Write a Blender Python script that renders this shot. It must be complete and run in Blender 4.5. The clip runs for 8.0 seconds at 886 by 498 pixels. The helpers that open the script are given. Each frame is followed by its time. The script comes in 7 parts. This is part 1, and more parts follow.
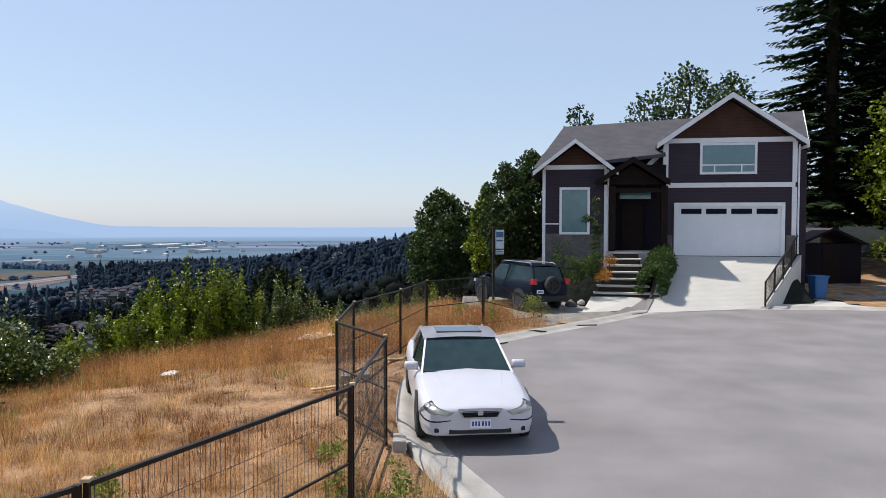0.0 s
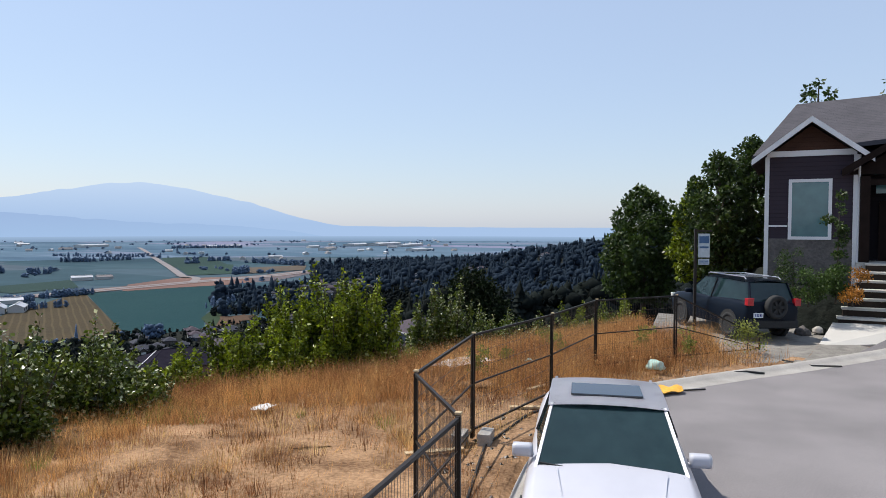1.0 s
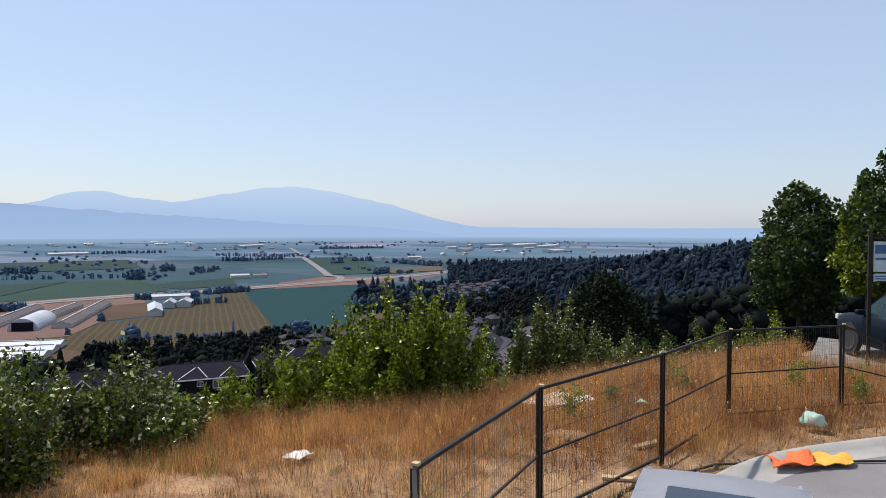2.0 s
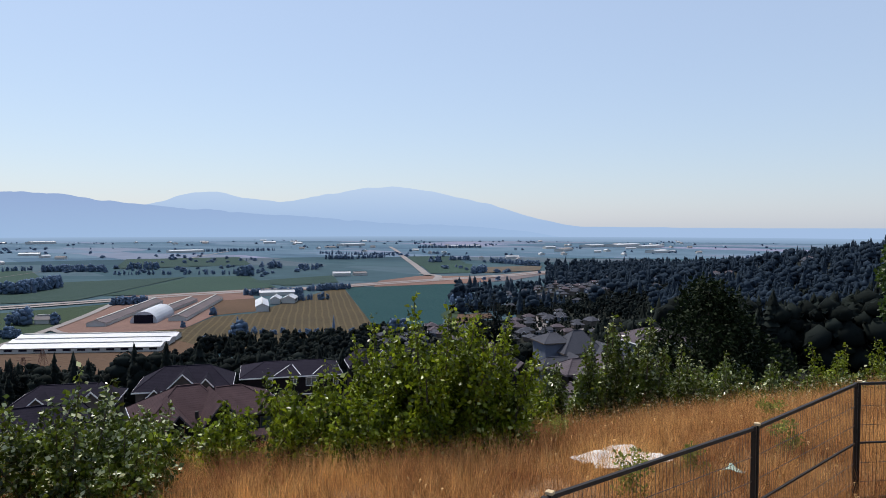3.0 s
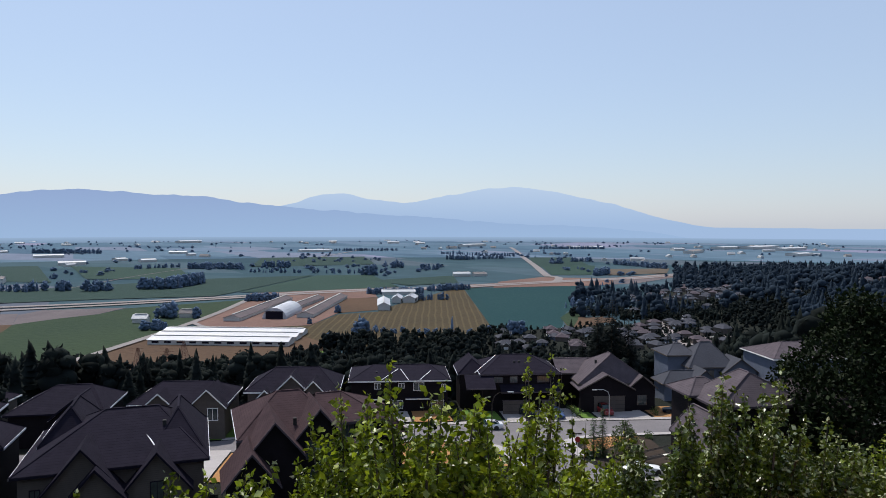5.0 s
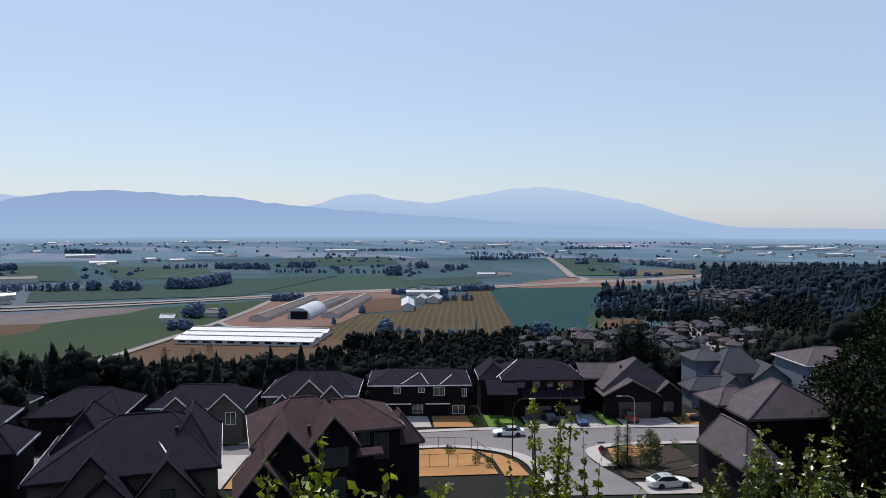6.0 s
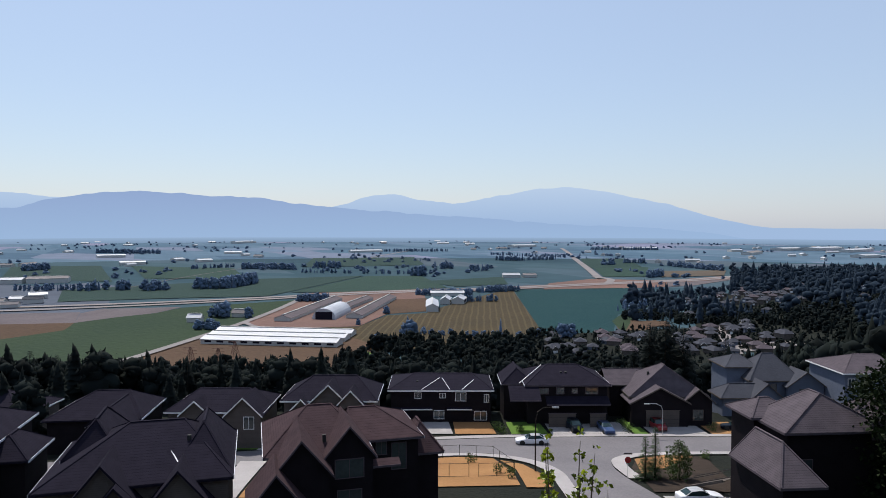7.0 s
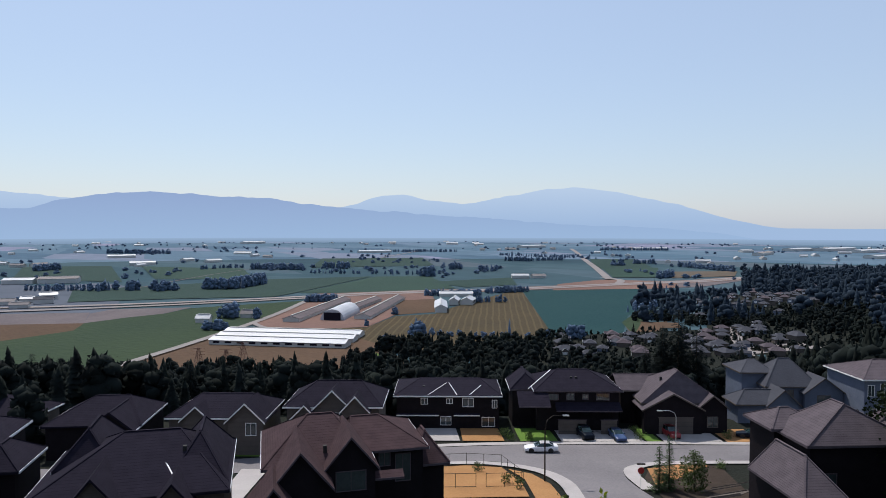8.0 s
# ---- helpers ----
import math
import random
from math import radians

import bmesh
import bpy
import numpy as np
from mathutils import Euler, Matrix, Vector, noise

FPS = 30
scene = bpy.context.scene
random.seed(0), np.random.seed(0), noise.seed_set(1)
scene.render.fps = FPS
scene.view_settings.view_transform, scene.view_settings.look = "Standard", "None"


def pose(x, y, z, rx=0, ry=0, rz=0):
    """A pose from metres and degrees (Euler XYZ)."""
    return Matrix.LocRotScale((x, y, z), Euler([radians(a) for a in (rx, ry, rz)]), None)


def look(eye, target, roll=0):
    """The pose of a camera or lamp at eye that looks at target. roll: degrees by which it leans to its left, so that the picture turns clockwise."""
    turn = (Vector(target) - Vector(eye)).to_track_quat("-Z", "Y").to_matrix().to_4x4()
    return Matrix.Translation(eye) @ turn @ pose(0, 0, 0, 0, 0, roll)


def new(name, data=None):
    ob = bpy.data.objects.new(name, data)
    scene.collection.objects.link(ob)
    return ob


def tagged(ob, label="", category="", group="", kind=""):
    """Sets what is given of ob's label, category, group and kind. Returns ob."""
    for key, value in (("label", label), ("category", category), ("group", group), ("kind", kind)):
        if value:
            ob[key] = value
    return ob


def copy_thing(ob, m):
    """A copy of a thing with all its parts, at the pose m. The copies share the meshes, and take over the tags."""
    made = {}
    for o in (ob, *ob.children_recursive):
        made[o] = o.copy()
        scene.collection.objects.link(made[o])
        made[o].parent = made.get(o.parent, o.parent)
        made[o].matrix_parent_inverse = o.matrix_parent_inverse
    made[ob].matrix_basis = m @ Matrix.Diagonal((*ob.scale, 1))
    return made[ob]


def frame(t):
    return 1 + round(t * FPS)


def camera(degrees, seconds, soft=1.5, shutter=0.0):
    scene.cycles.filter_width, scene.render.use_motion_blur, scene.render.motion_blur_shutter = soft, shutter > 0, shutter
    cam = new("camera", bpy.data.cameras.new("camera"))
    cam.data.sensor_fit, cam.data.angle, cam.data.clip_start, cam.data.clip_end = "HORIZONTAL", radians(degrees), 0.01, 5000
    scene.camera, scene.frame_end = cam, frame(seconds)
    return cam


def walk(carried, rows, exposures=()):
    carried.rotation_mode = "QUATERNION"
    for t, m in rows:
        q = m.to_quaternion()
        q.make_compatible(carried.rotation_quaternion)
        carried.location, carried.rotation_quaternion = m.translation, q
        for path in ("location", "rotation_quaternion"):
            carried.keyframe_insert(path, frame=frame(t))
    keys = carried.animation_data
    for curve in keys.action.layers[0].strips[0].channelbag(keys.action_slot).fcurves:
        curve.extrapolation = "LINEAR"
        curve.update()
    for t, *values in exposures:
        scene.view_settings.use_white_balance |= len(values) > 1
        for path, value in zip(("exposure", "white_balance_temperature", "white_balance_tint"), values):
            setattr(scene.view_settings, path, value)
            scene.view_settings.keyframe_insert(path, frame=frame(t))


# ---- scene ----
cam = camera(65.6, 8.0, soft=0.5)
PATH = [
    (0, (-1.299, 0.17, 3.377), (-1.212, 2.166, 3.308), 0.1),
    (0.5, (-0.552, 2.872, 3.397), (-0.852, 4.848, 3.327), 0.2),
    (1, (-0.273, 4.387, 3.447), (-0.783, 6.319, 3.377), 0.2),
    (1.5, (-0.126, 5.88, 3.517), (-0.839, 7.747, 3.447), 0.2),
    (1.7, (-0.091, 6.496, 3.546), (-0.878, 8.334, 3.477), 0.1),
    (2.8, (-0.249, 9.758, 3.714), (-1.331, 11.439, 3.645), 0.1),
    (3, (-0.345, 10.339, 3.754), (-1.473, 11.99, 3.684), 0.1),
    (3.5, (-0.651, 11.652, 3.807), (-1.881, 13.227, 3.737), 0.0),
    (4, (-0.974, 12.827, 3.9), (-2.294, 14.328, 3.83), 0.0),
    (4.5, (-1.289, 13.964, 4.005), (-2.657, 15.422, 3.936), 0.1),
    (6, (-2.581, 16.968, 4.423), (-4.031, 18.344, 4.354), 0.1),
    (6.5, (-3.209, 18.009, 4.566), (-4.684, 19.358, 4.499), 0.1),
    (7, (-3.986, 19.033, 4.694), (-5.485, 20.355, 4.626), 0.1),
    (7.5, (-4.86, 20.026, 4.793), (-6.373, 21.332, 4.726), 0.1),
    (8, (-5.771, 21.032, 4.882), (-7.287, 22.334, 4.815), 0.1),
]
walk(cam, [(t, look(eye, target, roll)) for t, eye, target, roll in PATH], [(0, 0.27), (2, 0.20), (4, 0.11), (8, 0.08)])

# ---- world, sun, exposure ----
SUN_DIR = Vector((-0.535, 0.150, 0.832)).normalized()      # towards the sun
world = bpy.data.worlds.new("world")
scene.world = world
world.use_nodes = True
_n, _l = world.node_tree.nodes, world.node_tree.links
sky = _n.new("ShaderNodeTexSky")
sky.sky_type = 'NISHITA'
sky.sun_disc = False
sky.sun_elevation = math.asin(SUN_DIR.z)
sky.sun_rotation = math.atan2(SUN_DIR.x, SUN_DIR.y) % (2 * math.pi)
sky.altitude, sky.air_density, sky.dust_density, sky.ozone_density = 100, 1.2, 0.6, 3.0
haze = _n.new("ShaderNodeMix")                         # thin even summer haze over the whole sky
haze.data_type = 'RGBA'
haze.inputs[0].default_value = 0.50
haze.inputs[7].default_value = (5.5, 6.6, 8.85, 1)
_l.new(sky.outputs[0], haze.inputs[6])
_l.new(haze.outputs[2], _n["Background"].inputs[0])
_n["Background"].inputs[1].default_value = 0.10

sun_data = bpy.data.lights.new("sun", 'SUN')
sun_data.energy, sun_data.angle, sun_data.color = 4.6, radians(0.6), (1.0, 0.95, 0.88)
sun = new("sun", sun_data)
sun.matrix_world = look(SUN_DIR * 100, (0, 0, 0))


# ---- materials ----
def mat(name, col, col2=None, rough=0.8, scale=3.0, fine=40.0, bump=0.2, metal=0.0, spec=0.4, mix=(0.35, 0.65), island=0.0,
        obj=0.0, trans=0.0, coat=0.0, stretch=(1, 1, 1), transmission=0.0, pale=0.0, pale_col=(0.5, 0.5, 0.4)):
    """Principled with a two-scale noise between two colours, fine relief, and an even spread per island or per object."""
    m = bpy.data.materials.new(name)
    m.use_nodes = True
    nt = m.node_tree
    N, L = nt.nodes, nt.links
    p = N["Principled BSDF"]
    col2 = col2 or tuple(c * 0.75 for c in col)
    tc = N.new("ShaderNodeTexCoord")
    mp = N.new("ShaderNodeMapping")
    mp.inputs["Scale"].default_value = stretch
    L.new(tc.outputs["Object"], mp.inputs[0])
    n1, n2 = N.new("ShaderNodeTexNoise"), N.new("ShaderNodeTexNoise")
    n1.inputs["Scale"].default_value, n1.inputs["Detail"].default_value = scale, 6
    n2.inputs["Scale"].default_value, n2.inputs["Detail"].default_value = fine, 4
    L.new(mp.outputs[0], n1.inputs[0])
    L.new(mp.outputs[0], n2.inputs[0])
    add = N.new("ShaderNodeMath")
    add.operation = 'MULTIPLY_ADD'
    add.inputs[1].default_value = 0.4
    L.new(n2.outputs[0], add.inputs[0])
    sub = N.new("ShaderNodeMath")
    sub.operation = 'MULTIPLY'
    sub.inputs[1].default_value = 0.6
    L.new(n1.outputs[0], sub.inputs[0])
    L.new(sub.outputs[0], add.inputs[2])
    rng = N.new("ShaderNodeMapRange")
    rng.inputs[1].default_value, rng.inputs[2].default_value = mix
    L.new(add.outputs[0], rng.inputs[0])
    mx = N.new("ShaderNodeMix")
    mx.data_type = 'RGBA'
    mx.inputs[6].default_value, mx.inputs[7].default_value = (*col, 1), (*col2, 1)
    L.new(rng.outputs[0], mx.inputs[0])
    out = mx.outputs[2]
    for amount, kind in ((island, "g"), (obj, "o")):
        if amount:
            src = N.new("ShaderNodeNewGeometry" if kind == "g" else "ShaderNodeObjectInfo")
            r2 = N.new("ShaderNodeMapRange")
            r2.inputs[3].default_value, r2.inputs[4].default_value = 1 - amount, 1 + amount
            L.new(src.outputs["Random Per Island" if kind == "g" else "Random"], r2.inputs[0])
            hs = N.new("ShaderNodeHueSaturation")
            L.new(r2.outputs[0], hs.inputs["Value"])
            L.new(out, hs.inputs["Color"])
            out = hs.outputs[0]
    if pale:                                           # a share of the pieces is painted pale: leaf undersides and sun glints
        src, gt, mp2 = N.new("ShaderNodeNewGeometry"), N.new("ShaderNodeMath"), N.new("ShaderNodeMix")
        gt.operation, mp2.data_type = 'LESS_THAN', 'RGBA'
        gt.inputs[1].default_value = pale
        L.new(src.outputs["Random Per Island"], gt.inputs[0])
        L.new(gt.outputs[0], mp2.inputs[0])
        L.new(out, mp2.inputs[6])
        mp2.inputs[7].default_value = (*pale_col, 1)
        out = mp2.outputs[2]
    L.new(out, p.inputs["Base Color"])
    p.inputs["Roughness"].default_value, p.inputs["Metallic"].default_value = rough, metal
    p.inputs["Specular IOR Level"].default_value = spec
    p.inputs["Coat Weight"].default_value = coat
    p.inputs["Coat Roughness"].default_value = 0.08
    p.inputs["Transmission Weight"].default_value = transmission
    if bump:
        b = N.new("ShaderNodeBump")
        b.inputs["Strength"].default_value, b.inputs["Distance"].default_value = bump, 0.5 / fine
        L.new(n2.outputs[0], b.inputs["Height"])
        L.new(b.outputs[0], p.inputs["Normal"])
    if trans:
        t = N.new("ShaderNodeBsdfTranslucent")
        L.new(out, t.inputs[0])
        ms = N.new("ShaderNodeMixShader")
        ms.inputs[0].default_value = trans
        L.new(p.outputs[0], ms.inputs[1])
        L.new(t.outputs[0], ms.inputs[2])
        L.new(ms.outputs[0], N["Material Output"].inputs[0])
    return m


def lined(m, axis, period, depth, dark=0.7):
    """Adds even courses (shingle rows, lap siding) along an axis: a step in the relief and a thin darker joint."""
    nt = m.node_tree
    N, L = nt.nodes, nt.links
    tc, sep = N.new("ShaderNodeTexCoord"), N.new("ShaderNodeSeparateXYZ")
    L.new(tc.outputs["Object"], sep.inputs[0])
    md = N.new("ShaderNodeMath")
    md.operation = 'FRACT'
    ml = N.new("ShaderNodeMath")
    ml.operation = 'MULTIPLY'
    ml.inputs[1].default_value = 1 / period
    L.new(sep.outputs[axis], ml.inputs[0])
    L.new(ml.outputs[0], md.inputs[0])
    b = N.new("ShaderNodeBump")
    b.inputs["Strength"].default_value, b.inputs["Distance"].default_value, b.invert = 0.8, depth, True
    L.new(md.outputs[0], b.inputs["Height"])
    p = N["Principled BSDF"]
    old = p.inputs["Normal"].links[0].from_socket if p.inputs["Normal"].links else None
    if old:
        L.new(old, b.inputs["Normal"])
    L.new(b.outputs[0], p.inputs["Normal"])
    src = p.inputs["Base Color"].links[0].from_socket
    r = N.new("ShaderNodeMapRange")
    r.inputs[1].default_value, r.inputs[2].default_value, r.inputs[3].default_value, r.inputs[4].default_value = 0.0, 0.18, dark, 1.0
    L.new(md.outputs[0], r.inputs[0])
    hs = N.new("ShaderNodeHueSaturation")
    L.new(src, hs.inputs["Color"])
    L.new(r.outputs[0], hs.inputs["Value"])
    L.new(hs.outputs[0], p.inputs["Base Color"])
    return m


def striped(m, angle, period, bright):
    """Adds straight uneven rows (stubble, tramlines) that run at an angle across a field."""
    N, L = m.node_tree.nodes, m.node_tree.links
    tc, mp, wv, nz, r, hs = (N.new("ShaderNode" + k) for k in ("TexCoord", "Mapping", "TexWave", "TexNoise", "MapRange", "HueSaturation"))
    mp.inputs["Rotation"].default_value = (0, 0, radians(angle))
    L.new(tc.outputs["Object"], mp.inputs[0])
    L.new(mp.outputs[0], wv.inputs["Vector"])
    wv.inputs["Scale"].default_value = 0.314 / period
    wv.inputs["Distortion"].default_value, wv.inputs["Detail"].default_value = 1.5, 3
    wv.inputs["Detail Scale"].default_value = 0.4
    r.inputs[1].default_value, r.inputs[2].default_value, r.inputs[3].default_value, r.inputs[4].default_value = 0.72, 0.95, 0.9, bright
    L.new(wv.outputs["Fac"], r.inputs[0])
    p = N["Principled BSDF"]
    L.new(p.inputs["Base Color"].links[0].from_socket, hs.inputs["Color"])
    L.new(r.outputs[0], hs.inputs["Value"])
    L.new(hs.outputs[0], p.inputs["Base Color"])
    return m


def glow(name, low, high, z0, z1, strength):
    """Plain distance that glows: haze painted as an emitted colour by height."""
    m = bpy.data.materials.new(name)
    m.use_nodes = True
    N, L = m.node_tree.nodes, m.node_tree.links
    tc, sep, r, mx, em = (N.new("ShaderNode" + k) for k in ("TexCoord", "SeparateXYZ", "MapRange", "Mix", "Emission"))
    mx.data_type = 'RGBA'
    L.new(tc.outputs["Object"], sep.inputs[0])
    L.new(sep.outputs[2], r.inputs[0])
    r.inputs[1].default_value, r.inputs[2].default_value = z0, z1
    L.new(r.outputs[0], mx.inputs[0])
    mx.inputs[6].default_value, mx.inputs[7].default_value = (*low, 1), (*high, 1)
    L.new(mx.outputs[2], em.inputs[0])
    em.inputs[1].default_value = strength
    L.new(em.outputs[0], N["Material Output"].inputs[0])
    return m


ASPHALT = mat("asphalt", (0.222, 0.204, 0.203), (0.138, 0.127, 0.127), 0.9, 0.5, 45, 0.45, mix=(0.40, 0.66))
CONCRETE = mat("concrete", (0.50, 0.475, 0.43), (0.42, 0.40, 0.365), 0.9, 0.8, 50, 0.2)
KERB = mat("kerb_concrete", (0.40, 0.375, 0.34), (0.27, 0.25, 0.225), 0.9, 1.5, 45, 0.3)
V_ASPHALT = mat("street_asphalt", (0.150, 0.138, 0.146), (0.108, 0.100, 0.108), 0.9, 0.12, 3, 0.3, mix=(0.40, 0.66))
V_CONC = mat("street_concrete", (0.34, 0.315, 0.31), (0.27, 0.25, 0.245), 0.9, 0.3, 5, 0.2)
GRAVEL = mat("gravel", (0.26, 0.24, 0.21), (0.13, 0.12, 0.105), 0.95, 3, 35, 0.9)
SOIL = mat("dry_soil", (0.4000, 0.2500, 0.1420), (0.1350, 0.0760, 0.0420), 0.95, 1.3, 16, 0.9, mix=(0.38, 0.62), spec=0.05)
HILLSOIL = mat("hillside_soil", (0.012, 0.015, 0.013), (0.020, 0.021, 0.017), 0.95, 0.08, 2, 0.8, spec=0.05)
STRAW = mat("dry_grass", (0.60, 0.34, 0.125), (0.240, 0.100, 0.040), 0.8, 0.6, 5, 0, island=0.7, trans=0.34, mix=(0.40, 0.60), spec=0.15)
DEADWEED = mat("dead_weed", (0.270, 0.125, 0.055), (0.140, 0.064, 0.030), 0.85, 0.9, 6, 0, island=0.6, trans=0.2, spec=0.1)
PALESTRAW = mat("bleached_straw", (0.74, 0.52, 0.25), (0.50, 0.31, 0.12), 0.8, 0.7, 6, 0, island=0.5, trans=0.35, spec=0.15)
WEED = mat("green_weed", (0.26, 0.27, 0.05), (0.12, 0.16, 0.03), 0.7, 2, 20, 0, island=0.4, trans=0.35)
# The near-black second colours paint in shaded gaps inside the bushes.
LEAF = mat("poplar_leaf", (0.225, 0.275, 0.014), (0.016, 0.032, 0.003), 0.34, 2.2, 12, 0, island=0.8, trans=0.42, spec=0.28, pale=0.04, pale_col=(0.50, 0.55, 0.20))
LEAFPALE = mat("pale_glossy_leaf", (0.120, 0.155, 0.014), (0.012, 0.024, 0.003), 0.30, 2.2, 12, 0, island=0.8, trans=0.32, spec=0.45, pale=0.11, pale_col=(0.54, 0.57, 0.34))
LEAFD = mat("dark_leaf", (0.050, 0.083, 0.014), (0.026, 0.046, 0.009), 0.5, 0.8, 6, 0, island=0.45, trans=0.35, spec=0.4)
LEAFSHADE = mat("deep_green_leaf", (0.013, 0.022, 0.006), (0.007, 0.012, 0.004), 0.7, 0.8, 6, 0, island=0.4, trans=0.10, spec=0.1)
CONIFER = mat("conifer_needles", (0.042, 0.072, 0.024), (0.020, 0.040, 0.014), 0.7, 0.5, 5, 0, island=0.5, trans=0.25, spec=0.2)
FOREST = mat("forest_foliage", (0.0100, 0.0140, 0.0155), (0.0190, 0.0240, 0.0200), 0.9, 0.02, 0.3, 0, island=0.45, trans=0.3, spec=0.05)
# Leaf colours of distant trees, with blue haze painted into them.
HILLTREE_HAZED = mat("hazed_forest_foliage", (0.034, 0.052, 0.078), (0.042, 0.062, 0.088), 0.9, 0.02, 0.3, 0, island=0.15, trans=0.5, spec=0.05)
VTREE_HAZED = mat("hazed_valley_foliage", (0.090, 0.130, 0.195), (0.070, 0.108, 0.165), 0.9, 0.02, 0.3, 0, island=0.25, spec=0.1)
HEDGE = mat("hedge_leaf", (0.070, 0.120, 0.018), (0.026, 0.050, 0.010), 0.6, 3, 25, 0, island=0.4, trans=0.3)
FLOWER = mat("orange_shrub", (0.50, 0.22, 0.03), (0.35, 0.14, 0.02), 0.7, 4, 30, 0, island=0.4, trans=0.3)
BARK = mat("bark", (0.09, 0.07, 0.05), (0.05, 0.04, 0.03), 0.9, 5, 30, 0.8)
SIDING = lined(mat("siding_mauve", (0.056, 0.043, 0.053), (0.046, 0.036, 0.044), 0.7, 0.6, 30, 0.1, spec=0.05), 2, 0.15, 0.012)
SHAKE = lined(mat("shake_brown", (0.085, 0.045, 0.032), (0.055, 0.03, 0.022), 0.8, 1.5, 20, 0.2, spec=0.05), 2, 0.16, 0.015)
TRIM = mat("white_trim", (0.78, 0.77, 0.76), (0.70, 0.69, 0.68), 0.5, 2, 40, 0.05)
STONE = mat("grey_stone", (0.17, 0.15, 0.14), (0.08, 0.075, 0.07), 0.9, 2.5, 12, 0.8, spec=0.05)
ROOFM = lined(mat("shingle_grey", (0.0950, 0.0900, 0.0990), (0.0680, 0.0650, 0.0720), 0.95, 1.2, 14, 0.3, spec=0.08), 2, 0.085, 0.012)
R_DARK = lined(mat("shingle_slate", (0.0185, 0.0160, 0.0260), (0.0125, 0.0110, 0.0185), 0.95, 0.9, 12, 0.3, spec=0.05), 2, 0.16, 0.015)
R_BROWN = lined(mat("shingle_brown", (0.0640, 0.0410, 0.0450), (0.0420, 0.0275, 0.0310), 0.95, 0.9, 12, 0.3, spec=0.05), 2, 0.16, 0.015)
R_LIGHT = lined(mat("shingle_taupe", (0.1020, 0.0850, 0.0960), (0.0720, 0.0600, 0.0690), 0.95, 0.9, 12, 0.3, spec=0.05), 2, 0.16, 0.015)
R_FAR = mat("far_grey_shingle", (0.062, 0.064, 0.078), (0.045, 0.047, 0.058), 0.95, 0.3, 3, 0.2, spec=0.1)
W_DARK = lined(mat("siding_dark", (0.0170, 0.0140, 0.0165), (0.0115, 0.0095, 0.0115), 0.7, 0.8, 25, 0.1, spec=0.05), 2, 0.18, 0.012)
W_TAUPE = lined(mat("siding_taupe", (0.1156, 0.0976, 0.0867), (0.0939, 0.0795, 0.0708), 0.75, 0.8, 25, 0.1, spec=0.05), 2, 0.18, 0.012)
W_BLUE = lined(mat("siding_pale_blue", (0.1364, 0.1550, 0.2046), (0.1116, 0.1302, 0.1736), 0.7, 0.8, 25, 0.1, spec=0.05), 2, 0.18, 0.012)
GARAGE = mat("garage_white", (0.74, 0.74, 0.74), (0.68, 0.68, 0.68), 0.45, 1.5, 30, 0.05)
# Dark timber, taken darker still to paint in the porch's inner shade.
DOORWOOD = mat("dark_door", (0.0225, 0.0135, 0.0113), (0.0135, 0.0090, 0.0072), 0.5, 3, 25, 0.2, spec=0.05)
METALCAP = mat("bright_flashing", (0.62, 0.63, 0.68), (0.52, 0.53, 0.58), 0.5, 2, 30, 0.05)
BLACK = mat("black_steel", (0.014, 0.013, 0.012), (0.030, 0.022, 0.017), 0.5, 6, 60, 0.15, metal=0.1, spec=0.2)
WIRE = mat("fence_wire", (0.040, 0.034, 0.030), (0.08, 0.055, 0.04), 0.5, 6, 60, 0, metal=0.3)
GLASS = mat("window_glass", (0.030, 0.040, 0.042), (0.05, 0.065, 0.068), 0.06, 0.6, 3, 0, spec=0.9)
CURTAIN = mat("window_blind", (0.10, 0.21, 0.22), (0.07, 0.15, 0.16), 0.10, 0.6, 3, 0, spec=0.9)
SILVER = mat("silver_paint", (0.54, 0.535, 0.575), (0.50, 0.495, 0.535), 0.38, 3, 300, 0.02, metal=0.12, coat=0.4)
NAVY = mat("navy_paint", (0.006, 0.010, 0.018), (0.005, 0.008, 0.015), 0.3, 3, 300, 0.02, metal=0.0, coat=0.0, spec=0.1)
WHITEP = mat("white_paint", (0.75, 0.75, 0.77), (0.70, 0.70, 0.72), 0.3, 3, 300, 0, coat=0.5)
REDP = mat("dark_red_paint", (0.22, 0.02, 0.025), (0.18, 0.018, 0.02), 0.3, 3, 300, 0, coat=0.5)
BLUEP = mat("blue_paint", (0.02, 0.05, 0.14), (0.018, 0.04, 0.11), 0.3, 3, 300, 0, coat=0.5)
CARGLASS = mat("car_glass", (0.024, 0.055, 0.060), (0.035, 0.075, 0.08), 0.04, 1.2, 5, 0, spec=1.0)
SUNGLASS = mat("sunroof_glass", (0.010, 0.016, 0.024), (0.014, 0.02, 0.03), 0.06, 1.2, 5, 0, spec=1.0)
RUBBER = mat("rubber", (0.018, 0.018, 0.018), (0.03, 0.03, 0.03), 0.85, 8, 60, 0.3)
ALLOY = mat("alloy", (0.55, 0.55, 0.56), (0.42, 0.42, 0.43), 0.35, 6, 60, 0.05, metal=0.8)
LAMP = mat("lamp_lens", (0.70, 0.70, 0.66), (0.58, 0.59, 0.55), 0.22, 8, 60, 0.05, spec=0.9)
REDLENS = mat("red_lens", (0.45, 0.012, 0.018), (0.30, 0.01, 0.014), 0.15, 8, 60, 0.05, spec=0.8)
PLATE = mat("plate_white", (0.75, 0.76, 0.80), (0.68, 0.70, 0.75), 0.4, 8, 60, 0)
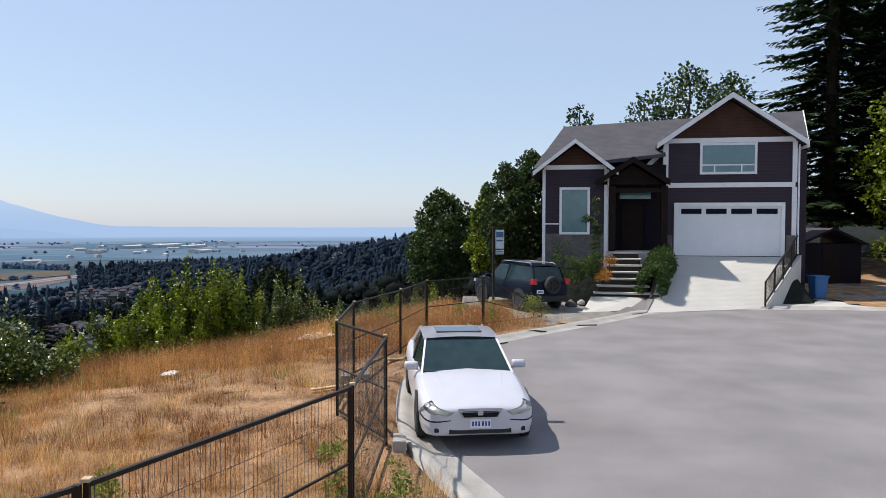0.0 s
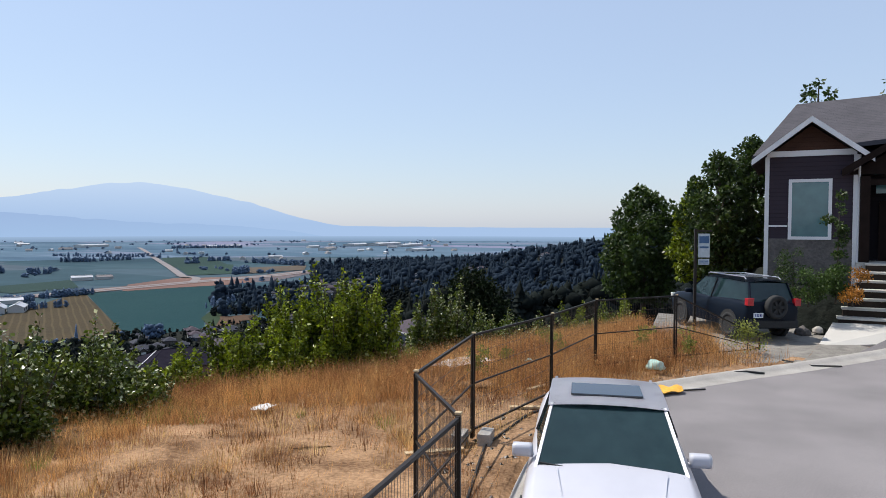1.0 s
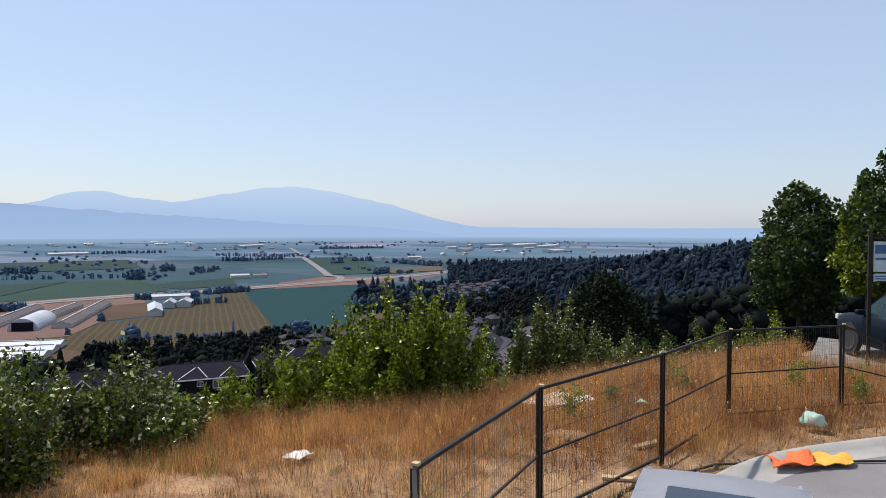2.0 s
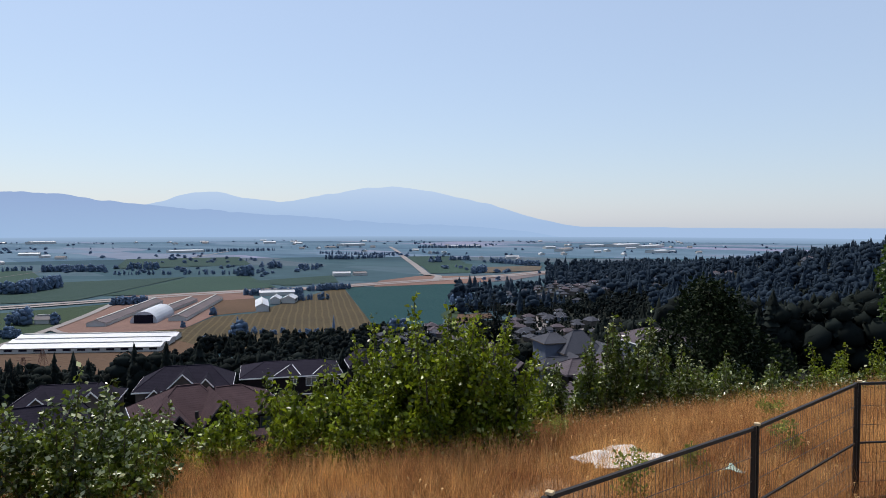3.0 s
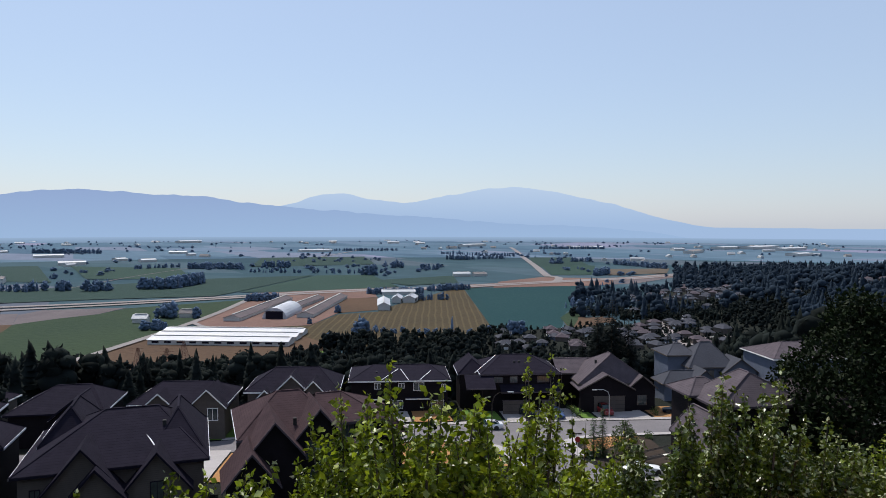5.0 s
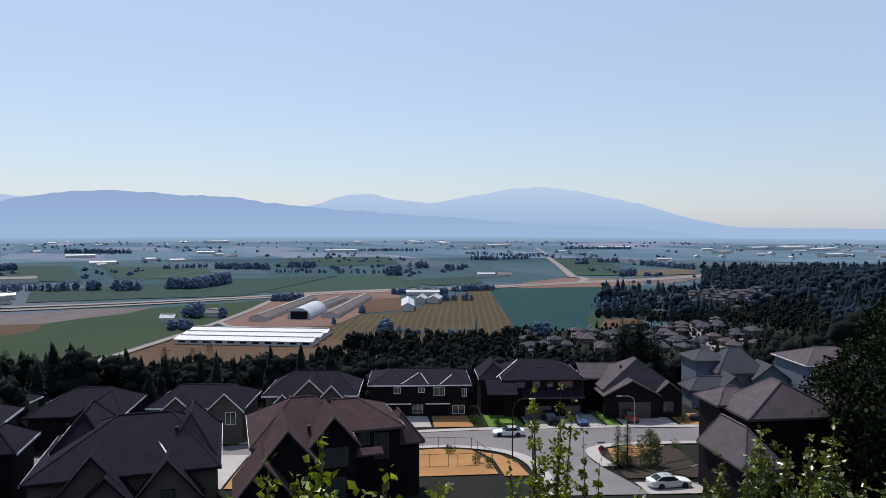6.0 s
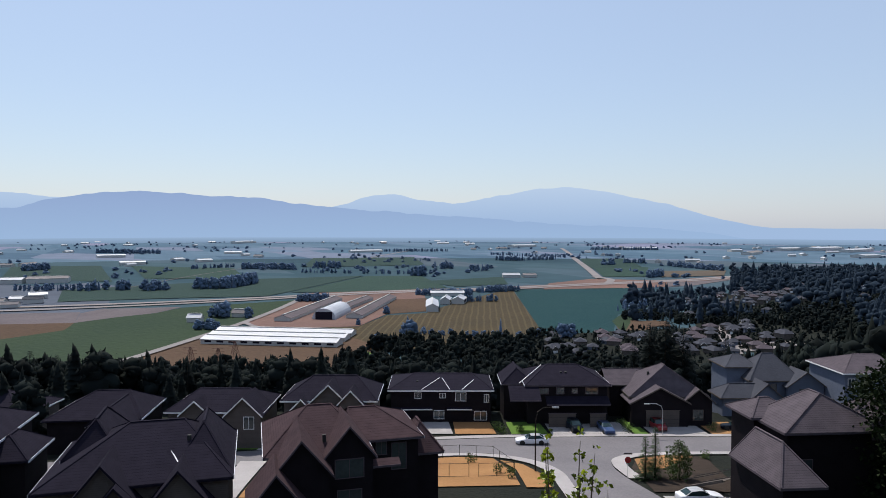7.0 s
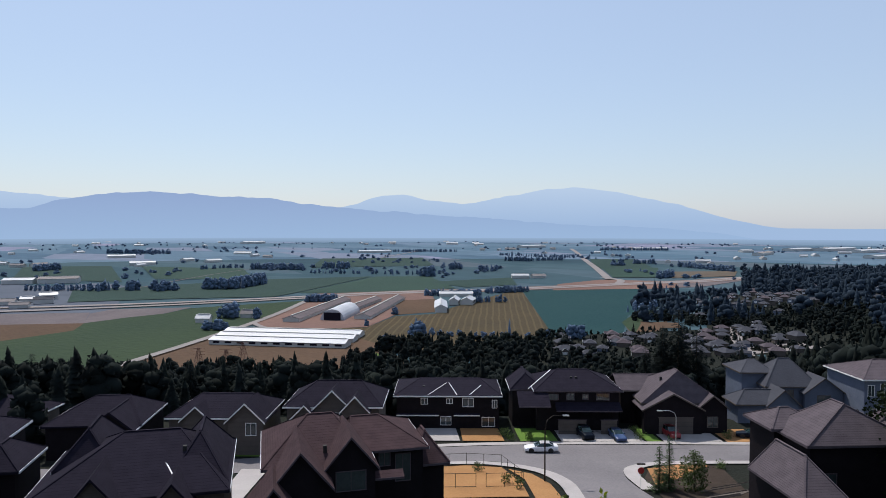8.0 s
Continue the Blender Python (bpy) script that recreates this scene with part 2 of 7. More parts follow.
PLATEINK = mat("plate_ink", (0.03, 0.05, 0.22), (0.03, 0.05, 0.20), 0.5, 8, 60, 0)
SHEET = mat("white_tarp", (0.80, 0.79, 0.77), (0.68, 0.66, 0.63), 0.6, 2, 14, 0.4, trans=0.15)
ORANGE = mat("orange_cloth", (0.72, 0.14, 0.03), (0.60, 0.10, 0.02), 0.7, 3, 20, 0.4)
YELLOW = mat("yellow_cloth", (0.70, 0.38, 0.05), (0.60, 0.30, 0.04), 0.7, 3, 20, 0.4)
BAG = mat("pale_green_bag", (0.30, 0.44, 0.36), (0.42, 0.55, 0.47), 0.5, 6, 30, 0.4)
PLYWOOD = mat("pale_timber", (0.52, 0.40, 0.24), (0.42, 0.31, 0.18), 0.8, 3, 30, 0.2, stretch=(1, 8, 8))
BINBLUE = mat("blue_plastic", (0.035, 0.13, 0.32), (0.03, 0.11, 0.27), 0.5, 3, 40, 0.05)
F_TEAL = mat("crop_teal", (0.0120, 0.0400, 0.0450), (0.0150, 0.0450, 0.0480), 0.9, 0.01, 0.3, 0.3, spec=0.05)
# Crop greens with some of the valley's blue haze mixed into the colour.
F_GREEN = mat("crop_green", (0.0330, 0.0510, 0.0270), (0.0250, 0.0420, 0.0260), 0.9, 0.008, 0.2, 0.3, spec=0.05)
F_DKGREEN = mat("crop_dark_green", (0.0230, 0.0440, 0.0400), (0.0270, 0.0490, 0.0420), 0.9, 0.008, 0.2, 0.3, spec=0.05)
F_STRIPE = striped(mat("crop_stubble", (0.0700, 0.0530, 0.0300), (0.0520, 0.0420, 0.0260), 0.9, 0.012, 0.25, 0.3, spec=0.05), -45, 6.0, 1.25)
F_BROWN = mat("bare_earth", (0.0980, 0.0620, 0.0420), (0.0700, 0.0470, 0.0330), 0.95, 0.012, 0.25, 0.3, spec=0.05)
F_PINK = mat("yard_gravel", (0.1750, 0.1080, 0.0900), (0.1300, 0.0830, 0.0720), 0.95, 0.02, 0.3, 0.3, spec=0.05)
F_PALE = mat("pale_road", (0.2300, 0.2080, 0.2050), (0.1850, 0.1680, 0.1660), 0.9, 0.02, 0.3, 0.2, spec=0.05)
F_GREYED = mat("greyed_gravel", (0.1350, 0.1150, 0.1200), (0.1000, 0.0860, 0.0920), 0.95, 0.03, 0.3, 0.3, spec=0.05)
F_BRIGHT = mat("scrub_bright_green", (0.075, 0.125, 0.030), (0.055, 0.095, 0.025), 0.9, 0.05, 0.5, 0.3, spec=0.05)
F_TAN = mat("tan_stubble", (0.105, 0.085, 0.066), (0.085, 0.070, 0.056), 0.95, 0.012, 0.25, 0.3, spec=0.05)
# Another crop green that carries a little painted haze blue.
F_DKGREEN2 = mat("crop_mid_green", (0.0300, 0.0560, 0.0440), (0.0250, 0.0480, 0.0400), 0.9, 0.008, 0.2, 0.3, spec=0.05)
RUST = mat("rusty_steel", (0.16, 0.075, 0.055), (0.11, 0.055, 0.042), 0.8, 0.8, 8, 0.1)
BARNROOF = mat("barn_metal_roof", (0.4300, 0.4400, 0.4700), (0.3500, 0.3600, 0.3900), 0.5, 0.05, 1.0, 0.1)
BARNWALL = mat("barn_wall", (0.50, 0.49, 0.47), (0.40, 0.39, 0.37), 0.7, 0.05, 1.0, 0.1)
LOTDIRT = mat("orange_dirt", (0.3300, 0.1800, 0.0800), (0.2400, 0.1250, 0.0560), 0.95, 0.15, 4, 0.5, spec=0.05)
LAWN = mat("lawn", (0.10, 0.17, 0.035), (0.07, 0.13, 0.028), 0.9, 0.3, 12, 0.5, spec=0.05)
MULCH = mat("dark_mulch", (0.05, 0.037, 0.03), (0.03, 0.024, 0.02), 0.95, 0.8, 15, 0.8, spec=0.05)
SIGNM = mat("sign_panel", (0.55, 0.60, 0.62), (0.35, 0.42, 0.45), 0.4, 2, 8, 0)
SIGNB = mat("sign_blue", (0.05, 0.12, 0.25), (0.04, 0.10, 0.2), 0.4, 2, 8, 0)
STOPRED = mat("stop_red", (0.35, 0.02, 0.02), (0.28, 0.02, 0.02), 0.5, 2, 8, 0)
# Distant haze is painted as glow: these surfaces emit their blue.
MOUNT_FAR = glow("haze_glow_mountain", (0.31, 0.445, 0.66), (0.275, 0.375, 0.60), -60, 210, 1.0)
MOUNT_FAR2 = glow("pale_haze_glow_mountain", (0.335, 0.465, 0.68), (0.455, 0.575, 0.755), 10, 260, 1.0)
HAZE_FAR = glow("haze_band_glow", (0.20, 0.29, 0.42), (0.29, 0.41, 0.59), -80, -60, 1.0)


def valley_material(name, stops):
    """Patchwork of far fields: long rectangular cells of greens, tans and greys, blued to paint in haze."""
    m = bpy.data.materials.new(name)
    m.use_nodes = True
    N, L = m.node_tree.nodes, m.node_tree.links
    p = N["Principled BSDF"]
    tc, mp, vo, ra, nz = (N.new("ShaderNode" + k) for k in ("TexCoord", "Mapping", "TexVoronoi", "ValToRGB", "TexNoise"))
    mp.inputs["Rotation"].default_value = (0, 0, radians(-52))
    mp.inputs["Scale"].default_value = (0.0022, 0.0055, 0.0)
    L.new(tc.outputs["Object"], mp.inputs[0])
    L.new(mp.outputs[0], vo.inputs["Vector"])
    vo.distance, vo.inputs["Scale"].default_value, vo.inputs["Randomness"].default_value = 'CHEBYCHEV', 1.0, 0.75
    sep = N.new("ShaderNodeSeparateXYZ")
    L.new(vo.outputs["Color"], sep.inputs[0])
    L.new(sep.outputs[0], ra.inputs[0])
    cr = ra.color_ramp
    cr.interpolation = 'CONSTANT'
    while len(cr.elements) < len(stops):
        cr.elements.new(0.5)
    for e, (pos, c) in zip(cr.elements, stops):
        e.position, e.color = pos, (*c, 1)
    nz.inputs["Scale"].default_value, nz.inputs["Detail"].default_value = 0.02, 5
    L.new(tc.outputs["Object"], nz.inputs[0])
    r = N.new("ShaderNodeMapRange")
    r.inputs[3].default_value, r.inputs[4].default_value = 0.75, 1.25
    L.new(nz.outputs[0], r.inputs[0])
    hs = N.new("ShaderNodeHueSaturation")
    L.new(ra.outputs[0], hs.inputs["Color"])
    L.new(r.outputs[0], hs.inputs["Value"])
    L.new(hs.outputs[0], p.inputs["Base Color"])
    p.inputs["Roughness"].default_value = 0.95
    p.inputs["Specular IOR Level"].default_value = 0.03
    return m


# Haze painted into the field colours; the second set is paler and bluer.
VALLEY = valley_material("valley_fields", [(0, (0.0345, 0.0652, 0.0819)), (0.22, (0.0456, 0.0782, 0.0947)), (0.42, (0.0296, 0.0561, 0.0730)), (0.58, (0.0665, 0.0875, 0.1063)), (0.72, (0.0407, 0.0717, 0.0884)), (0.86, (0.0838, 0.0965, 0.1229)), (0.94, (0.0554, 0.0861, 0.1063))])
VALLEY_HAZED = valley_material("hazed_valley_fields", [(0, (0.0685, 0.1156, 0.1607)), (0.22, (0.0905, 0.1389, 0.1858)), (0.42, (0.0587, 0.0994, 0.1432)), (0.58, (0.1322, 0.1551, 0.2085)), (0.72, (0.0808, 0.1273, 0.1733)), (0.86, (0.1664, 0.1712, 0.2411)), (0.94, (0.1101, 0.1527, 0.2085))])

# ---- building tools ----
def mesh_of(name, verts, faces):
    me = bpy.data.meshes.new(name)
    me.from_pydata([tuple(v) for v in verts], [], [tuple(f) for f in faces])
    me.update()
    return me


def part(name, bm, material, parent=None, label=""):
    """Links a bmesh (or a mesh) as one object, under a thing or a part."""
    if isinstance(bm, bmesh.types.BMesh):
        me = bpy.data.meshes.new(name)
        bmesh.ops.recalc_face_normals(bm, faces=bm.faces)
        bm.to_mesh(me)
        bm.free()
    else:
        me = bm
    for m in (material if isinstance(material, (list, tuple)) else [material]):
        me.materials.append(m)
    ob = new(name, me)
    if parent is not None:
        ob.parent = parent
    if label:
        ob["label"] = label
    return ob


def empty(name, m=None, label="", category="", group="", kind=""):
    ob = new(name)
    ob.empty_display_size = 0.2
    if m is not None:
        ob.matrix_basis = m
    return tagged(ob, label, category, group, kind)


def add_box(bm, x0, x1, y0, y1, z0, z1, bevel=0.0):
    v = [bm.verts.new(p) for p in ((x0, y0, z0), (x1, y0, z0), (x1, y1, z0), (x0, y1, z0), (x0, y0, z1), (x1, y0, z1), (x1, y1, z1), (x0, y1, z1))]
    f = [bm.faces.new([v[i] for i in q]) for q in ((0, 3, 2, 1), (4, 5, 6, 7), (0, 1, 5, 4), (1, 2, 6, 5), (2, 3, 7, 6), (3, 0, 4, 7))]
    if bevel:
        bmesh.ops.bevel(bm, geom=list({e for q in f for e in q.edges}), offset=bevel, segments=2, affect='EDGES', profile=0.7)
    return bm


def box(x0, x1, y0, y1, z0, z1, bevel=0.0):
    return add_box(bmesh.new(), x0, x1, y0, y1, z0, z1, bevel)


def add_beam(bm, a, b, w, h=None, up=(0, 0, 1)):
    """A rectangular bar from a to b."""
    a, b = Vector(a), Vector(b)
    h = h or w
    d = (b - a).normalized()
    side = d.cross(Vector(up))
    side = side.normalized() if side.length > 1e-4 else Vector((1, 0, 0))
    top = side.cross(d)
    v = [bm.verts.new(p + side * (sx * w / 2) + top * (sz * h / 2)) for p in (a, b) for sx, sz in ((-1, -1), (1, -1), (1, 1), (-1, 1))]
    for q in ((3, 2, 1, 0), (4, 5, 6, 7), (0, 1, 5, 4), (1, 2, 6, 5), (2, 3, 7, 6), (3, 0, 4, 7)):
        bm.faces.new([v[i] for i in q])
    return bm


def add_tube(bm, pts, radii, n=8):
    """A tapered round limb through points."""
    rings = []
    for i, p in enumerate(pts):
        p = Vector(p)
        d = (Vector(pts[min(i + 1, len(pts) - 1)]) - Vector(pts[max(i - 1, 0)])).normalized()
        a = d.orthogonal().normalized()
        b = d.cross(a)
        r = radii[i]
        rings.append([bm.verts.new(p + a * (r * math.cos(k * 2 * math.pi / n)) + b * (r * math.sin(k * 2 * math.pi / n))) for k in range(n)])
    for r0, r1 in zip(rings, rings[1:]):
        for k in range(n):
            bm.faces.new((r0[k], r0[(k + 1) % n], r1[(k + 1) % n], r1[k]))
    bm.faces.new(rings[0][::-1])
    bm.faces.new(rings[-1])
    return bm


def slab(pts, thick):
    """A flat plate through coplanar points, thickened downwards."""
    bm = bmesh.new()
    t = [bm.verts.new(p) for p in pts]
    b = [bm.verts.new((p[0], p[1], p[2] - thick)) for p in pts]
    bm.faces.new(t)
    bm.faces.new(b[::-1])
    for i in range(len(pts)):
        j = (i + 1) % len(pts)
        bm.faces.new((t[i], b[i], b[j], t[j]))
    return bm


def smooth(ob):
    for f in ob.data.polygons:
        f.use_smooth = True
    return ob


def fbm(x, y, s=1.0, oct=3):
    v, a = 0.0, 1.0
    for k in range(oct):
        v += a * noise.noise((x * s, y * s, 3.7 * k))
        a, s = a * 0.5, s * 2
    return v


def leaf_cloud(centres, radii, count, size, rng, squash=1.0, droop=0.4, shell=0.45):
    """Folded leaves scattered in overlapping clumps. Returns a mesh."""
    centres, radii = np.array(centres, float), np.array(radii, float)
    w = radii ** 2
    idx = rng.choice(len(radii), count, p=w / w.sum())
    d = rng.normal(size=(count, 3))
    d /= np.linalg.norm(d, axis=1)[:, None]
    r = radii[idx] * (shell + (1 - shell) * rng.random(count) ** 0.6)
    c = centres[idx] + d * r[:, None] * np.array((1, 1, squash))
    ax = rng.normal(size=(count, 3)) + d * 0.8
    ax[:, 2] -= droop
    ax /= np.linalg.norm(ax, axis=1)[:, None]
    sd = np.cross(ax, rng.normal(size=(count, 3)))
    sd /= np.linalg.norm(sd, axis=1)[:, None]
    nm = np.cross(ax, sd)
    L = size * (0.6 + 0.8 * rng.random(count))[:, None]
    v = np.stack([c, c + ax * L * 0.5 + sd * L * 0.34 + nm * L * 0.08, c + ax * L, c + ax * L * 0.5 - sd * L * 0.34 + nm * L * 0.08], 1).reshape(-1, 3)
    k = np.arange(count) * 4
    f = np.concatenate([np.stack([k, k + 1, k + 2], 1), np.stack([k, k + 2, k + 3], 1)])
    return fast_mesh("crown", v, f)


def fast_mesh(name, v, f):
    """Triangles from arrays."""
    me = bpy.data.meshes.new(name)
    f = np.asarray(f, np.int32)
    n = f.shape[1]
    me.vertices.add(len(v))
    me.vertices.foreach_set("co", np.asarray(v, np.float32).ravel())
    me.loops.add(f.size)
    me.loops.foreach_set("vertex_index", f.ravel())
    me.polygons.add(len(f))
    me.polygons.foreach_set("loop_start", np.arange(0, f.size, n, dtype=np.int32))
    me.update(calc_edges=True)
    me.validate()
    return me


# ---- the lie of the land ----
ROAD_EDGE = [(0.6, 5.5), (-0.4, 8.3), (-1.15, 10.8), (-1.3, 13.6), (-0.95, 16.4), (0.0, 18.8), (2.0, 20.9), (3.8, 22.5), (6.4, 25.0), (7.7, 26.2),
             (10.5, 27.2), (12.8, 27.4), (17.9, 26.8), (24, 25), (31, 19), (33, 8), (31, -8), (30, -34), (4, -34), (2.6, -10)]


def closed_curve(pts, n=10):
    out = []
    m = len(pts)
    for i in range(m):
        p0, p1, p2, p3 = (Vector((*pts[(i + k) % m], 0)) for k in (-1, 0, 1, 2))
        for j in range(n):
            t = j / n
            q = 0.5 * (2 * p1 + (p2 - p0) * t + (2 * p0 - 5 * p1 + 4 * p2 - p3) * t * t + (3 * p1 - p0 - 3 * p2 + p3) * t ** 3)
            out.append((q.x, q.y))
    return out


ROAD = closed_curve(ROAD_EDGE)
_RA = np.array(ROAD)


def road_distance(x, y):
    """Signed distance to the edge of the turning circle's asphalt: positive outside. Arrays."""
    x, y = np.atleast_1d(x).astype(float), np.atleast_1d(y).astype(float)
    best = np.full(x.shape, 1e9)
    inside = np.zeros(x.shape, bool)
    for a, b in zip(_RA, np.roll(_RA, -1, 0)):
        d = b - a
        t = np.clip(((x - a[0]) * d[0] + (y - a[1]) * d[1]) / (d @ d), 0, 1)
        best = np.minimum(best, np.hypot(x - a[0] - t * d[0], y - a[1] - t * d[1]))
        c = (a[1] > y) != (b[1] > y)
        with np.errstate(divide='ignore', invalid='ignore'):
            xi = d[0] * (y - a[1]) / (d[1] if d[1] else 1e-9) + a[0]
        inside ^= c & (x < xi)
    return np.where(inside, -best, best)


def sstep(a, b, v):
    t = np.clip((v - a) / (b - a), 0, 1)
    return t * t * (3 - 2 * t)


def land(x, y):
    """Height of the natural ground, without the road's cut. Arrays."""
    x, y = np.asarray(x, float), np.asarray(y, float)
    q, s = -0.754 * x + 0.656 * y, 0.656 * x + 0.754 * y
    qe = 17.0 + 0.14 * np.clip(s - 12, 0, 60) - 0.25 * np.clip(2 - s, 0, 30)
    d = q - qe
    knee = np.logaddexp(0, (d - 2.0) / 1.8) * 1.8            # soft crest
    z = -0.50 * knee
    floor1 = -24.3 - 3.9 * sstep(78, 122, q)
    z = np.maximum(z, floor1)
    z = np.where(q > 136, np.maximum(-28.2 - 0.27 * np.clip(q - 136, 0, None), -80), z)
    z = z + np.clip(92 * np.exp(-((x - 230) ** 2 + (y - 930) ** 2) / 480.0 ** 2) - 15, 0, None) * sstep(200, 420, y)
    z = z + 1.9 * sstep(27.8, 30.6, y) * sstep(4.5, 5.4, x) * (1 - sstep(15.5, 17.0, x)) * (1 - sstep(48, 60, y))
    z = z + 2.5 * sstep(38, 70, y) * sstep(6, 18, x) * (1 - sstep(90, 160, y))
    return z


def ground_z(x, y):
    return float(land(x, y))


V_EYE, V_S, V_D = Vector((-6.62, 21.25, 0)), Vector((0.656, 0.754, 0)), Vector((-0.754, 0.656, 0))


def vill(s, d, z=None):
    """A place in the village below: s along its street, d out from the crest."""
    p = V_EYE + V_S * s + V_D * d
    p.z = ground_z(p.x, p.y) if z is None else z
    return p


# ---- ground sheet ----
def build_ground():
    cx, cy = 1.0, 17.0
    radii = list(np.arange(0, 16, 0.34))
    while radii[-1] < 4900:
        radii.append(radii[-1] * 1.042 + 0.05)
    radii[-1] = 4900
    seg = 264
    th = np.arange(seg) * 2 * np.pi / seg
    R, T = np.meshgrid(np.array(radii[1:]), th, indexing='ij')
    X, Y = cx + R * np.cos(T), cy + R * np.sin(T)
    Z = land(X, Y)
    near = R < 60
    rd = np.full(X.shape, 50.0)
    rd[near] = road_distance(X[near], Y[near])
    bumps = np.array([fbm(a, b, 0.5) for a, b in zip(X[near], Y[near])])
    Z[near] += 0.09 * bumps * sstep(0.5, 1.5, rd[near])
    Z = Z + 0.07 - 0.42 * (1 - sstep(-0.05, 0.45, rd))
    # below the driveway and the walk
    Z = Z - 0.5 * (sstep(26.0, 27.0, Y) * (1 - sstep(31.3, 31.6, Y)) * sstep(4.2, 5.2, X) * (1 - sstep(16.6, 17.2, X))) * np.where(near, 1, 0)
    verts = np.concatenate([[[cx, cy, -0.35]], np.stack([X, Y, Z], -1).reshape(-1, 3)])
    nr = len(radii) - 1
    faces, mats = [], []
    for j in range(seg):
        faces.append((0, 1 + j, 1 + (j + 1) % seg))
    for i in range(nr - 1):
        a = 1 + i * seg
        for j in range(seg):
            k = (j + 1) % seg
            faces.append((a + j, a + seg + j, a + seg + k, a + k))
    me = mesh_of("ground", verts, faces)
    ob = part("ground", me, [SOIL, HILLSOIL, VALLEY, VALLEY_HAZED])
    zc = np.array([0.0] * seg + list((Z[:-1] + Z[1:]).ravel() / 2))
    rc = np.array([0.0] * seg + list(R[:-1].ravel()))
    qc = np.array([0.0] * seg + list((-0.754 * X[:-1] + 0.656 * Y[:-1]).ravel()))
    xc, yc = np.concatenate([np.zeros(seg), X[:-1].ravel()]), np.concatenate([np.zeros(seg), Y[:-1].ravel()])
    gc = (xc > 4.0) & (xc < 17) & (yc > 27)
    # Past 1750 m the valley floor takes the haze-painted colours.
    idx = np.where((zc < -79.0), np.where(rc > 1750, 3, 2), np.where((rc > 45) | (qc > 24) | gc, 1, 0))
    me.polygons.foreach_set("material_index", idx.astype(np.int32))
    smooth(ob)
    tagged(ob, "dry bare earth on the crest, wooded slope and farmed valley floor", "ground", kind="structure")


build_ground()


def build_road():
    bm = bmesh.new()
    bm.faces.new([bm.verts.new((x, y, 0.0)) for x, y in ROAD])
    bmesh.ops.triangulate(bm, faces=bm.faces)
    tagged(part("road", bm, ASPHALT), "pale worn grey asphalt of the turning circle", "road", kind="structure")
    # rolled kerb with a gutter pan, profile swept round the edge
    prof = [(-0.30, 0.004), (-0.02, 0.012), (0.05, 0.045), (0.14, 0.095), (0.24, 0.10), (0.30, 0.08), (0.30, -0.4)]
    n = len(ROAD)
    pts = np.array(ROAD)
    tan = np.roll(pts, -1, 0) - np.roll(pts, 1, 0)
    tan /= np.linalg.norm(tan, axis=1)[:, None]
    nor = np.stack([tan[:, 1], -tan[:, 0]], 1)
    if (road_distance(*(pts[0] + nor[0])) < 0).all():
        nor = -nor
    v = [(pts[i][0] + nor[i][0] * o, pts[i][1] + nor[i][1] * o, z) for i in range(n) for o, z in prof]
    k = len(prof)
    f = [(i * k + j, i * k + j + 1, ((i + 1) % n) * k + j + 1, ((i + 1) % n) * k + j) for i in range(n) for j in range(k - 1)]
    ob = smooth(part("kerb", mesh_of("kerb", v, f), KERB))
    tagged(ob, "pale rolled concrete kerb round the turning circle", "kerb", kind="structure")


build_road()

# ---- main house ----
def add_window(parent, x0, x1, y, z0, z1, pane=GLASS, trim=TRIM, bars=(), name="window", w=0.09):
    """A window on a wall that faces -y: casing proud of the wall, sash bars, set-back pane."""
    win = part(name, box(x0, x1, y - 0.014, y - 0.004, z0, z1), pane, parent)
    bm = bmesh.new()
    add_box(bm, x0 - w, x1 + w, y - 0.05, y + 0.015, z1, z1 + w)
    add_box(bm, x0 - w, x1 + w, y - 0.07, y + 0.015, z0 - w, z0)
    add_box(bm, x0 - w, x0, y - 0.05, y + 0.015, z0, z1)
    add_box(bm, x1, x1 + w, y - 0.05, y + 0.015, z0, z1)
    part("frame", bm, trim, win, "white window casing" if trim is TRIM else "")
    for a, b, c, d in bars:
        part("sash_bar", box(a, b, y - 0.03, y + 0.012, c, d), trim, win)
    return win


def prism(x0, x1, y0, y1, z0, z1, zr, xr=None):
    """A gable block: rectangle walls z0..z1 with a triangular top up to zr, ridge along y."""
    xr = (x0 + x1) / 2 if xr is None else xr
    bm = bmesh.new()
    fr = [bm.verts.new(p) for p in ((x0, y0, z0), (x1, y0, z0), (x1, y0, z1), (xr, y0, zr), (x0, y0, z1))]
    bk = [bm.verts.new((v.co.x, y1, v.co.z)) for v in fr]
    bm.faces.new(fr)
    bm.faces.new(bk[::-1])
    for i in range(5):
        j = (i + 1) % 5
        bm.faces.new((fr[i], bk[i], bk[j], fr[j]))
    return bm


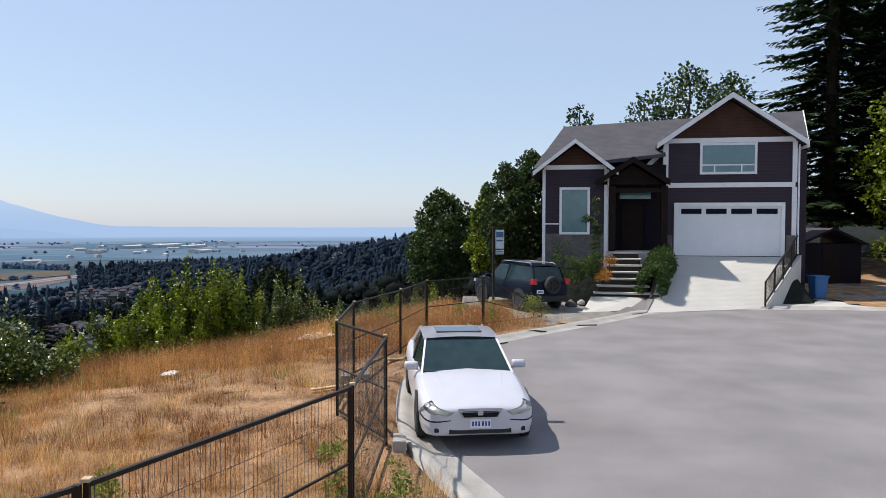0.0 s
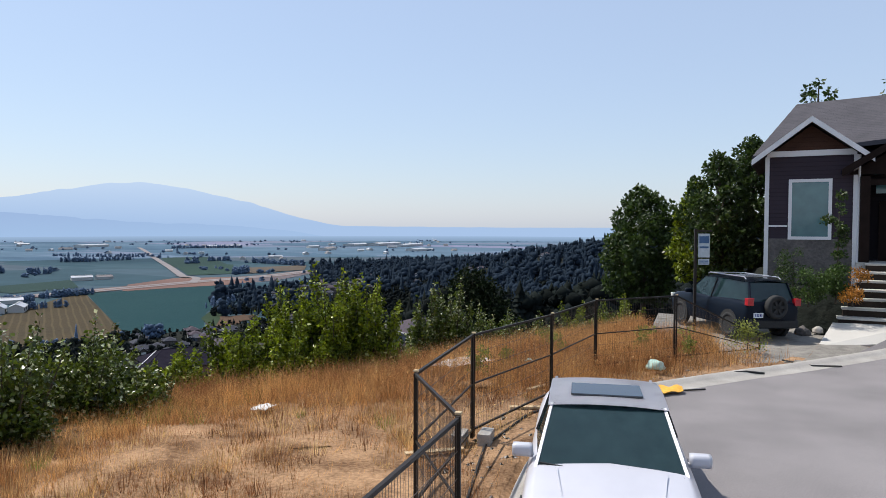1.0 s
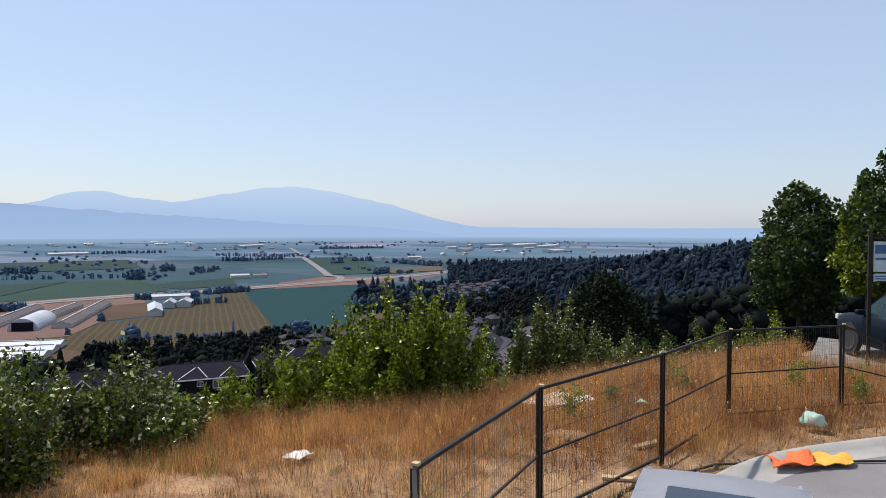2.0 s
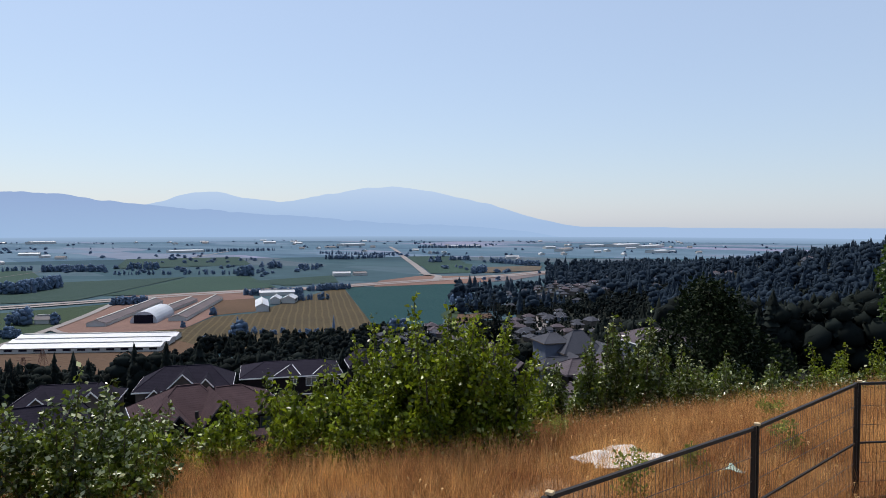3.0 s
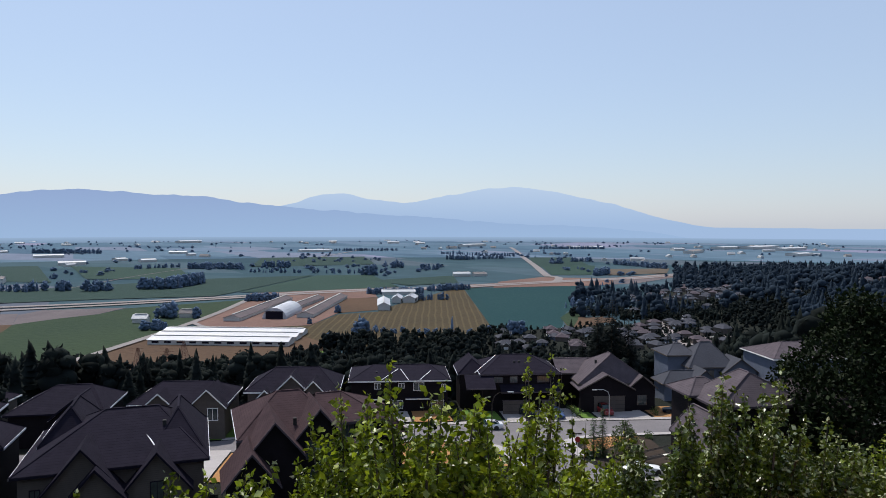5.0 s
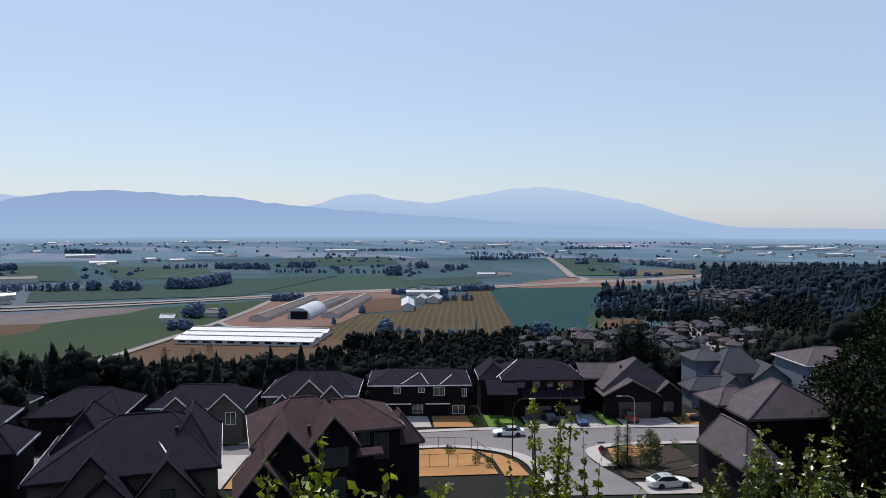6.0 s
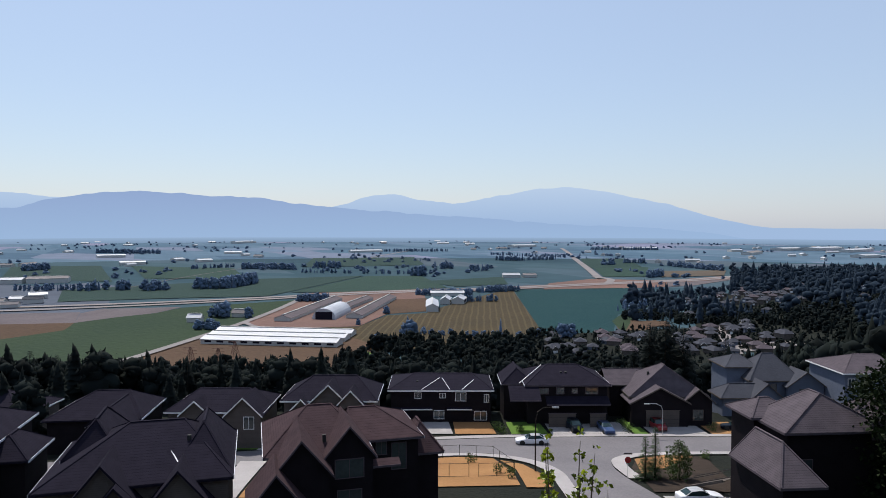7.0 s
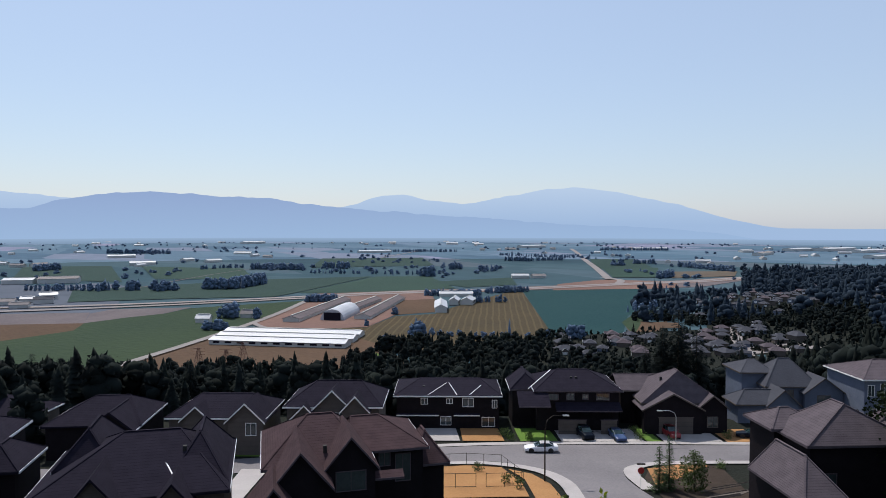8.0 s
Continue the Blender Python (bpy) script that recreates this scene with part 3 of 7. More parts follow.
def gable_roof(parent, x0, x1, y0, y1, ze, zr, roof, trim, over=0.45, thick=0.16, barge=0.22, cap=None, tl=""):
    """Two roof planes with ridge along y, bargeboards at the front. ze: height at x0/x1 (wall line)."""
    xr = (x0 + x1) / 2
    sl = (zr - ze) / (xr - x0)
    ov = over * sl
    yf = y0 - over
    part("roof", slab([(x0 - over, yf, ze - ov + thick), (xr, yf, zr + thick), (xr, y1, zr + thick), (x0 - over, y1, ze - ov + thick)], thick), roof, parent)
    part("roof", slab([(xr, yf, zr + thick), (x1 + over, yf, ze - ov + thick), (x1 + over, y1, ze - ov + thick), (xr, y1, zr + thick)], thick), roof, parent)
    for xe in (x0 - over, x1 + over):
        bm = bmesh.new()
        a, b = Vector((xe, yf - 0.025, ze - ov)), Vector((xr, yf - 0.025, zr))
        q = [a + Vector((0, 0, thick + 0.02)), b + Vector((0, 0, thick + 0.02)), b + Vector((0, 0, thick + 0.02 - barge)), a + Vector((0, 0, thick + 0.02 - barge))]
        f = [bm.verts.new(p) for p in q]
        g = [bm.verts.new(p - Vector((0, 0.045, 0))) for p in q]
        bm.faces.new(f)
        bm.faces.new(g[::-1])
        for i in range(4):
            j = (i + 1) % 4
            bm.faces.new((f[i], f[j], g[j], g[i]))
        part("bargeboard", bm, trim, parent, tl)
    if cap:
        part("ridge_cap", add_beam(bmesh.new(), (xr, yf, zr + thick + 0.02), (xr, y1, zr + thick + 0.02), 0.22, 0.05), cap, parent)


def build_house():
    # local frame: x along the front, y into the house, origin at the middle of the garage wall
    h = empty("house", pose(13.3, 31.2, 0, 0, 0, -12), "two-storey mauve-grey sided house with white trim and double garage", "house")
    gx0, gx1 = -2.9, 2.7
    gm = (gx0 + gx1) / 2
    part("wall", box(gx0, gx1, 0, 5.0, 0.2, 7.25), SIDING, h)
    part("gable", prism(gx0 + .02, gx1 - .02, -0.004, 4.9, 7.252, 7.26, 9.1), SHAKE, h, "dark brown shingled gable end")
    gable_roof(h, gx0, gx1, 0, 6.0, 7.30, 9.22, ROOFM, TRIM, 0.45, 0.16, 0.24)
    for c, d in ((7.19, 7.41), (5.14, 5.36)):
        part("belt_board", box(gx0 - 0.03, gx1 + 0.03, -0.05, 0.01, c, d), TRIM, h)
    for x in (gx0, gx1):
        part("corner_board", box(x - 0.10, x + 0.10, -0.06, 0.06, 1.9, 5.14), TRIM, h)
        part("corner_board", box(x - 0.10, x + 0.10, -0.06, 0.06, 5.36, 7.19), TRIM, h)
    add_window(h, -1.29, 0.98, 0, 5.85, 7.07, CURTAIN, bars=[(-1.29, 0.98, 6.14, 6.20), (-.78, -.72, 5.85, 6.14), (.40, .46, 5.85, 6.14)], w=0.11)
    g = part("garage_door", box(-2.36, 2.15, -0.03, 0.05, 1.99, 4.26), GARAGE, h, "white double garage door with four small windows")
    for a, b, c, d in ((-2.52, -2.36, 1.99, 4.26), (2.15, 2.31, 1.99, 4.26), (-2.52, 2.31, 4.26, 4.44)):
        part("frame", box(a, b, -0.09, 0.03, c, d), TRIM, g)
    for i in range(4):
        x = -2.20 + i * 1.10
        part("pane", box(x, x + 0.90, -0.044, -0.034, 3.92, 4.16), R_DARK, g, "dark glass light")
    for r in range(3):
        for i in range(8):
            x, z = -2.27 + i * 0.55, 2.06 + r * 0.56
            part("panel", box(x, x + 0.46, -0.038, -0.028, z + 0.06, z + 0.46, 0.004), GARAGE, g)
    for x in (gx0 - 0.12, gx1 + 0.16):
        part("downpipe", add_tube(bmesh.new(), [(x, -0.12, 7.05), (x, -0.10, 6.8), (x, -0.10, 2.1)], [0.04] * 3), TRIM, h)
    part("gutter", box(3.05, 3.2, -0.4, 5.0, 6.88, 7.0, 0.02), TRIM, h)
    part("stone_base", box(gx0 - 0.04, gx0 + 0.32, -0.10, 0.05, 1.9, 2.95, 0.02), STONE, h)
    part("stone_base", box(2.36, gx1 + 0.06, -0.10, 0.05, 1.9, 2.95, 0.02), STONE, h)
    # left wing
    lx0, lx1, ly = -8.48, -5.72, -1.5
    lm = (lx0 + lx1) / 2
    part("wall", box(lx0, lx1, ly, 3.0, 0.4, 5.98), SIDING, h)
    part("gable", prism(lx0 + .02, lx1 - .02, ly - 0.004, 2.5, 5.982, 5.99, 7.0), SHAKE, h, "dark brown shingled gable end")
    gable_roof(h, lx0, lx1, ly, 4.0, 6.02, 7.08, ROOFM, TRIM, 0.5, 0.15, 0.2)
    part("belt_board", box(lx0 - 0.02, lx1 + 0.02, ly - 0.05, ly + 0.01, 5.92, 6.12), TRIM, h)
    for x in (lx0, lx1):
        part("corner_board", box(x - 0.07, x + 0.07, ly - 0.06, ly + 0.05, 1.2, 5.92), TRIM, h)
    add_window(h, -7.67, -6.53, ly, 3.08, 5.0, CURTAIN, w=0.11)
    part("belt_board", box(lx0, -7.8, ly - 0.035, ly + 0.01, 3.42, 3.48), TRIM, h)
    part("stone_base", box(lx0 - 0.02, lx1 + 0.02, ly - 0.045, ly + 0.05, 0.6, 3.0, 0.02), STONE, h)
    part("downpipe", add_tube(bmesh.new(), [(-5.62, ly - 0.10, 5.9), (-5.62, ly - 0.08, 2.2)], [0.04] * 2), TRIM, h)
    # main body and its roof
    part("wall", box(-8.3, 3.55, 1.0, 10.0, 0.2, 6.9), SIDING, h)
    R0, R1 = (-7.55, 4.6, 8.72), (4.5, 4.6, 9.27)
    part("roof", slab([(-9.0, -1.2, 6.02), (-2.96, -0.278, 6.714), (-2.96, 0.3, 6.977), (3.45, 0.7, 7.45), R1, R0], 0.16), ROOFM, h)
    part("roof", slab([R0, R1, (4.5, 10.6, 6.9), (-9.0, 10.6, 6.2)], 0.16), ROOFM, h)
    part("roof", slab([(-9.0, 10.6, 6.2), (-9.0, -1.2, 6.02), R0], 0.16), ROOFM, h)
    part("bargeboard", add_beam(bmesh.new(), (3.47, 0.7, 7.3), (4.5, 4.6, 9.2), 0.05, 0.2), TRIM, h)
    bm = bmesh.new()
    bm.faces.new([bm.verts.new(p) for p in ((3.55, 1.0, 6.9), (3.55, 10.0, 6.9), (3.9, 4.6, 9.05))])
    bmesh.ops.solidify(bm, geom=bm.faces, thickness=.1)
    part("gable", bm, SIDING, h)
    part("side_canopy", slab([(2.75, 1.6, 5.0), (3.6, 1.6, 4.85), (3.6, 3.4, 4.85), (2.75, 3.4, 5.3)], .1), ROOFM, h)
    # porch: deep, gabled; the shade inside is painted as near-black colours
    part("porch_wall", box(-5.70, -2.92, -0.2, 0.0, 1.6, 6.2), W_DARK, h, "recessed entry wall with the porch's shade painted in")
    part("porch_floor", box(-5.70, -2.92, -1.9, -0.2, 1.2, 2.22, 0.02), CONCRETE, h)
    for x in (-5.45, -3.2):
        part("porch_post", box(x - 0.15, x + 0.15, -1.75, -1.45, 2.22, 5.15, 0.02), DOORWOOD, h)
    part("porch_gable", prism(-5.9, -3.28, -1.6, 0.1, 5.22, 5.26, 6.1), DOORWOOD, h, "dark timber entry gable")
    gable_roof(h, -5.75, -3.43, -1.62, 2.4, 5.5, 6.26, R_DARK, DOORWOOD, 0.42, 0.14, 0.26, tl="dark bargeboard")
    part("transom", box(-5.0, -3.6, -0.24, -0.21, 4.62, 4.95), CURTAIN, h)
    part("front_door", box(-4.9, -3.95, -0.25, -0.21, 2.22, 4.35, 0.01), DOORWOOD, h)
    part("sidelight", box(-3.85, -3.5, -0.235, -0.21, 2.4, 4.35), R_DARK, h)
    part("beam", box(-5.5, -3.1, -1.72, -1.5, 4.85, 5.05), DOORWOOD, h)
    part("gable", prism(-4.1, -2.92, 0.15, 2.0, 5.6, 5.62, 6.95, -2.95), SHAKE, h)
    part("bargeboard", add_beam(bmesh.new(), (-4.05, 0.1, 5.85), (-2.92, 0.1, 6.95), 0.05, 0.2), TRIM, h)


build_house()


def ramp_z(x, y):
    """Driveway surface: level with the road at its foot, with the garage floor at its head."""
    return 0.03 + 1.93 * min(max((y - 26.4 - 0.15 * (x - 8) * 0.4) / 4.7, 0), 1)


def build_drive():
    bm = bmesh.new()
    n = 12
    rows = []
    for i in range(n + 1):
        t = i / n
        a, b = Vector((7.75, 26.2, 0)).lerp(Vector((10.5, 31.85, 0)), t), Vector((12.75, 27.35, 0)).lerp(Vector((16.0, 30.68, 0)), t)
        z = 0.02 + 1.96 * (t * t * (3 - 2 * t) * 0.35 + t * 0.65)
        rows.append([bm.verts.new((*a.lerp(b, j / 4).xy, z)) for j in range(5)])
    for r0, r1 in zip(rows, rows[1:]):
        for j in range(4):
            bm.faces.new((r0[j], r0[j + 1], r1[j + 1], r1[j]))
    ext = bmesh.ops.extrude_face_region(bm, geom=list(bm.faces))
    for v in ext["geom"]:
        if isinstance(v, bmesh.types.BMVert):
            v.co.z -= 0.6
    tagged(part("driveway", bm, CONCRETE), "clean pale concrete driveway up to the garage", "driveway", kind="structure")
    # grey apron between walk and drive, gravel shoulder under the parked car
    tagged(part("apron", slab([(5.6, 24.6, 0.05), (7.7, 26.2, 0.035), (9.6, 29.6, 1.12), (8.4, 28.2, 0.5), (7.2, 26.9, 0.2)], 0.3), ASPHALT), "grey asphalt strip beside the driveway", "driveway", kind="structure")
    tagged(part("front_walk", slab([(5.0, 25.6, 0.08), (7.1, 26.5, 0.10), (8.3, 28.0, 0.46), (6.0, 28.0, 0.46)], 0.3), CONCRETE), "pale concrete walk to the front steps", "path", kind="structure")
    bm = slab([(2.6, 22.6, 0.06), (4.3, 23.3, 0.05), (6.6, 25.4, 0.05), (5.6, 27.2, 0.15), (4.6, 29.6, 0.2), (1.0, 31.5, 0.15), (0.6, 27.5, 0.12)], 0.35)
    tagged(part("gravel_shoulder", bm, GRAVEL), "grey gravel parking shoulder", "gravel", kind="structure")
    tagged(part("side_pad", slab([(12.9, 27.5, 0.04), (30, 26.5, 0.04), (30, 29.6, 0.05), (17.0, 30.6, 0.06), (14.5, 29.0, 0.05)], 0.3), CONCRETE), "concrete pad beside the driveway", "pavement", kind="structure")
    tagged(part("side_yard", slab([(16.9, 30.6, 0.055), (30, 29.6, 0.045), (34, 44, 0.06), (16.9, 44, 0.06)], 0.3), GRAVEL), "shaded gravel side yard", "gravel", kind="structure")
    # front steps, seven broad treads
    st = empty("front_steps", pose(13.3, 31.2, 0, 0, 0, -12), "broad concrete front steps with dark risers", "steps")
    for i in range(7):
        y, z = -4.45 + i * 0.38, 0.36 + i * 0.265
        wl, wr = -6.35 + i * 0.15, -4.05 + (0.35 if i == 0 else 0) - i * 0.04
        part("tread", box(wl, wr, y, y + 0.50, z + 0.19, z + 0.26, 0.012), CONCRETE, st)
        part("riser", box(wl + 0.04, wr - 0.04, y + 0.06, y + 0.50, z - 0.25, z + 0.19), MULCH, st, "dark riser")
    # retaining wall under the rail
    bm = bmesh.new()
    a, b = Vector((12.9, 27.45, 0)), Vector((16.15, 30.75, 0))
    d = (b - a).normalized()
    nn = Vector((d.y, -d.x, 0))
    v = [bm.verts.new(p) for p in (a + nn * 0.0 + Vector((0, 0, -0.2)), b + Vector((0, 0, -0.2)), b + Vector((0, 0, 2.05)), a + Vector((0, 0, 0.12)))]
    w = [bm.verts.new(x.co + nn * 0.22) for x in v]
    bm.faces.new(v)
    bm.faces.new(w[::-1])
    for i in range(4):
        bm.faces.new((v[i], v[(i + 1) % 4], w[(i + 1) % 4], w[i]))
    tagged(part("retaining_wall", bm, CONCRETE), "concrete retaining wall beside the driveway", "wall", kind="structure")
    rail = empty("railing", None, "black metal railing along the driveway wall", "railing")
    a, b = a + nn * 0.11, b + nn * 0.11
    for i in range(5):
        p = a.lerp(b, i / 4)
        z = 0.12 + (2.05 - 0.12) * i / 4
        part("post", box(p.x - 0.03, p.x + 0.03, p.y - 0.03, p.y + 0.03, z - 0.02, z + 1.0, 0.004), BLACK, rail)
    for hgt in (0.98, 0.12):
        part("rail", add_beam(bmesh.new(), (a.x, a.y, 0.12 + hgt), (b.x, b.y, 2.05 + hgt), 0.05), BLACK, rail)
    for i in range(34):
        t = (i + 0.5) / 34
        p = a.lerp(b, t)
        z = 0.12 + 1.93 * t
        part("baluster", box(p.x - 0.009, p.x + 0.009, p.y - 0.009, p.y + 0.009, z + 0.12, z + 0.98), BLACK, rail)


build_drive()

# ---- vehicles ----
def build_wheel(parent, x, y, r, w, side):
    """Tyre ring with a spoked rim, axle along y."""
    bm = bmesh.new()
    n = 24
    prof = [(r * 0.66, -w / 2), (r * 0.93, -w / 2), (r, -w / 2 + 0.03), (r, w / 2 - 0.03), (r * 0.93, w / 2), (r * 0.66, w / 2)]
    rings = [[bm.verts.new((q * math.cos(k * 2 * math.pi / n), o, q * math.sin(k * 2 * math.pi / n))) for q, o in prof] for k in range(n)]
    for k in range(n):
        for j in range(len(prof)):
            a, b = rings[k], rings[(k + 1) % n]
            jj = (j + 1) % len(prof)
            bm.faces.new((a[j], a[jj], b[jj], b[j]))
    wh = part("wheel", bm, RUBBER, parent, "black tyre")
    wh.matrix_basis = pose(x, y, r)
    smooth(wh)
    bm = bmesh.new()
    yo = side * w * 0.36
    bmesh.ops.create_circle(bm, cap_ends=True, radius=r * 0.67, segments=20, matrix=Matrix.Translation((0, yo * 0.5, 0)) @ Matrix.Rotation(radians(90), 4, 'X'))
    part("rim_back", bm, RUBBER, wh)
    bm = bmesh.new()
    for k in range(6):
        a = k * math.pi / 3
        add_beam(bm, (0, yo, 0), (r * 0.66 * math.cos(a), yo, r * 0.66 * math.sin(a)), 0.075, 0.03, up=(0, 1, 0))
    part("rim", bm, ALLOY, wh, "silver alloy rim")


def build_car(name, m, paint, label, kind="sedan", detail=True, group=""):
    """A car, nose along +x, wheels on z = 0. Stations: x, half width, sill, shoulder, top."""
    c = empty(name, m, label, "car", group)
    if kind == "sedan":
        st = [(2.47, .44, .37, .54, .60), (2.45, .62, .28, .55, .635), (2.38, .76, .235, .57, .67), (2.18, .845, .21, .62, .72), (1.75, .885, .20, .68, .80), (1.10, .895, .20, .73, .895),
              (0.3, .895, .20, .76, .93), (-0.8, .895, .20, .78, .94), (-1.6, .89, .22, .80, .965), (-2.15, .85, .26, .78, .975), (-2.36, .76, .32, .70, .93), (-2.42, .60, .38, .62, .78)]
        belt, top, wb, wt = .90, 1.40, .83, .635
        ws, rs = (1.08, .18), (-1.95, -1.15)
        wx, wr = (1.52, -1.30), .32
    else:
        st = [(2.15, .55, .42, .62, .72), (2.08, .74, .34, .70, .86), (1.85, .84, .30, .80, .98), (1.0, .89, .28, .90, 1.08), (0.2, .89, .28, .94, 1.10),
              (-1.0, .89, .28, .96, 1.12), (-1.8, .88, .30, .96, 1.12), (-2.05, .85, .34, .92, 1.08), (-2.12, .72, .42, .80, .98)]
        belt, top, wb, wt = 1.06, 1.70, .82, .64
        ws, rs = (1.12, .35), (-2.02, -1.78)
        wx, wr = (1.32, -1.28), .36
    pts = [[Vector((x, y, z)) for y, z in ((0, zs), (w * .86, zs), (w * .97, zs + .08), (w, (zs + zh) / 2), (w * .985, zh), (w * .90, zt - .035), (w * .74, zt), (0, zt + .03))] for x, w, zs, zh, zt in st]

    def along(row, t):
        """Smooth curve through a row of points."""
        t = min(max(t, 0), len(row) - 1.0001)
        i, f = int(t), t - int(t)
        a, b_, c_, d_ = (row[min(max(i + k, 0), len(row) - 1)] for k in (-1, 0, 1, 2))
        return .5 * (2 * b_ + (c_ - a) * f + (2 * a - 5 * b_ + 4 * c_ - d_) * f * f + (3 * b_ - a - 3 * c_ + d_) * f ** 3)

    def skin(t, v, s=1, off=0.0):
        """Point of the body's skin: t along its stations, v up its section."""
        q = along([along(r, v) for r in pts], t)
        if off:
            q = q + Vector((.9 if t < 2 else .2, q.y, .35 * (v - 3))).normalized() * off
        return Vector((q.x, s * max(q.y, 0), q.z))

    def patch(nm, t0, t1, v0, v1, material, s, off, lab=""):
        """A fitted piece that follows the skin."""
        bq = bmesh.new()
        g = [[bq.verts.new(skin(t0 + (t1 - t0) * a / 8, v0 + (v1 - v0) * k / 4, s, off)) for k in range(5)] for a in range(9)]
        for a in range(8):
            for k in range(4):
                bq.faces.new((g[a][k], g[a + 1][k], g[a + 1][k + 1], g[a][k + 1]))
        bmesh.ops.solidify(bq, geom=list(bq.faces), thickness=.008)
        return smooth(part(nm, bq, material, c, lab))

    bm = bmesh.new()
    rings = []
    nu, nv = (5, 3) if detail else (2, 2)
    for a in range((len(st) - 1) * nu + 1):
        half = [skin(a / nu, k / nv) for k in range(7 * nv + 1)]
        rings.append([bm.verts.new(q) for q in half] + [bm.verts.new((q.x, -q.y, q.z)) for q in half[-2:0:-1]])
    n = len(rings[0])
    for a, b in zip(rings, rings[1:]):
        for k in range(n):
            bm.faces.new((a[k], a[(k + 1) % n], b[(k + 1) % n], b[k]))
    bm.faces.new(rings[0])
    bm.faces.new(rings[-1][::-1])
    body = smooth(part("body", bm, paint, c))
    # wheel housings
    for x in wx:
        for s in (1, -1):
            bm = bmesh.new()
            bmesh.ops.create_cone(bm, cap_ends=True, segments=20, radius1=wr + .07, radius2=wr + .07, depth=.12,
                                  matrix=Matrix.Translation((x, s * .838, wr + .01)) @ Matrix.Rotation(radians(90), 4, 'X'))
            part("wheel_arch", bm, RUBBER, c)
            build_wheel(c, x, s * .806, wr, .20, s)
    # glasshouse
    bz = belt - .03
    b = {k: Vector(v) for k, v in dict(fl=(ws[0], wb * .93, bz), fr=(ws[0], -wb * .93, bz), rl=(rs[0], wb * .9, bz + .04), rr=(rs[0], -wb * .9, bz + .04),
                                       tfl=(ws[1], wt, top - .05), tfr=(ws[1], -wt, top - .05), trl=(rs[1], wt * .97, top - .06), trr=(rs[1], -wt * .97, top - .06)).items()}
    b["ml"], b["mr"] = Vector((-.25, wb * 1.0, bz + .02)), Vector((-.25, -wb * 1.0, bz + .02))
    b["tml"], b["tmr"] = Vector((-.35, wt * 1.04, top - .03)), Vector((-.35, -wt * 1.04, top - .03))

    def quad(nm, ks, material, lab="", off=0.0):
        bq = bmesh.new()
        bq.faces.new([bq.verts.new(b[k]) for k in ks])
        bmesh.ops.solidify(bq, geom=bq.faces, thickness=.012)
        return part(nm, bq, material, c, lab)

    quad("windscreen", ("fl", "fr", "tfr", "tfl"), CARGLASS)
    quad("rear_window", ("rl", "rr", "trr", "trl"), CARGLASS)
    for a1, a2, t1, t2 in (("fl", "ml", "tml", "tfl"), ("ml", "rl", "trl", "tml"), ("fr", "mr", "tmr", "tfr"), ("mr", "rr", "trr", "tmr")):
        quad("side_window", (a1, a2, t1, t2), CARGLASS)
    for k1, k2, w in (("fl", "tfl", .020), ("fr", "tfr", .020), ("rl", "trl", .13), ("rr", "trr", .13), ("ml", "tml", .07), ("mr", "tmr", .07)):
        part("pillar", add_beam(bmesh.new(), b[k1], b[k2], w * .6, .035, up=(0, 1, .4)), paint if k1[0] != "m" else RUBBER, c)
    # roof skin
    bm = bmesh.new()
    rows = []
    xs = np.linspace(ws[1] + .06, rs[1] - .05, 7)
    for i, x in enumerate(xs):
        u = i / 6
        zc = top + .018 - .05 * (2 * u - 1) ** 2 * (1 if kind == "sedan" else .5)
        rows.append([bm.verts.new((x, y, zc - .028 * (y / wt) ** 2)) for y in np.linspace(-wt - .045, wt + .045, 7)])
    for r0, r1 in zip(rows, rows[1:]):
        for j in range(6):
            bm.faces.new((r0[j], r0[j + 1], r1[j + 1], r1[j]))
    bmesh.ops.solidify(bm, geom=list(bm.faces), thickness=.045)
    smooth(part("roof", bm, paint, c))
    # mirrors
    for s in (1, -1):
        bm = bmesh.new()
        add_box(bm, ws[0] - .36, ws[0] - .22, s * (wb + .10) - .115, s * (wb + .10) + .115, belt + .005, belt + .14, .045)
        smooth(part("wing_mirror", bm, paint, c))
        part("mirror_stalk", add_beam(bmesh.new(), (ws[0] - .28, s * (wb - .02), belt + .02), (ws[0] - .30, s * (wb + .12), belt + .05), .05), paint, c)
    if not detail:
        return c
    nose = st[0][0]
    if kind == "sedan":
        part("sunroof", box(-.62, -.04, -.42, .42, top - .004, top + .020, .01), SUNGLASS, c, "dark glass sunroof")
        for s in (1, -1):
            patch("headlight", .25, 3.0, 4.05, 5.75, LAMP, s, .006, "clear headlight")
            patch("indicator", 2.5, 2.98, 4.2, 5.3, ALLOY, s, .010)
            part("fog_lamp", box(2.36, 2.445, s * .60 - .085, s * .60 + .085, .295, .365, .02), RUBBER, c)
            part("tail_light", box(-2.42, -2.36, s * .6 - .16, s * .6 + .16, .68, .84, .02), REDLENS, c)
        bm = bmesh.new()
        f = [bm.verts.new(p) for p in ((2.455, -.31, .640), (2.455, .31, .640), (2.492, .24, .525), (2.492, -.24, .525))]
        bm.faces.new(f)
        bmesh.ops.solidify(bm, geom=bm.faces, thickness=.02)
        gr = part("grille", bm, RUBBER, c, "black grille with chrome surround")
        for a, d in (((2.462, -.33, .645), (2.462, .33, .645)), ((2.498, -.25, .52), (2.498, .25, .52)), ((2.462, -.33, .645), (2.498, -.25, .52)), ((2.462, .33, .645), (2.498, .25, .52))):
            part("grille_trim", add_beam(bmesh.new(), a, d, .018), ALLOY, gr)
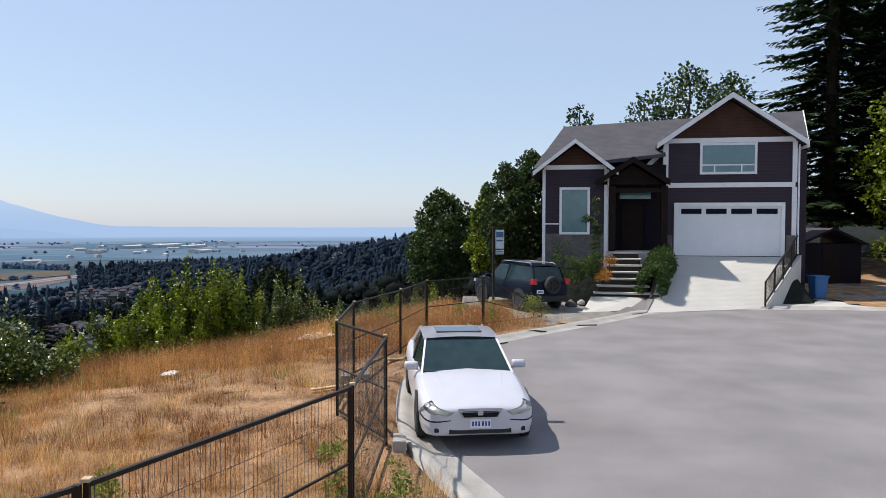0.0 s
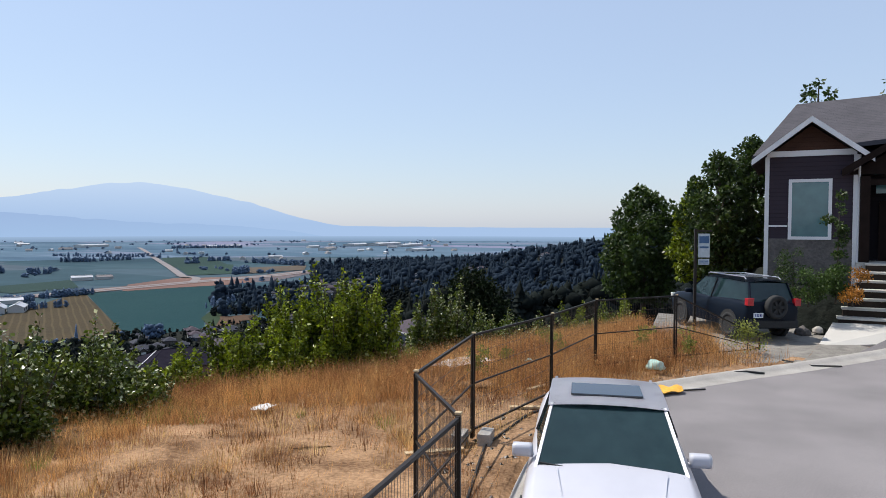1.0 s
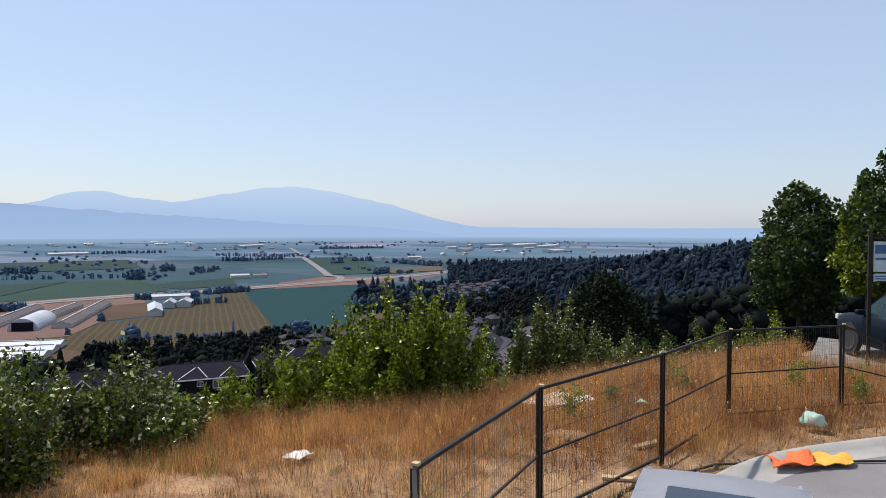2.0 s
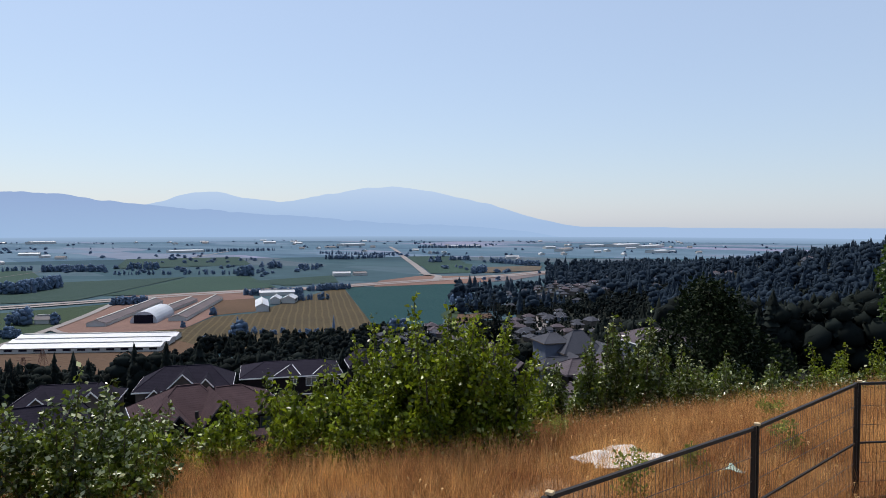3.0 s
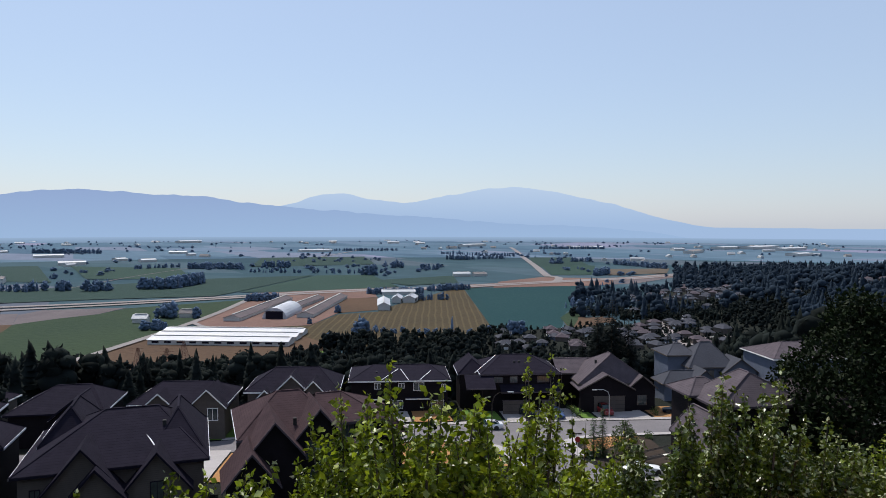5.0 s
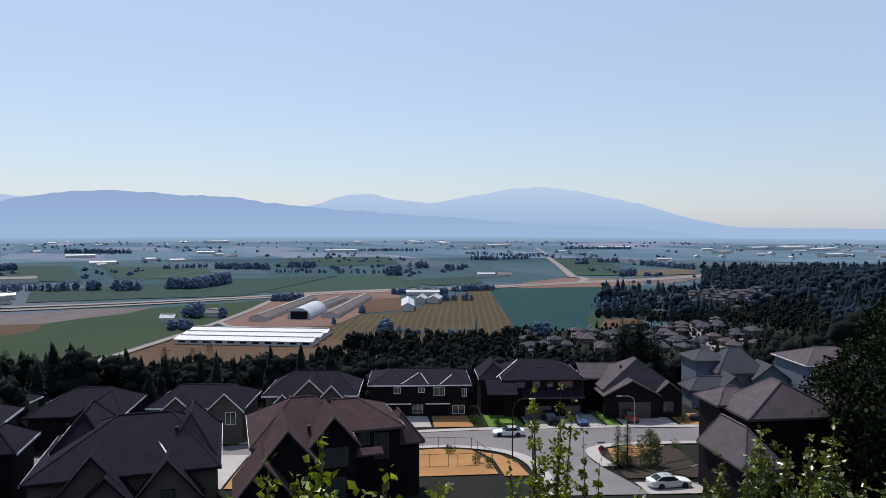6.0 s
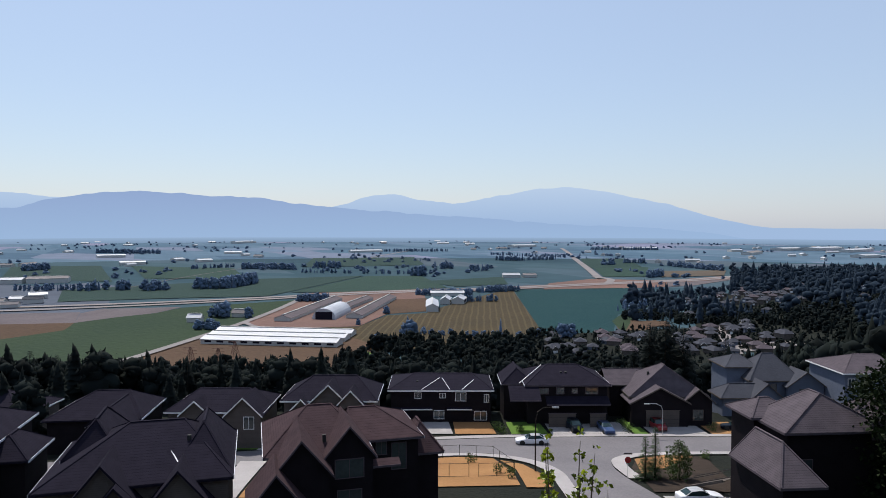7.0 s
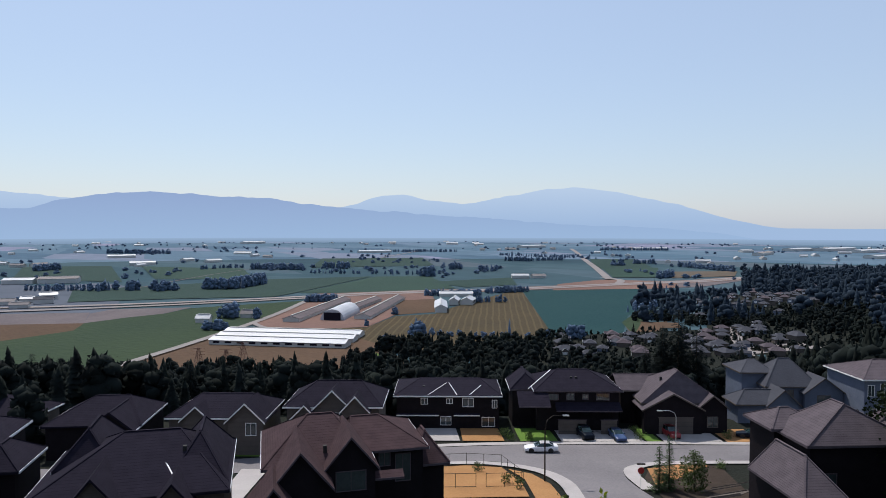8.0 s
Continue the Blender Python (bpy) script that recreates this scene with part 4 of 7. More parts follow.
        part("emblem", box(2.478, 2.496, -.04, .04, .555, .615, .01), ALLOY, gr)
        for z in (.555, .58, .605):
            part("grille_bar", box(2.470, 2.488, -.27, .27, z, z + .008), BLACK, gr)
        part("bumper_intake", box(2.36, 2.466, -.47, .47, .275, .365, .015), RUBBER, c)
        for s in (1, -1):
            patch("bumper_line", 0.0, 3.4, 3.28, 3.42, RUBBER, s, .003)
        pl = part("number_plate", box(2.465, 2.487, -.155, .155, .365, .50, .006), PLATE, c, "white number plate")
        for i in range(6):
            y = -.115 + i * .046 + (.012 if i > 2 else 0)
            part("plate_bar", box(2.4868, 2.4895, y - .013, y + .013, .395, .465), PLATEINK, pl)
        for s in (.45, -.45):
            part("wiper", add_beam(bmesh.new(), (1.10, s + .28, belt - .02), (1.02, s - .28, belt + .015), .018), RUBBER, c)
        bm = bmesh.new()
        add_beam(bm, (2.2, .40, .725), (1.15, .55, .925), .012, .006)
        add_beam(bm, (2.2, -.40, .725), (1.15, -.55, .925), .012, .006)
        part("bonnet_crease", bm, paint, c)
    else:
        for s in (1, -1):
            part("tail_light", box(-2.14, -1.98, s * .78 - .10, s * .78 + .10, 1.0, 1.22, .02), REDLENS, c)
            part("headlight", box(2.0, 2.12, s * .66 - .14, s * .66 + .14, .78, .92, .03), LAMP, c)
            part("roof_rail", add_tube(bmesh.new(), [(.3, s * .58, 1.73), (.2, s * .58, 1.78), (-1.5, s * .58, 1.78), (-1.6, s * .58, 1.72)], [.02] * 4), ALLOY, c)
        for x in (.1, -.7, -1.2):
            part("cross_bar", box(x - .03, x + .03, -.58, .58, 1.77, 1.80, .008), ALLOY, c)
        sp = empty("spare_wheel")
        sp.parent = c
        sp.matrix_basis = pose(-2.2, 0, .98, 0, 0, 90)
        build_wheel(sp, 0, 0, .34, .2, 1)
        for w_ in sp.children_recursive:
            if w_.type == "MESH":
                w_.data.materials[0] = RUBBER
        sp.children[0].matrix_basis = Matrix.Identity(4)
        pl = part("number_plate", box(-2.17, -2.13, .38, .68, .66, .80, .006), PLATE, c)
        for i in range(5):
            part("plate_bar", box(-2.174, -2.168, .42 + i * .05, .445 + i * .05, .69, .77), PLATEINK, pl)
        part("rear_bumper", box(-2.18, -2.02, -.8, .8, .36, .58, .04), RUBBER, c)
    return c


build_car("sedan", pose(-0.45, 12.7, 0.012, 0, 0, -86.5), SILVER, "silver four-door sedan parked by the kerb", "sedan")
build_car("suv", pose(2.95, 27.9, 0.17, 1.5, -1.0, 117), NAVY, "dark navy SUV with spare wheel on its back", "suv")

# ---- temporary fence ----
FENCE = [(-5.2, 2.2), (-3.42, 4.62), (-1.93, 7.25), (-1.70, 10.4), (-2.62, 12.03), (-2.58, 15.0), (-1.62, 17.84), (-0.90, 20.7), (0.98, 22.35), (3.35, 24.7)]


def build_fence():
    for i, (a, b) in enumerate(zip(FENCE, FENCE[1:])):
        a, b = Vector((*a, 0)), Vector((*b, 0))
        za, zb = 0.06, 0.06
        if i == len(FENCE) - 2:
            zb = -0.75            # last panel sags to the ground
        d = (b - a).normalized()
        a, b = a + d * 0.035, b - d * 0.035
        p = empty("fence_panel", None, "temporary black wire fence panel on the dry verge" if i < 8 else "leaning temporary wire fence panel end", "fence", "temporary fence panels")
        H = 1.66

        def at(u, h):
            q = a.lerp(b, u)
            return (q.x, q.y, za + (zb - za) * u + h)
        part("post", add_beam(bmesh.new(), at(0, 0), at(0, H), 0.036, up=(0, 1, 0)), BLACK, p)
        part("post", add_beam(bmesh.new(), at(1, 0 if zb > 0 else 0.72), at(1, H if zb > 0 else 1.2), 0.045, up=(0, 1, 0)), BLACK, p)
        part("top_rail", add_beam(bmesh.new(), at(0, H - 0.02), at(1, (H if zb > 0 else 1.2) - 0.02), 0.034), BLACK, p)
        part("mid_rail", add_beam(bmesh.new(), at(0, H * 0.52), at(1, H * 0.52), 0.022), BLACK, p)
        part("bottom_rail", add_beam(bmesh.new(), at(0, 0.13), at(1, 0.13 if zb > 0 else .85), 0.032), BLACK, p)
        bm = bmesh.new()
        n = int((b - a).length / 0.052)
        for k in range(1, n):
            u = k / n
            hi = H - 0.03 if zb > 0 else H + (1.2 - H) * u
            lo = 0.13 if zb > 0 else 0.13 + .72 * u
            q, r = Vector(at(u, lo)), Vector(at(u, hi))
            w = 0.0026
            sd = Vector((-d.y, d.x, 0)) * w
            v = [bm.verts.new(x) for x in (q + d * w, q + sd, q - d * w, r + d * w, r + sd, r - d * w)]
            for f in ((0, 1, 4, 3), (1, 2, 5, 4), (2, 0, 3, 5)):
                bm.faces.new([v[t] for t in f])
        for hh in (.35, .6, 1.1, 1.35):
            if zb > 0:
                add_beam(bm, at(0, hh), at(1, hh), .005)
        w = part("mesh_infill", bm, WIRE, p, "close vertical wires")
        tagged(w, kind="stuff")
        part("post_cap", box(at(0, 0)[0] - .03, at(0, 0)[0] + .03, at(0, 0)[1] - .03, at(0, 0)[1] + .03, za + H, za + H + .025, .006), PLYWOOD, p, "pale worn cap")
    # feet: concrete blocks
    for x, y in ((-2.72, 14.7), (-2.33, 14.85), (-1.5, 10.3), (-2.1, 7.1)):
        o = part("concrete_block", box(x - .1, x + .1, y - .2, y + .2, .02, .23, .015), KERB)
        tagged(o, "grey concrete block holding the fence foot", "block", "fence feet")


build_fence()

# ---- plants near the camera ----
RNG = np.random.default_rng(7)


def shrub(name, x, y, h, r, leaves, size, label, material=LEAF, spires=7, category="shrub", z=None, crown_low=0.12, group=""):
    """A many-stemmed young tree or bush: upright spires of leaves on thin stems."""
    z = ground_z(x, y) if z is None else z
    t = empty(name, pose(x, y, z - 0.05), label, category, group)
    cs, rs = [], []
    rad = [r * (0.12 + 0.78 * math.sqrt((k + 0.3) / spires)) for k in range(spires)]
    tops = [(1.0 - 0.34 * (q / r) ** 1.6) * (0.74 + 0.34 * RNG.random()) for q in rad]
    tops = [h * q / max(tops) for q in tops]
    for k, (rr, hh) in enumerate(zip(rad, tops)):
        bm = bmesh.new()
        a = k * 2.4 + RNG.random()
        bx, by = rr * 0.35 * math.cos(a), rr * 0.35 * math.sin(a)
        tx, ty = rr * math.cos(a), rr * math.sin(a)
        add_tube(bm, [(bx * .6, by * .6, 0), ((bx + tx) * .5, (by + ty) * .5, hh * .45), (tx, ty, hh * .97)], [0.030 * h / 3 + .008, 0.02 * h / 3 + .004, .004], 5)
        part("stem", bm, BARK, t)
        m = 12
        for j in range(m):
            u = crown_low + (1 - crown_low) * j / (m - 1)
            wob = 0.20 * r * (1 - u)
            cs.append((bx + (tx - bx) * u + RNG.normal() * wob, by + (ty - by) * u + RNG.normal() * wob, hh * u))
            rs.append(r * (0.27 * (1 - u) ** 0.7 + 0.045))
    part("crown", leaf_cloud(cs, rs, leaves, size, RNG, 1.0, 0.25, 0.1), material, t)
    return t


# poplar saplings along the crest
CREST = "dense green poplar bush on the slope's edge"
PALE = "poplar bush with pale glinting leaves"
SAPL = "slender poplar saplings above the dry grass"
for x_, y_, h_, r_, n_, k_, m_, label_ in (
        (-7.45, 20.5, 3.15, 1.35, 25000, 17, LEAF, CREST), (-6.75, 21.3, 2.7, 1.0, 12000, 9, LEAF, CREST), (-8.5, 20.4, 2.9, 1.0, 12000, 9, LEAF, CREST),
        (-7.9, 19.2, 1.9, 1.0, 9000, 9, LEAF, "lower green poplar bush on the slope"), (-9.0, 18.8, 2.0, 1.2, 10000, 9, LEAF, "lower green poplar bush on the slope"),
        (-10.2, 17.7, 1.5, 1.1, 8000, 8, LEAF, "lower green poplar bush on the slope"), (-6.75, 27.0, 3.25, 0.8, 9500, 6, LEAFPALE, SAPL), (-6.2, 27.9, 3.45, 0.9, 10500, 6, LEAFPALE, SAPL),
        (-7.3, 26.4, 2.5, 1.1, 9500, 8, LEAFPALE, "low poplar bush on the slope"), (-7.8, 24.6, 1.7, 1.0, 6500, 7, LEAF, "low poplar bush on the slope"),
        (-8.6, 26.6, 2.5, 1.2, 8000, 8, LEAF, "green poplar bush on the slope"), (-5.6, 28.9, 2.5, 1.0, 7500, 8, LEAFPALE, "pale shrub at the crest"), (-4.8, 30.2, 2.1, 1.0, 6000, 7, LEAFPALE, "low pale shrub at the crest")):
    shrub("poplar_bush", x_, y_, h_, r_, n_, 0.088, label_, m_, k_)
for x_, y_, h_, r_, n_ in ((-10.4, 15.3, 2.1, 1.2, 6500), (-11.2, 13.8, 2.3, 1.3, 6000), (-12.2, 11.6, 2.2, 1.3, 5600), (-9.9, 11.1, 1.8, 1.1, 5200), (-9.9, 13.1, 2.1, 1.1, 5400),
                           (-11.6, 9.4, 2.1, 1.2, 5000), (-10.9, 16.6, 1.5, 1.1, 4400), (-13.3, 15.2, 1.9, 1.4, 5000), (-12.4, 17.6, 1.6, 1.2, 4400), (-9.3, 15.6, 1.2, .8, 3000)):
    shrub("poplar_bush", x_, y_, h_, r_, int(n_ * 1.4), 0.082, PALE, material=LEAFPALE, spires=9)
shrub("poplar_bush", -3.7, 31.2, 1.9, 1.1, 3400, 0.09, "low green shrub at the crest", material=LEAFPALE, spires=6)
shrub("poplar_bush", -2.2, 33.4, 2.0, 1.2, 3400, 0.09, "low green shrub at the crest", spires=6)
shrub("poplar_bush", -0.6, 36.0, 2.2, 1.4, 3400, 0.09, "bright green shrub at the crest", spires=6)
for x_, y_, h_ in ((-1.6, 31.6, 1.1), (-.4, 32.8, 1.3), (-2.9, 32.0, 1.5), (-3.2, 30.0, .9)):
    shrub("poplar_bush", x_, y_, h_, .9, 2400, 0.085, "low weedy shrub at the crest", material=LEAFPALE, spires=7)
shrub("poplar_bush", -5.4, 32.6, 2.3, 1.2, 3400, 0.09, "low green shrub at the crest", spires=6)
shrub("poplar_sapling", -12.40, 29.60, 5.6, 1.1, 6500, 0.10, "tall thin poplar sapling on the slope", spires=6, category="tree")
shrub("poplar_sapling", -11.5, 30.1, 4.2, 0.45, 1500, 0.10, "thin poplar sapling on the slope", spires=2, category="tree")


def leafy_tree(name, x, y, z, h, r, label, leaves=7000, size=0.28, material=LEAFD, base=0.18, clumps=34):
    """Tapered trunk, limbs reaching into clumps of leaves, uneven crown."""
    t = empty(name, pose(x, y, z), label, "tree")
    bm = bmesh.new()
    add_tube(bm, [(0, 0, -0.3), (.06 * r, .03 * r, h * .3), (-.04 * r, .05 * r, h * .62), (0, 0, h * .9)], [h * .022, h * .017, h * .010, h * .003], 8)
    cs, rs = [], []
    for k in range(clumps):
        u = base + (0.97 - base) * (k + .5) / clumps
        a = k * 2.4
        prof = math.sin(math.pi * min(1, (u - base) / (1 - base) * .86 + .16)) ** 0.75
        rr = r * prof * (0.5 + 0.45 * RNG.random())
        c = (rr * math.cos(a), rr * math.sin(a), h * u)
        cs.append(c)
        rs.append(r * (0.24 + 0.16 * RNG.random()) * (0.55 + 0.5 * prof))
        if k % 3 == 0:
            add_tube(bm, [(0, 0, h * max(.15, u - .18)), (c[0] * .5, c[1] * .5, h * (u - .05)), c], [h * .007, h * .004, h * .0015], 5)
    part("trunk", bm, BARK, t)
    part("crown", leaf_cloud(cs, rs, leaves, size, RNG, 0.85, 0.3, 0.35), material, t)
    return t


def conifer_tree(name, x, y, z, h, r, label, whorls=46, material=CONIFER, category="tree"):
    """A tall conifer: straight trunk, whorls of drooping branches made of needle sprays."""
    t = empty(name, pose(x, y, z), label, category)
    bm = add_tube(bmesh.new(), [(0, 0, -.4), (0, 0, h * .5), (0, 0, h)], [h * .016 + .04, h * .009 + .02, .02], 8)
    part("trunk", bm, BARK, t)
    V, F = [], []
    for k in range(whorls):
        u = 0.08 + 0.91 * k / (whorls - 1)
        L = r * (1 - u) ** 0.8 * (0.75 + .4 * RNG.random()) + 0.12 * r
        nb = (9 if whorls > 60 else 7) if u < .8 else 5
        for j in range(nb):
            a = j * 2 * math.pi / nb + RNG.random() * 1.2
            l = L * (0.7 + .45 * RNG.random())
            dx, dy = math.cos(a), math.sin(a)
            m = max(4, int(l * 7))
            for i in range(m):
                f = (i + .6) / m
                z0 = h * u - l * .22 * f + l * .10 * f * f + .06 * RNG.normal()
                px, py = dx * l * f, dy * l * f
                s = (0.16 + (0.13 if whorls > 60 else 0.20) * l * (1 - f) ** .7 * min(1, f * 3)) * max(.8, min(1, r / 2.5))
                for sgn in (1, -1):
                    ang = a + sgn * (0.9 + .4 * RNG.random())
                    ex, ey = math.cos(ang) * s, math.sin(ang) * s
                    b0 = len(V)
                    V += [(px, py, z0), (px + ex + dx * s * .5, py + ey + dy * s * .5, z0 - s * (.10 + .45 * RNG.random())), (px + dx * s * .9, py + dy * s * .9, z0 - s * .15)]
                    F.append((b0, b0 + 1, b0 + 2))
    part("crown", fast_mesh("crown", np.array(V), np.array(F)), material, t)
    return t


# trees round the house
leafy_tree("broadleaf_tree", 0.9, 53, -3.2, 9.3, 2.9, "dark green broadleaf tree on the crest", 13000, 0.26)
leafy_tree("broadleaf_tree", 4.1, 39.5, -0.2, 7.2, 1.7, "leafy tree beside the house", 8000, 0.2, LEAFD)
leafy_tree("broadleaf_tree", 6.2, 43.5, 0, 8.2, 1.9, "leafy tree behind the house", 8000, 0.22, LEAFD)
leafy_tree("broadleaf_tree", 3.4, 43.0, -0.6, 6.6, 1.3, "leafy tree beside the house", 4000, 0.22, LEAF)
leafy_tree("broadleaf_tree", 19.0, 50, 2.0, 13.2, 3.8, "tall leafy tree behind the roof", 6000, 0.28, LEAFD)
leafy_tree("broadleaf_tree", 23.5, 53, 2.0, 13.4, 3.2, "tall leafy tree behind the roof", 5000, 0.28, LEAFD)
leafy_tree("broadleaf_tree", 15.6, 50, 2.0, 11.2, 2.2, "thin leafy tree behind the roof", 2600, 0.26, LEAFD)
leafy_tree("broadleaf_tree", 10.3, 48, 1.5, 10.5, 1.4, "sparse treetop behind the roof", 900, 0.24, LEAFD, base=.55, clumps=16)
leafy_tree("broadleaf_tree", 30.0, 40, 0.5, 15, 4.0, "leafy tree beside the side yard", 9000, 0.28, LEAF, base=.05)
conifer_tree("fir_tree", 28.4, 48.0, 1.5, 36, 6.4, "tall dark fir behind the garage", 84)
conifer_tree("fir_tree", 33.0, 47.0, 1.5, 34, 6.0, "tall dark fir behind the garage", 80)
conifer_tree("fir_tree", 38.5, 54.0, 1.5, 32, 6.0, "tall dark fir behind the garage", 70)
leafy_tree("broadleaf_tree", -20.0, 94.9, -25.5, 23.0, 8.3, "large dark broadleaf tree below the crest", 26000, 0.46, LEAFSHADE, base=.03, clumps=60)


def ball_shrub(name, x, y, z, rx, ry, rz, n, size, material, label, cat="shrub"):
    t = empty(name, pose(x, y, z), label, cat)
    cs = [(RNG.normal() * rx * .45, RNG.normal() * ry * .45, rz * (.15 + .75 * RNG.random())) for _ in range(14)]
    part("crown", leaf_cloud(cs, [min(rx, ry, rz) * (.35 + .3 * RNG.random()) for _ in cs], n, size, RNG, .9, .1, .3), material, t)
    part("trunk", add_tube(bmesh.new(), [(0, 0, -.1), (0.02, 0.02, rz * .7)], [.03, .012], 5), BARK, t)
    return t


ball_shrub("front_shrub", 5.35, 28.2, 1.0, .55, .5, 1.3, 1800, .07, HEDGE, "green leafy shrub before the house")
ball_shrub("front_shrub", 6.2, 28.5, 1.1, .6, .5, 1.2, 2600, .07, HEDGE, "dark clipped shrub by the steps")
ball_shrub("front_shrub", 5.0, 28.7, 1.2, .45, .4, 1.7, 1500, .06, LEAFD, "dark upright shrub by the wall")
ball_shrub("flower_shrub", 6.55, 28.05, 1.05, .38, .3, .55, 900, .06, FLOWER, "orange flowering shrub by the steps")
ball_shrub("flower_shrub", 7.0, 28.9, 1.7, .3, .3, .45, 500, .06, FLOWER, "orange flowering shrub by the steps")
def clipped_hedge(a, b, w, hgt, n, label):
    """A hedge cut to a long rounded block from a to b."""
    a, b = Vector(a), Vector(b)
    t = empty("clipped_hedge", pose(*a), label, "hedge")
    d = b - a
    cs, rs = [], []
    for k in range(150):
        u, ang = RNG.random(), RNG.random() * math.pi
        side = Vector((d.y, -d.x, 0)).normalized()
        c = d * u + side * (math.cos(ang) * (w - .16)) + Vector((0, 0, max(0.05, math.sin(ang) ** .6 * (hgt - .15))))
        cs.append(tuple(c))
        rs.append(.2)
    part("crown", leaf_cloud(cs, rs, n, .075, RNG, 1, 0, .5), HEDGE, t)
    part("trunk", add_tube(bmesh.new(), [(0, 0, 0), tuple(d * .5 + Vector((0, 0, hgt * .4))), tuple(d)], [.05, .1, .05], 6), BARK, t)


clipped_hedge((8.3, 27.5, .45), (9.7, 30.0, 1.35), .62, 1.2, 20000, "clipped green hedge beside the steps")
ball_shrub("window_shrub", 6.3, 28.75, 2.1, .3, .25, 2.6, 900, .09, LEAFD, "tall thin dark shrub before the window")
ball_shrub("verge_shrub", 2.9, 23.9, .1, .5, .5, .9, 900, .05, WEED, "dusty weedy shrub at the fence end")
ball_shrub("rear_hedge", 31, 36, .1, 2.5, 2, 2.6, 3000, .14, LEAF, "bright green hedge beside the yard", "hedge")


# dry grass, weeds and flower heads
def ripple(x, y, f, k):
    """Soft uneven patches, about -1 to 1."""
    return (np.sin(x * f + 1.7 * np.sin(y * f * .7 + k)) + np.sin(y * f * 1.13 + 1.3 * np.sin(x * f * .83 + 2 * k)) + np.sin((x + y) * f * .61 + k * 3)) / 3


def near_grass():
    # short growth everywhere, and tall tufts in drifts
    n = 520000
    x, y = RNG.uniform(-13, 4, n), RNG.uniform(3, 36, n)
    m = 15000
    tx, ty = RNG.uniform(-13, 4, m), RNG.uniform(3, 36, m)
    tall = np.zeros(n)
    per = 52
    td = .5 * ripple(tx, ty, .9, 1) + .4 * ripple(tx, ty, 2.1, 6) + .9 * sstep(16.0, 19.0, ty - .25 * tx) + .55 * sstep(12.5, 9, ty) + .5 * sstep(-5.5, -8.0, tx)
    ok = RNG.random(m) < .10 + .60 * td
    tx, ty = tx[ok], ty[ok]
    th = np.clip(.22 + .30 * sstep(16.0, 19.0, ty - .25 * tx) + .08 * RNG.normal(size=len(tx)), .12, .75)
    sp = .05 + .16 * RNG.random(len(tx))
    x = np.concatenate([x, (tx[:, None] + sp[:, None] * RNG.normal(size=(len(tx), per))).ravel()])
    y = np.concatenate([y, (ty[:, None] + sp[:, None] * RNG.normal(size=(len(tx), per))).ravel()])
    tall = np.concatenate([tall, np.repeat(th, per)])
    n = len(x)
    q = -0.754 * x + 0.656 * y
    dens = .6 * ripple(x, y, .9, 1) + .4 * ripple(x, y, 2.9, 4) + .25 * ripple(x, y, 8, 2)
    bare = np.exp(-(((x + 4.9) / 2.3) ** 2 + ((y - 14.4) / 1.9) ** 2)) + .9 * np.exp(-(((x + 2.4) / 1.3) ** 2 + ((y - 16) / 2.4) ** 2))
    p = np.where(tall > 0, 1.0, .50 + .40 * dens) - .70 * bare
    keep = (q < 31) & (RNG.random(n) < p) & ~((x > 2.2) & (y > 23.4)) & ~((x > .4) & (y > 27))
    x, y, dens, tall = x[keep], y[keep], dens[keep], tall[keep]
    rd = road_distance(x, y)
    keep = (rd > .36 + .25 * RNG.random(len(x))) & ~((rd < 1.2) & (RNG.random(len(x)) < .7))
    x, y, dens, tall = x[keep], y[keep], dens[keep], tall[keep]
    n = len(x)
    z = land(x, y) + 0.03
    h = np.where(tall > 0, tall, np.clip(.13 + .07 * dens, .05, .3)) * (.5 + .8 * RNG.random(n))
    a = RNG.random(n) * 2 * np.pi
    lean = h * (.12 + 1.15 * RNG.random(n) ** 1.5)
    w = .0020 + .0026 * RNG.random(n)
    px, py = -np.sin(a) * w, np.cos(a) * w
    v = np.stack([np.stack([x - px, y - py, z], 1), np.stack([x + px, y + py, z], 1),
                  np.stack([x + np.cos(a) * lean, y + np.sin(a) * lean, z + h], 1)], 1).reshape(-1, 3)
    f = np.arange(n * 3).reshape(-1, 3)
    tagged(part("dry_grass", fast_mesh("dry_grass", v, f), STRAW), "tall golden dry grass on the crest", "grass", kind="stuff")


near_grass()


